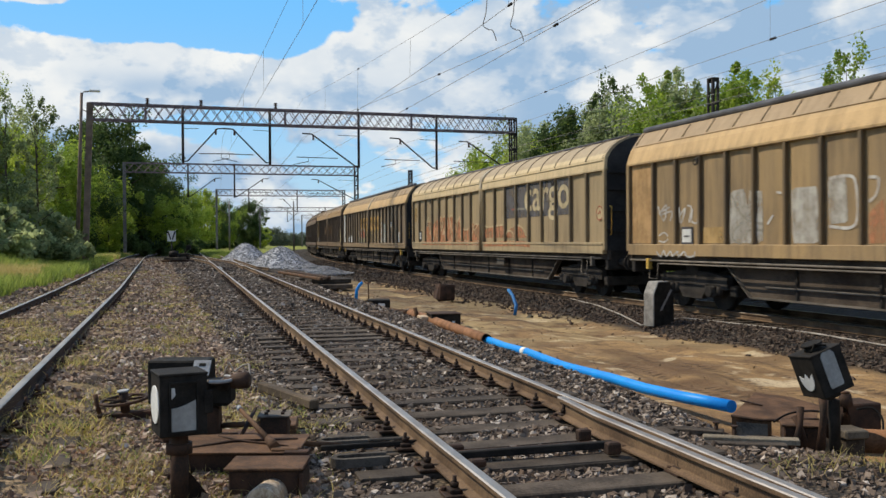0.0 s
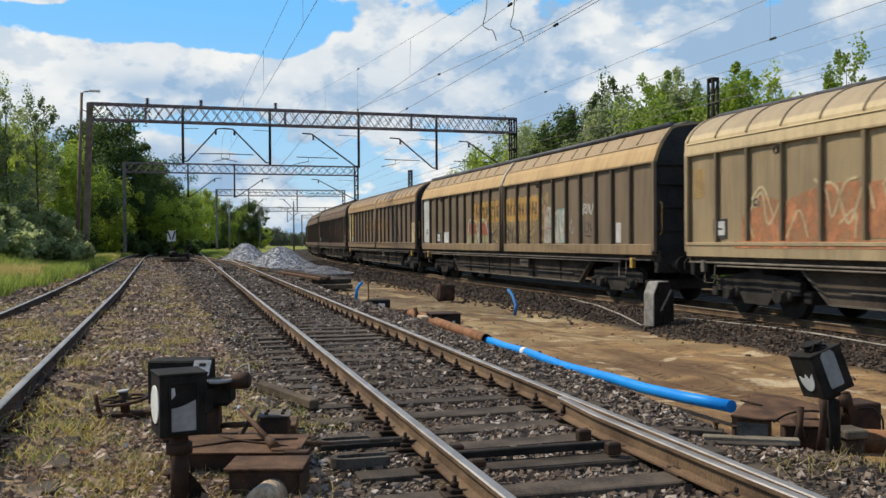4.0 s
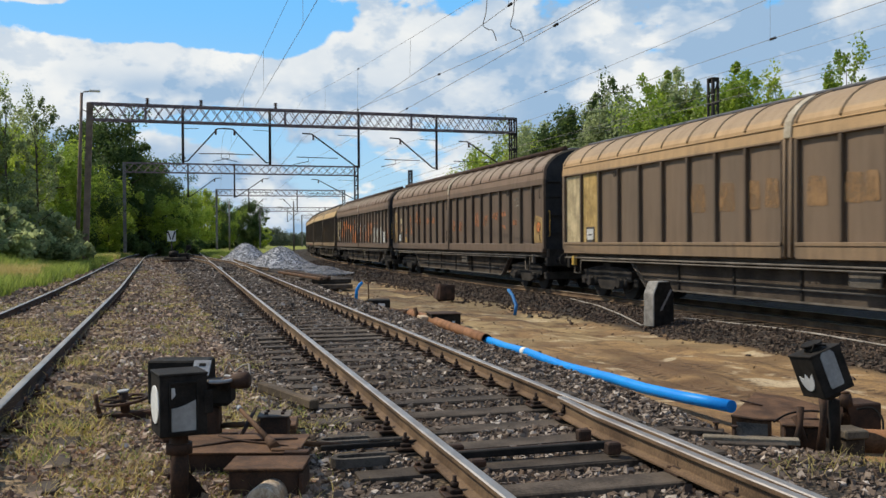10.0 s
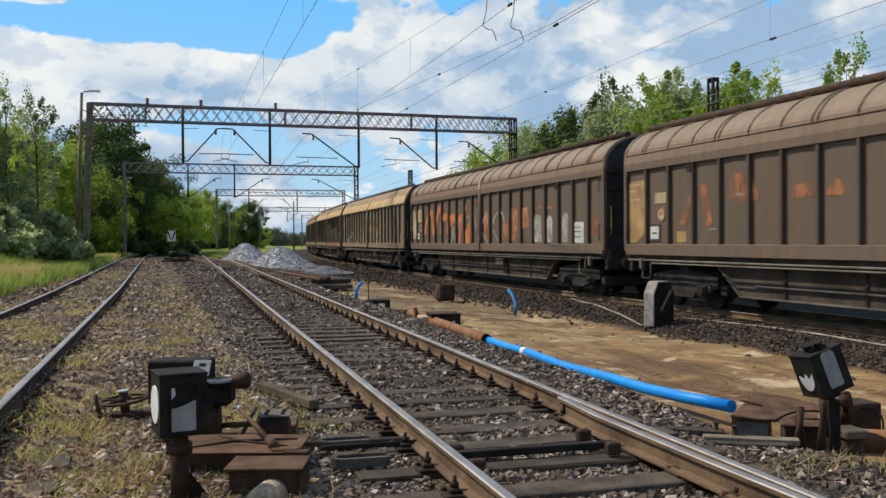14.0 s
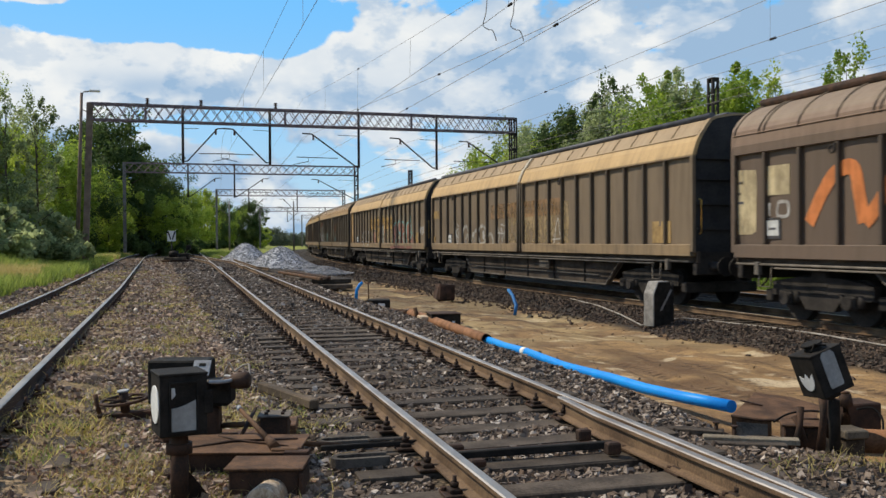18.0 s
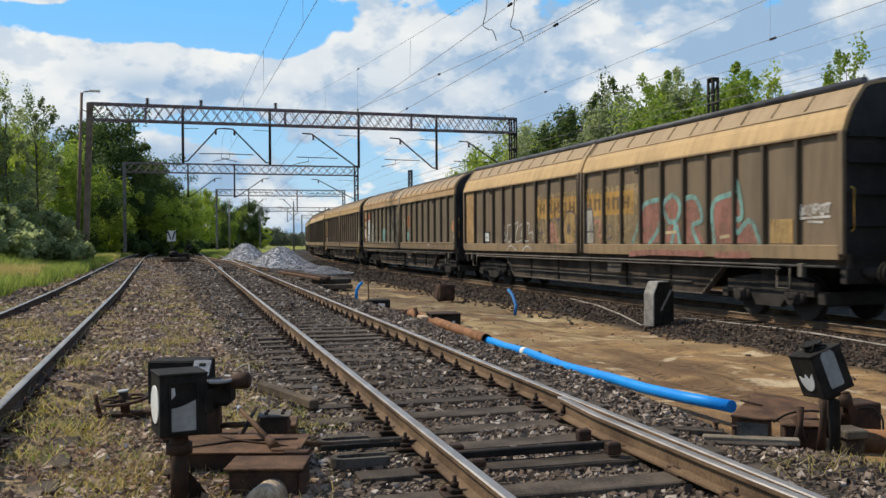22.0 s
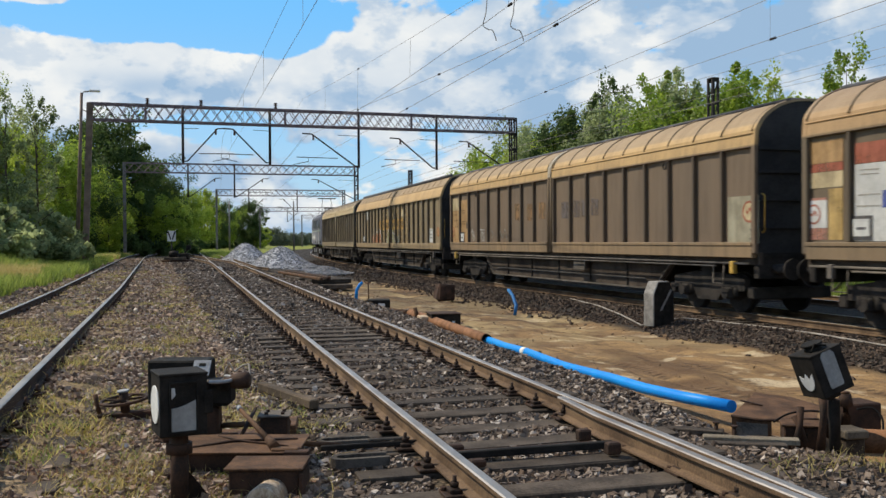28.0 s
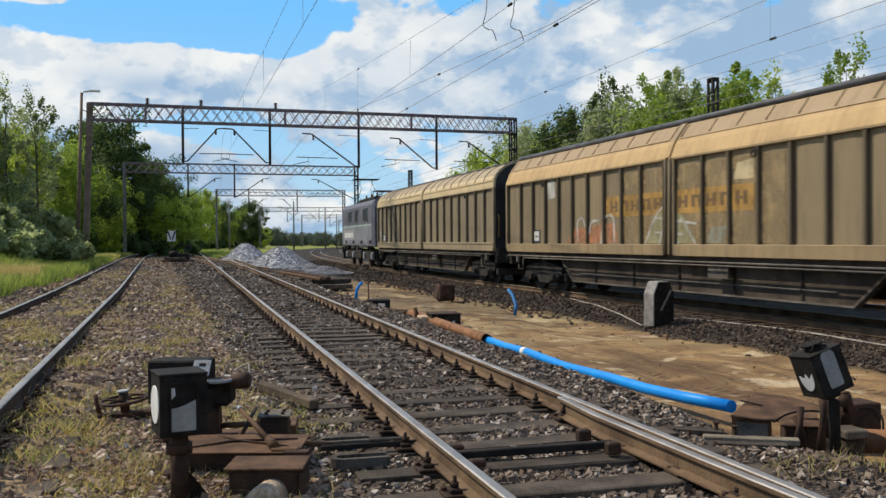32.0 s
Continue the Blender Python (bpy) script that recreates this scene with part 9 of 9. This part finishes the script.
def woods():
    broad = make_tree("tree", "broad leafy green tree on the embankment", 21, 10.0, 3.6, LEAF, leaf=0.20, clumps=168, per=120, squash=1.25)
    tall = make_tree("tree", "slender light green tree with upright branches", 22, 10.0, 2.2, LEAF_LIGHT, spire=0.35, leaf=0.18, clumps=112, per=100, squash=1.9)
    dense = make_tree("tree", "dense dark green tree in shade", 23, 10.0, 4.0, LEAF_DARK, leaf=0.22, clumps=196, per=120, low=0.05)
    shrub = make_tree("tree", "low bushy light green young tree", 24, 5.0, 2.3, LEAF_LIGHT, 0.08, leaf=0.17, clumps=98, per=90, low=0.02)
    wispy = make_tree("tree", "thin young tree with sparse grey-green leaves", 25, 10.0, 1.5, LEAF_GREY, 0.09, spire=0.3, leaf=0.16, clumps=70, per=60, squash=2.0)
    rnd = random.Random(6)

    def by_view(tree, px, depth, top, hz=10.0, zb=0.5, **kw):
        """Places a tree by its bearing (tangent), distance and top height."""
        x = px * depth
        sc = (top - zb) / hz
        return plant(tree, x, depth, zb, sc, rnd.uniform(0, 360), **kw)

    # left of the line, near to far
    by_view(tall, -0.512, 46, 8.8)
    by_view(wispy, -0.478, 45, 9.0)
    by_view(wispy, -0.444, 47, 8.9)
    by_view(tall, -0.452, 52, 8.0)
    by_view(broad, -0.485, 57, 8.6, material=LEAF_LIGHT)
    by_view(broad, -0.425, 78, 10.0)
    by_view(shrub, -0.398, 98, 8.7, 5.0)
    by_view(shrub, -0.378, 92, 9.0, 5.0)
    by_view(dense, -0.372, 98, 15.0)
    by_view(dense, -0.338, 104, 12.0)
    by_view(broad, -0.53, 62, 10.2)
    by_view(dense, -0.316, 112, 10.4)
    by_view(dense, -0.41, 84, 9.6)
    by_view(shrub, -0.366, 88, 5.0, 5.0)
    by_view(shrub, -0.305, 100, 6.6, 5.0)
    by_view(broad, -0.288, 112, 7.6, material=LEAF)
    by_view(broad, -0.268, 165, 10.5, zb=-0.1, material=LEAF_LIGHT)
    by_view(dense, -0.252, 185, 9.8, zb=-0.1)
    by_view(broad, -0.24, 195, 8.6, zb=-0.2)
    by_view(dense, -0.212, 205, 10.4, zb=-0.2)
    by_view(dense, -0.226, 210, 8.0, zb=-0.2)
    by_view(shrub, -0.20, 215, 5.4, 5.0, zb=-0.2)
    # far hedge along the horizon, with distance haze put into its leaf colour
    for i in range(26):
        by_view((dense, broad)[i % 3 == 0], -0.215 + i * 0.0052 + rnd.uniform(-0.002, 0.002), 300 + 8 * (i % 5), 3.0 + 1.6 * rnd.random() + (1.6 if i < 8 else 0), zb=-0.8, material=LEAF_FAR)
    # behind the train
    by_view(broad, 0.03, 84, 7.6, zb=-0.4, material=LEAF_LIGHT)
    by_view(broad, 0.062, 74, 8.6, zb=-0.4)
    by_view(shrub, 0.085, 68, 9.2, 5.0, zb=-0.4)
    by_view(broad, 0.108, 66, 9.6, zb=-0.4, material=LEAF_GREY)
    by_view(tall, 0.135, 60, 9.4, zb=-0.4)
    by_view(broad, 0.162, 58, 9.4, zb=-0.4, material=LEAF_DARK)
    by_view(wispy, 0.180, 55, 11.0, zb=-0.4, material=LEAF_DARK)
    by_view(tall, 0.176, 56, 10.3, zb=-0.4, material=LEAF_GREY)
    by_view(broad, 0.205, 52, 8.9, zb=-0.4, material=LEAF_GREY)
    by_view(tall, 0.238, 49, 10.3, zb=-0.4, material=LEAF)
    by_view(tall, 0.262, 48, 10.3, zb=-0.4, material=LEAF_GREY)
    by_view(broad, 0.285, 46, 8.4, zb=-0.4)
    by_view(tall, 0.322, 43, 9.5, zb=-0.4, material=LEAF)
    by_view(shrub, 0.345, 42, 8.0, 5.0, zb=-0.4)
    by_view(wispy, 0.37, 40, 8.4, zb=-0.4, material=LEAF_LIGHT)
    by_view(wispy, 0.438, 36, 8.7, zb=-0.4, material=LEAF)
    by_view(shrub, 0.47, 37, 5.9, 5.0, zb=-0.4)
    # the patterns themselves stand in the wood, off the line
    broad.matrix_basis = Matrix.Translation((-40, 70, 0.9))
    tall.matrix_basis = Matrix.Translation((-36, 62, 0.9))
    dense.matrix_basis = Matrix.Translation((-46, 86, 0.9))
    shrub.matrix_basis = Matrix.Translation((-31, 58, 0.9))
    wispy.matrix_basis = Matrix.Translation((-34, 66, 0.9))


woods()


def make_bush(seed, radius, height, material, label):
    rnd = random.Random(seed)
    t = thing("bush", Matrix.Identity(4), label, "bush", "bushes beside the line")
    centres, radii = [], []
    for i in range(7):
        a = i * 0.9 + rnd.uniform(-0.3, 0.3)
        p2 = Vector((radius * 0.7 * math.cos(a), radius * 0.7 * math.sin(a), height * rnd.uniform(0.5, 0.9)))
        part("stem", tube(bm_new(), [(0, 0, -0.2), p2.lerp(Vector((0, 0, 0)), 0.4) + Vector((0, 0, 0.2)), p2], [0.03, 0.02, 0.006], 5), BARK, t)
    for i in range(80):
        a, q = rnd.uniform(0, 6.28), math.sqrt(rnd.random())
        z = height * (1 - q * q * 0.75) * rnd.uniform(0.25, 1.0)
        centres.append((radius * q * math.cos(a), radius * q * math.sin(a), z))
        radii.append(radius * rnd.uniform(0.10, 0.22))
    crown = new("foliage", leaf_mesh("foliage", centres, radii, 80, 0.19, seed, material))
    crown.parent = t
    return t


def undergrowth():
    a = make_bush(31, 1.8, 1.9, LEAF_GREY, "dense bramble bush with pale leaf undersides")
    b = make_bush(32, 1.6, 1.6, LEAF, "rounded green bush at the edge of the meadow")
    rnd = random.Random(5)
    spots = [(-7.4, 50, 1.2, a), (-8.0, 53, 1.3, a), (-7.3, 58, 1.25, b), (-8.6, 56, 1.5, a), (-9.5, 52, 1.5, b), (-9.0, 48, 1.4, a), (-9.6, 45, 1.4, a), (-10.5, 47, 1.6, b), (-11, 50, 1.7, a), (-7.4, 63, 1.2, b), (-9.0, 64, 1.6, a), (-7.4, 84, 1.2, b), (-6.4, 92, 1.2, b), (-4.0, 112, 1.3, a), (-10.5, 48, 1.7, b), (-12.5, 44, 1.8, b), (-3.5, 128, 1.6, b),
             (23.5, 45, 1.2, b), (24.5, 52, 1.4, b), (25, 60, 1.5, b), (24.0, 30, 1.0, b), (25, 24, 1.2, b), (24.2, 18, 1.1, b), (25, 37, 1.3, b), (24, 70, 1.6, b), (26, 82, 1.6, b)]
    for n, s, k, kind in spots:
        p = P(n, s, ground_z(n, s) - 0.05)
        o = copy_thing(kind, Matrix.Identity(4))
        o.matrix_basis = Matrix.Translation(p) @ Matrix.Rotation(rnd.uniform(0, 6.28), 4, "Z") @ Matrix.Diagonal((k, k, k * rnd.uniform(0.9, 1.15), 1))
    # tall brambles at the foot of the trees, and dark undergrowth far back
    for px, depth, k, kind in ((-0.505, 42, 1.5, a), (-0.475, 45, 1.75, a), (-0.452, 48, 1.6, a), (-0.49, 47, 1.9, b), (-0.46, 52, 1.9, b), (-0.355, 92, 1.8, b), (-0.335, 98, 2.0, b), (-0.318, 108, 2.2, b), (-0.30, 116, 2.2, b), (-0.285, 150, 2.3, b), (-0.268, 180, 2.4, b), (-0.25, 195, 2.2, b)):
        x, y = px * depth, depth
        n, s = x * NX + y * NY, y * NX - x * NY
        o = copy_thing(kind, Matrix.Identity(4))
        o.matrix_basis = Matrix.Translation((x, y, ground_z(n, s) - 0.1)) @ Matrix.Rotation(rnd.uniform(0, 6.28), 4, "Z") @ Matrix.Diagonal((k, k, k * 0.95, 1))
        # far bushes get dark leaves for the shade under the trees
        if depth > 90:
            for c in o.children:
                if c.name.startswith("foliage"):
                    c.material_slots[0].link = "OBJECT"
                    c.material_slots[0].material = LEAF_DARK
    a.matrix_basis = Matrix.Translation(P(-13, 50, 1.0))
    b.matrix_basis = Matrix.Translation(P(-14, 55, 1.0))


undergrowth()


def grass(name, label, spots, hmin, hmax, width, seed, material, lean=0.35):
    rng = np.random.default_rng(seed)
    c = np.array(spots)
    k = len(c)
    h = rng.uniform(hmin, hmax, k)
    a = rng.uniform(0, 6.283, k)
    dx, dy = np.cos(a), np.sin(a)
    ln = rng.normal(0, lean, (k, 2)) * h[:, None]
    base1 = c + np.stack([dx, dy, 0 * dx], 1) * width
    base2 = c - np.stack([dx, dy, 0 * dx], 1) * width
    mid = c + np.stack([ln[:, 0] * 0.35, ln[:, 1] * 0.35, h * 0.6], 1)
    m1, m2 = mid + np.stack([dx, dy, 0 * dx], 1) * width * 0.7, mid - np.stack([dx, dy, 0 * dx], 1) * width * 0.7
    tip = c + np.stack([ln[:, 0], ln[:, 1], h], 1)
    v = np.stack([base1, base2, m2, m1, tip], 1).reshape(-1, 3)
    i = np.arange(k)[:, None] * 5
    tri = np.concatenate([i + [[0, 1, 2]], i + [[0, 2, 3]], i + [[3, 2, 4]]], 1).reshape(-1, 3)
    me = bpy.data.meshes.new(name)
    me.vertices.add(len(v))
    me.vertices.foreach_set("co", v.reshape(-1))
    me.loops.add(len(tri) * 3)
    me.loops.foreach_set("vertex_index", tri.reshape(-1).astype(np.int32))
    me.polygons.add(len(tri))
    me.polygons.foreach_set("loop_start", np.arange(0, len(tri) * 3, 3, dtype=np.int32))
    me.update(calc_edges=True)
    me.materials.append(material)
    return tagged(new(name, me), label, "grass", kind="stuff")


# yellowed tufts near the siding: across, along, blades
NEAR_TUFTS = ((-1.05, 8.1, 520), (-1.35, 8.7, 520), (-0.75, 7.6, 420), (-1.3, 7.3, 480), (-0.55, 9.0, 380), (-1.5, 9.6, 420), (-0.3, 6.2, 300), (-0.05, 6.0, 300), (0.75, 7.7, 320), (-0.9, 10.6, 420), (-1.9, 11.5, 420), (-0.3, 11.8, 300), (-1.6, 13.5, 420), (-2.1, 15.5, 420), (0.1, 13.2, 300), (-0.6, 15.0, 320), (-1.4, 17.5, 380), (-0.2, 62.0, 260))


def meadow():
    rnd = random.Random(8)
    spots, dry, weeds, straw, moss, red = [], [], [], [], [], []
    for _ in range(72000):
        s = rnd.uniform(12, 95)
        n = left_n(s) - (1.85 - 0.75 * smooth(18, 40, s)) - abs(rnd.gauss(0, 3.2))
        if n > left_n(s) - 2.05 + 0.85 * smooth(18, 40, s) + 0.35 * noise.noise(Vector((n, s * 0.6, 2))):
            continue
        p = P(n, s, ground_z(n, s) - 0.02)
        (dry if noise.noise(Vector((n * 0.3, s * 0.15, 7))) > 0.20 else spots).append(tuple(p))
    for _ in range(9000):
        n, s = rnd.uniform(20.3, 27), rnd.uniform(5, 50)
        spots.append(tuple(P(n, s, ground_z(n, s) - 0.02)))
    for _ in range(6000):
        n, s = rnd.uniform(5, 9), rnd.uniform(84, 150)
        spots.append(tuple(P(n, s, ground_z(n, s) - 0.02)))
    # weeds in clumps between and beside the tracks
    for _ in range(1500):
        n, s = rnd.uniform(-3.9, 1.1), 3.4 + 40 * rnd.random() ** 1.6
        if noise.noise(Vector((n * 0.7, s * 0.5, 12))) < -0.05:
            continue
        mossy = rnd.random()
        for _ in range(rnd.randint(12, 52)):
            q = P(n + rnd.gauss(0, 0.11), s + rnd.gauss(0, 0.13))
            nn, s2 = n, s
            (moss if mossy < 0.4 else weeds if rnd.random() < 0.45 else straw).append((q.x, q.y, ground_z(nn, s2) - 0.008))
    for n0, s0, k in ((1.15, 7.4, 260), (1.0, 8.1, 160), (0.55, 5.9, 140), (0.35, 5.3, 160), (-0.2, 6.6, 160), (0.1, 7.8, 120), (-0.5, 6.0, 260), (-0.9, 6.6, 260), (-0.45, 7.3, 240), (-0.75, 7.9, 220), (-0.3, 5.3, 200), (-1.0, 7.3, 200), (-0.15, 8.7, 200), (0.35, 9.5, 200), (-0.1, 10.6, 220), (0.2, 4.9, 160)):
        for _ in range(k):
            q = P(n0 + rnd.gauss(0, 0.18), s0 + rnd.gauss(0, 0.16))
            (weeds if rnd.random() < 0.5 else straw).append((q.x, q.y, ground_z(n0, s0) - 0.01))
    for n0, s0, k in NEAR_TUFTS:
        for _ in range(k):
            q = P(n0 + rnd.gauss(0, 0.20), s0 + rnd.gauss(0, 0.22))
            c = rnd.random()
            (straw if c < 0.42 else weeds if c < 0.50 else moss).append((q.x, q.y, ground_z(n0, s0) - 0.01))
    for n0, s0, k in ((-0.25, 6.33, 90), (-0.12, 5.98, 80), (-0.56, 6.94, 60), (-0.75, 6.2, 50), (0.62, 5.6, 30)):
        for _ in range(k):
            q = P(n0 + rnd.gauss(0, 0.09), s0 + rnd.gauss(0, 0.10))
            red.append((q.x, q.y, ground_z(n0, s0) - 0.008))
    for n0, s0, k in ((4.0, 4.85, 60), (4.25, 4.7, 70), (4.5, 4.75, 60), (4.75, 4.9, 50), (4.4, 4.5, 60)):
        for _ in range(k):
            q = P(n0 + rnd.gauss(0, 0.16), s0 + rnd.gauss(0, 0.12))
            (weeds if rnd.random() < 0.15 else straw).append((q.x, q.y, ground_z(n0, s0) - 0.01))
    grass("moss_tufts", "yellow-green moss tufts between the ballast stones", moss, 0.015, 0.05, 0.006, 7, MOSS, 1.2)
    grass("red_weeds", "low reddish weeds in the ballast", red, 0.02, 0.06, 0.007, 9, RED_WEED, 0.9)
    grass("meadow_grass", "tall green grass on the bank beside the siding", spots, 0.18, 0.55, 0.014, 1, GRASS)
    grass("dry_grass", "yellowed dry grass patches on the bank", dry, 0.2, 0.6, 0.012, 2, GRASS_DRY)
    grass("track_weeds", "small green weeds growing in the ballast", weeds, 0.02, 0.065, 0.005, 3, GRASS, 0.9)
    grass("dry_straw", "dry yellow stalks lying in the ballast", straw, 0.03, 0.12, 0.004, 4, GRASS_DRY, 1.1)


meadow()


# ---- movement ----
def wagon_pose(s_mid, pivot=8.5):
    a, b = T(TRAIN_N, s_mid - pivot), T(TRAIN_N, s_mid + pivot)
    c = (a + b) / 2
    return Matrix.Translation((c.x, c.y, 0)) @ Matrix.Rotation(math.atan2(b.y - a.y, b.x - a.x), 4, "Z")


def turning(place, radius, start=0.0):
    """Rows for a wheelset that rolls with the train, in its vehicle's space."""
    rows = []
    for i in range(321):
        t = i * 0.1
        rows.append((t, Matrix.Translation(place) @ Matrix.Rotation(start - travelled(t) / radius, 4, "Y")))
    return rows


def motions():
    times = [i * 0.5 for i in range(65)]
    for i, w in enumerate(train):
        walk(w, [(t, wagon_pose(22.1704 + PITCH * i + SHIFTS[i] - HALF - travelled(t))) for t in times])
        for c in w.children:
            if c.name.startswith("wheelset"):
                walk(c, turning(c.location.copy(), 0.46))
    back = 22.1704 + PITCH * (len(train) - 1) + SHIFTS[-1]
    walk(loco, [(t, wagon_pose(back + 1.0 + 7.05 - travelled(t), 3.9)) for t in times])
    for c in loco_wheels:
        walk(c, turning(c.location.copy(), 0.60))


train = make_train()
loco, loco_wheels = make_loco()
motions()
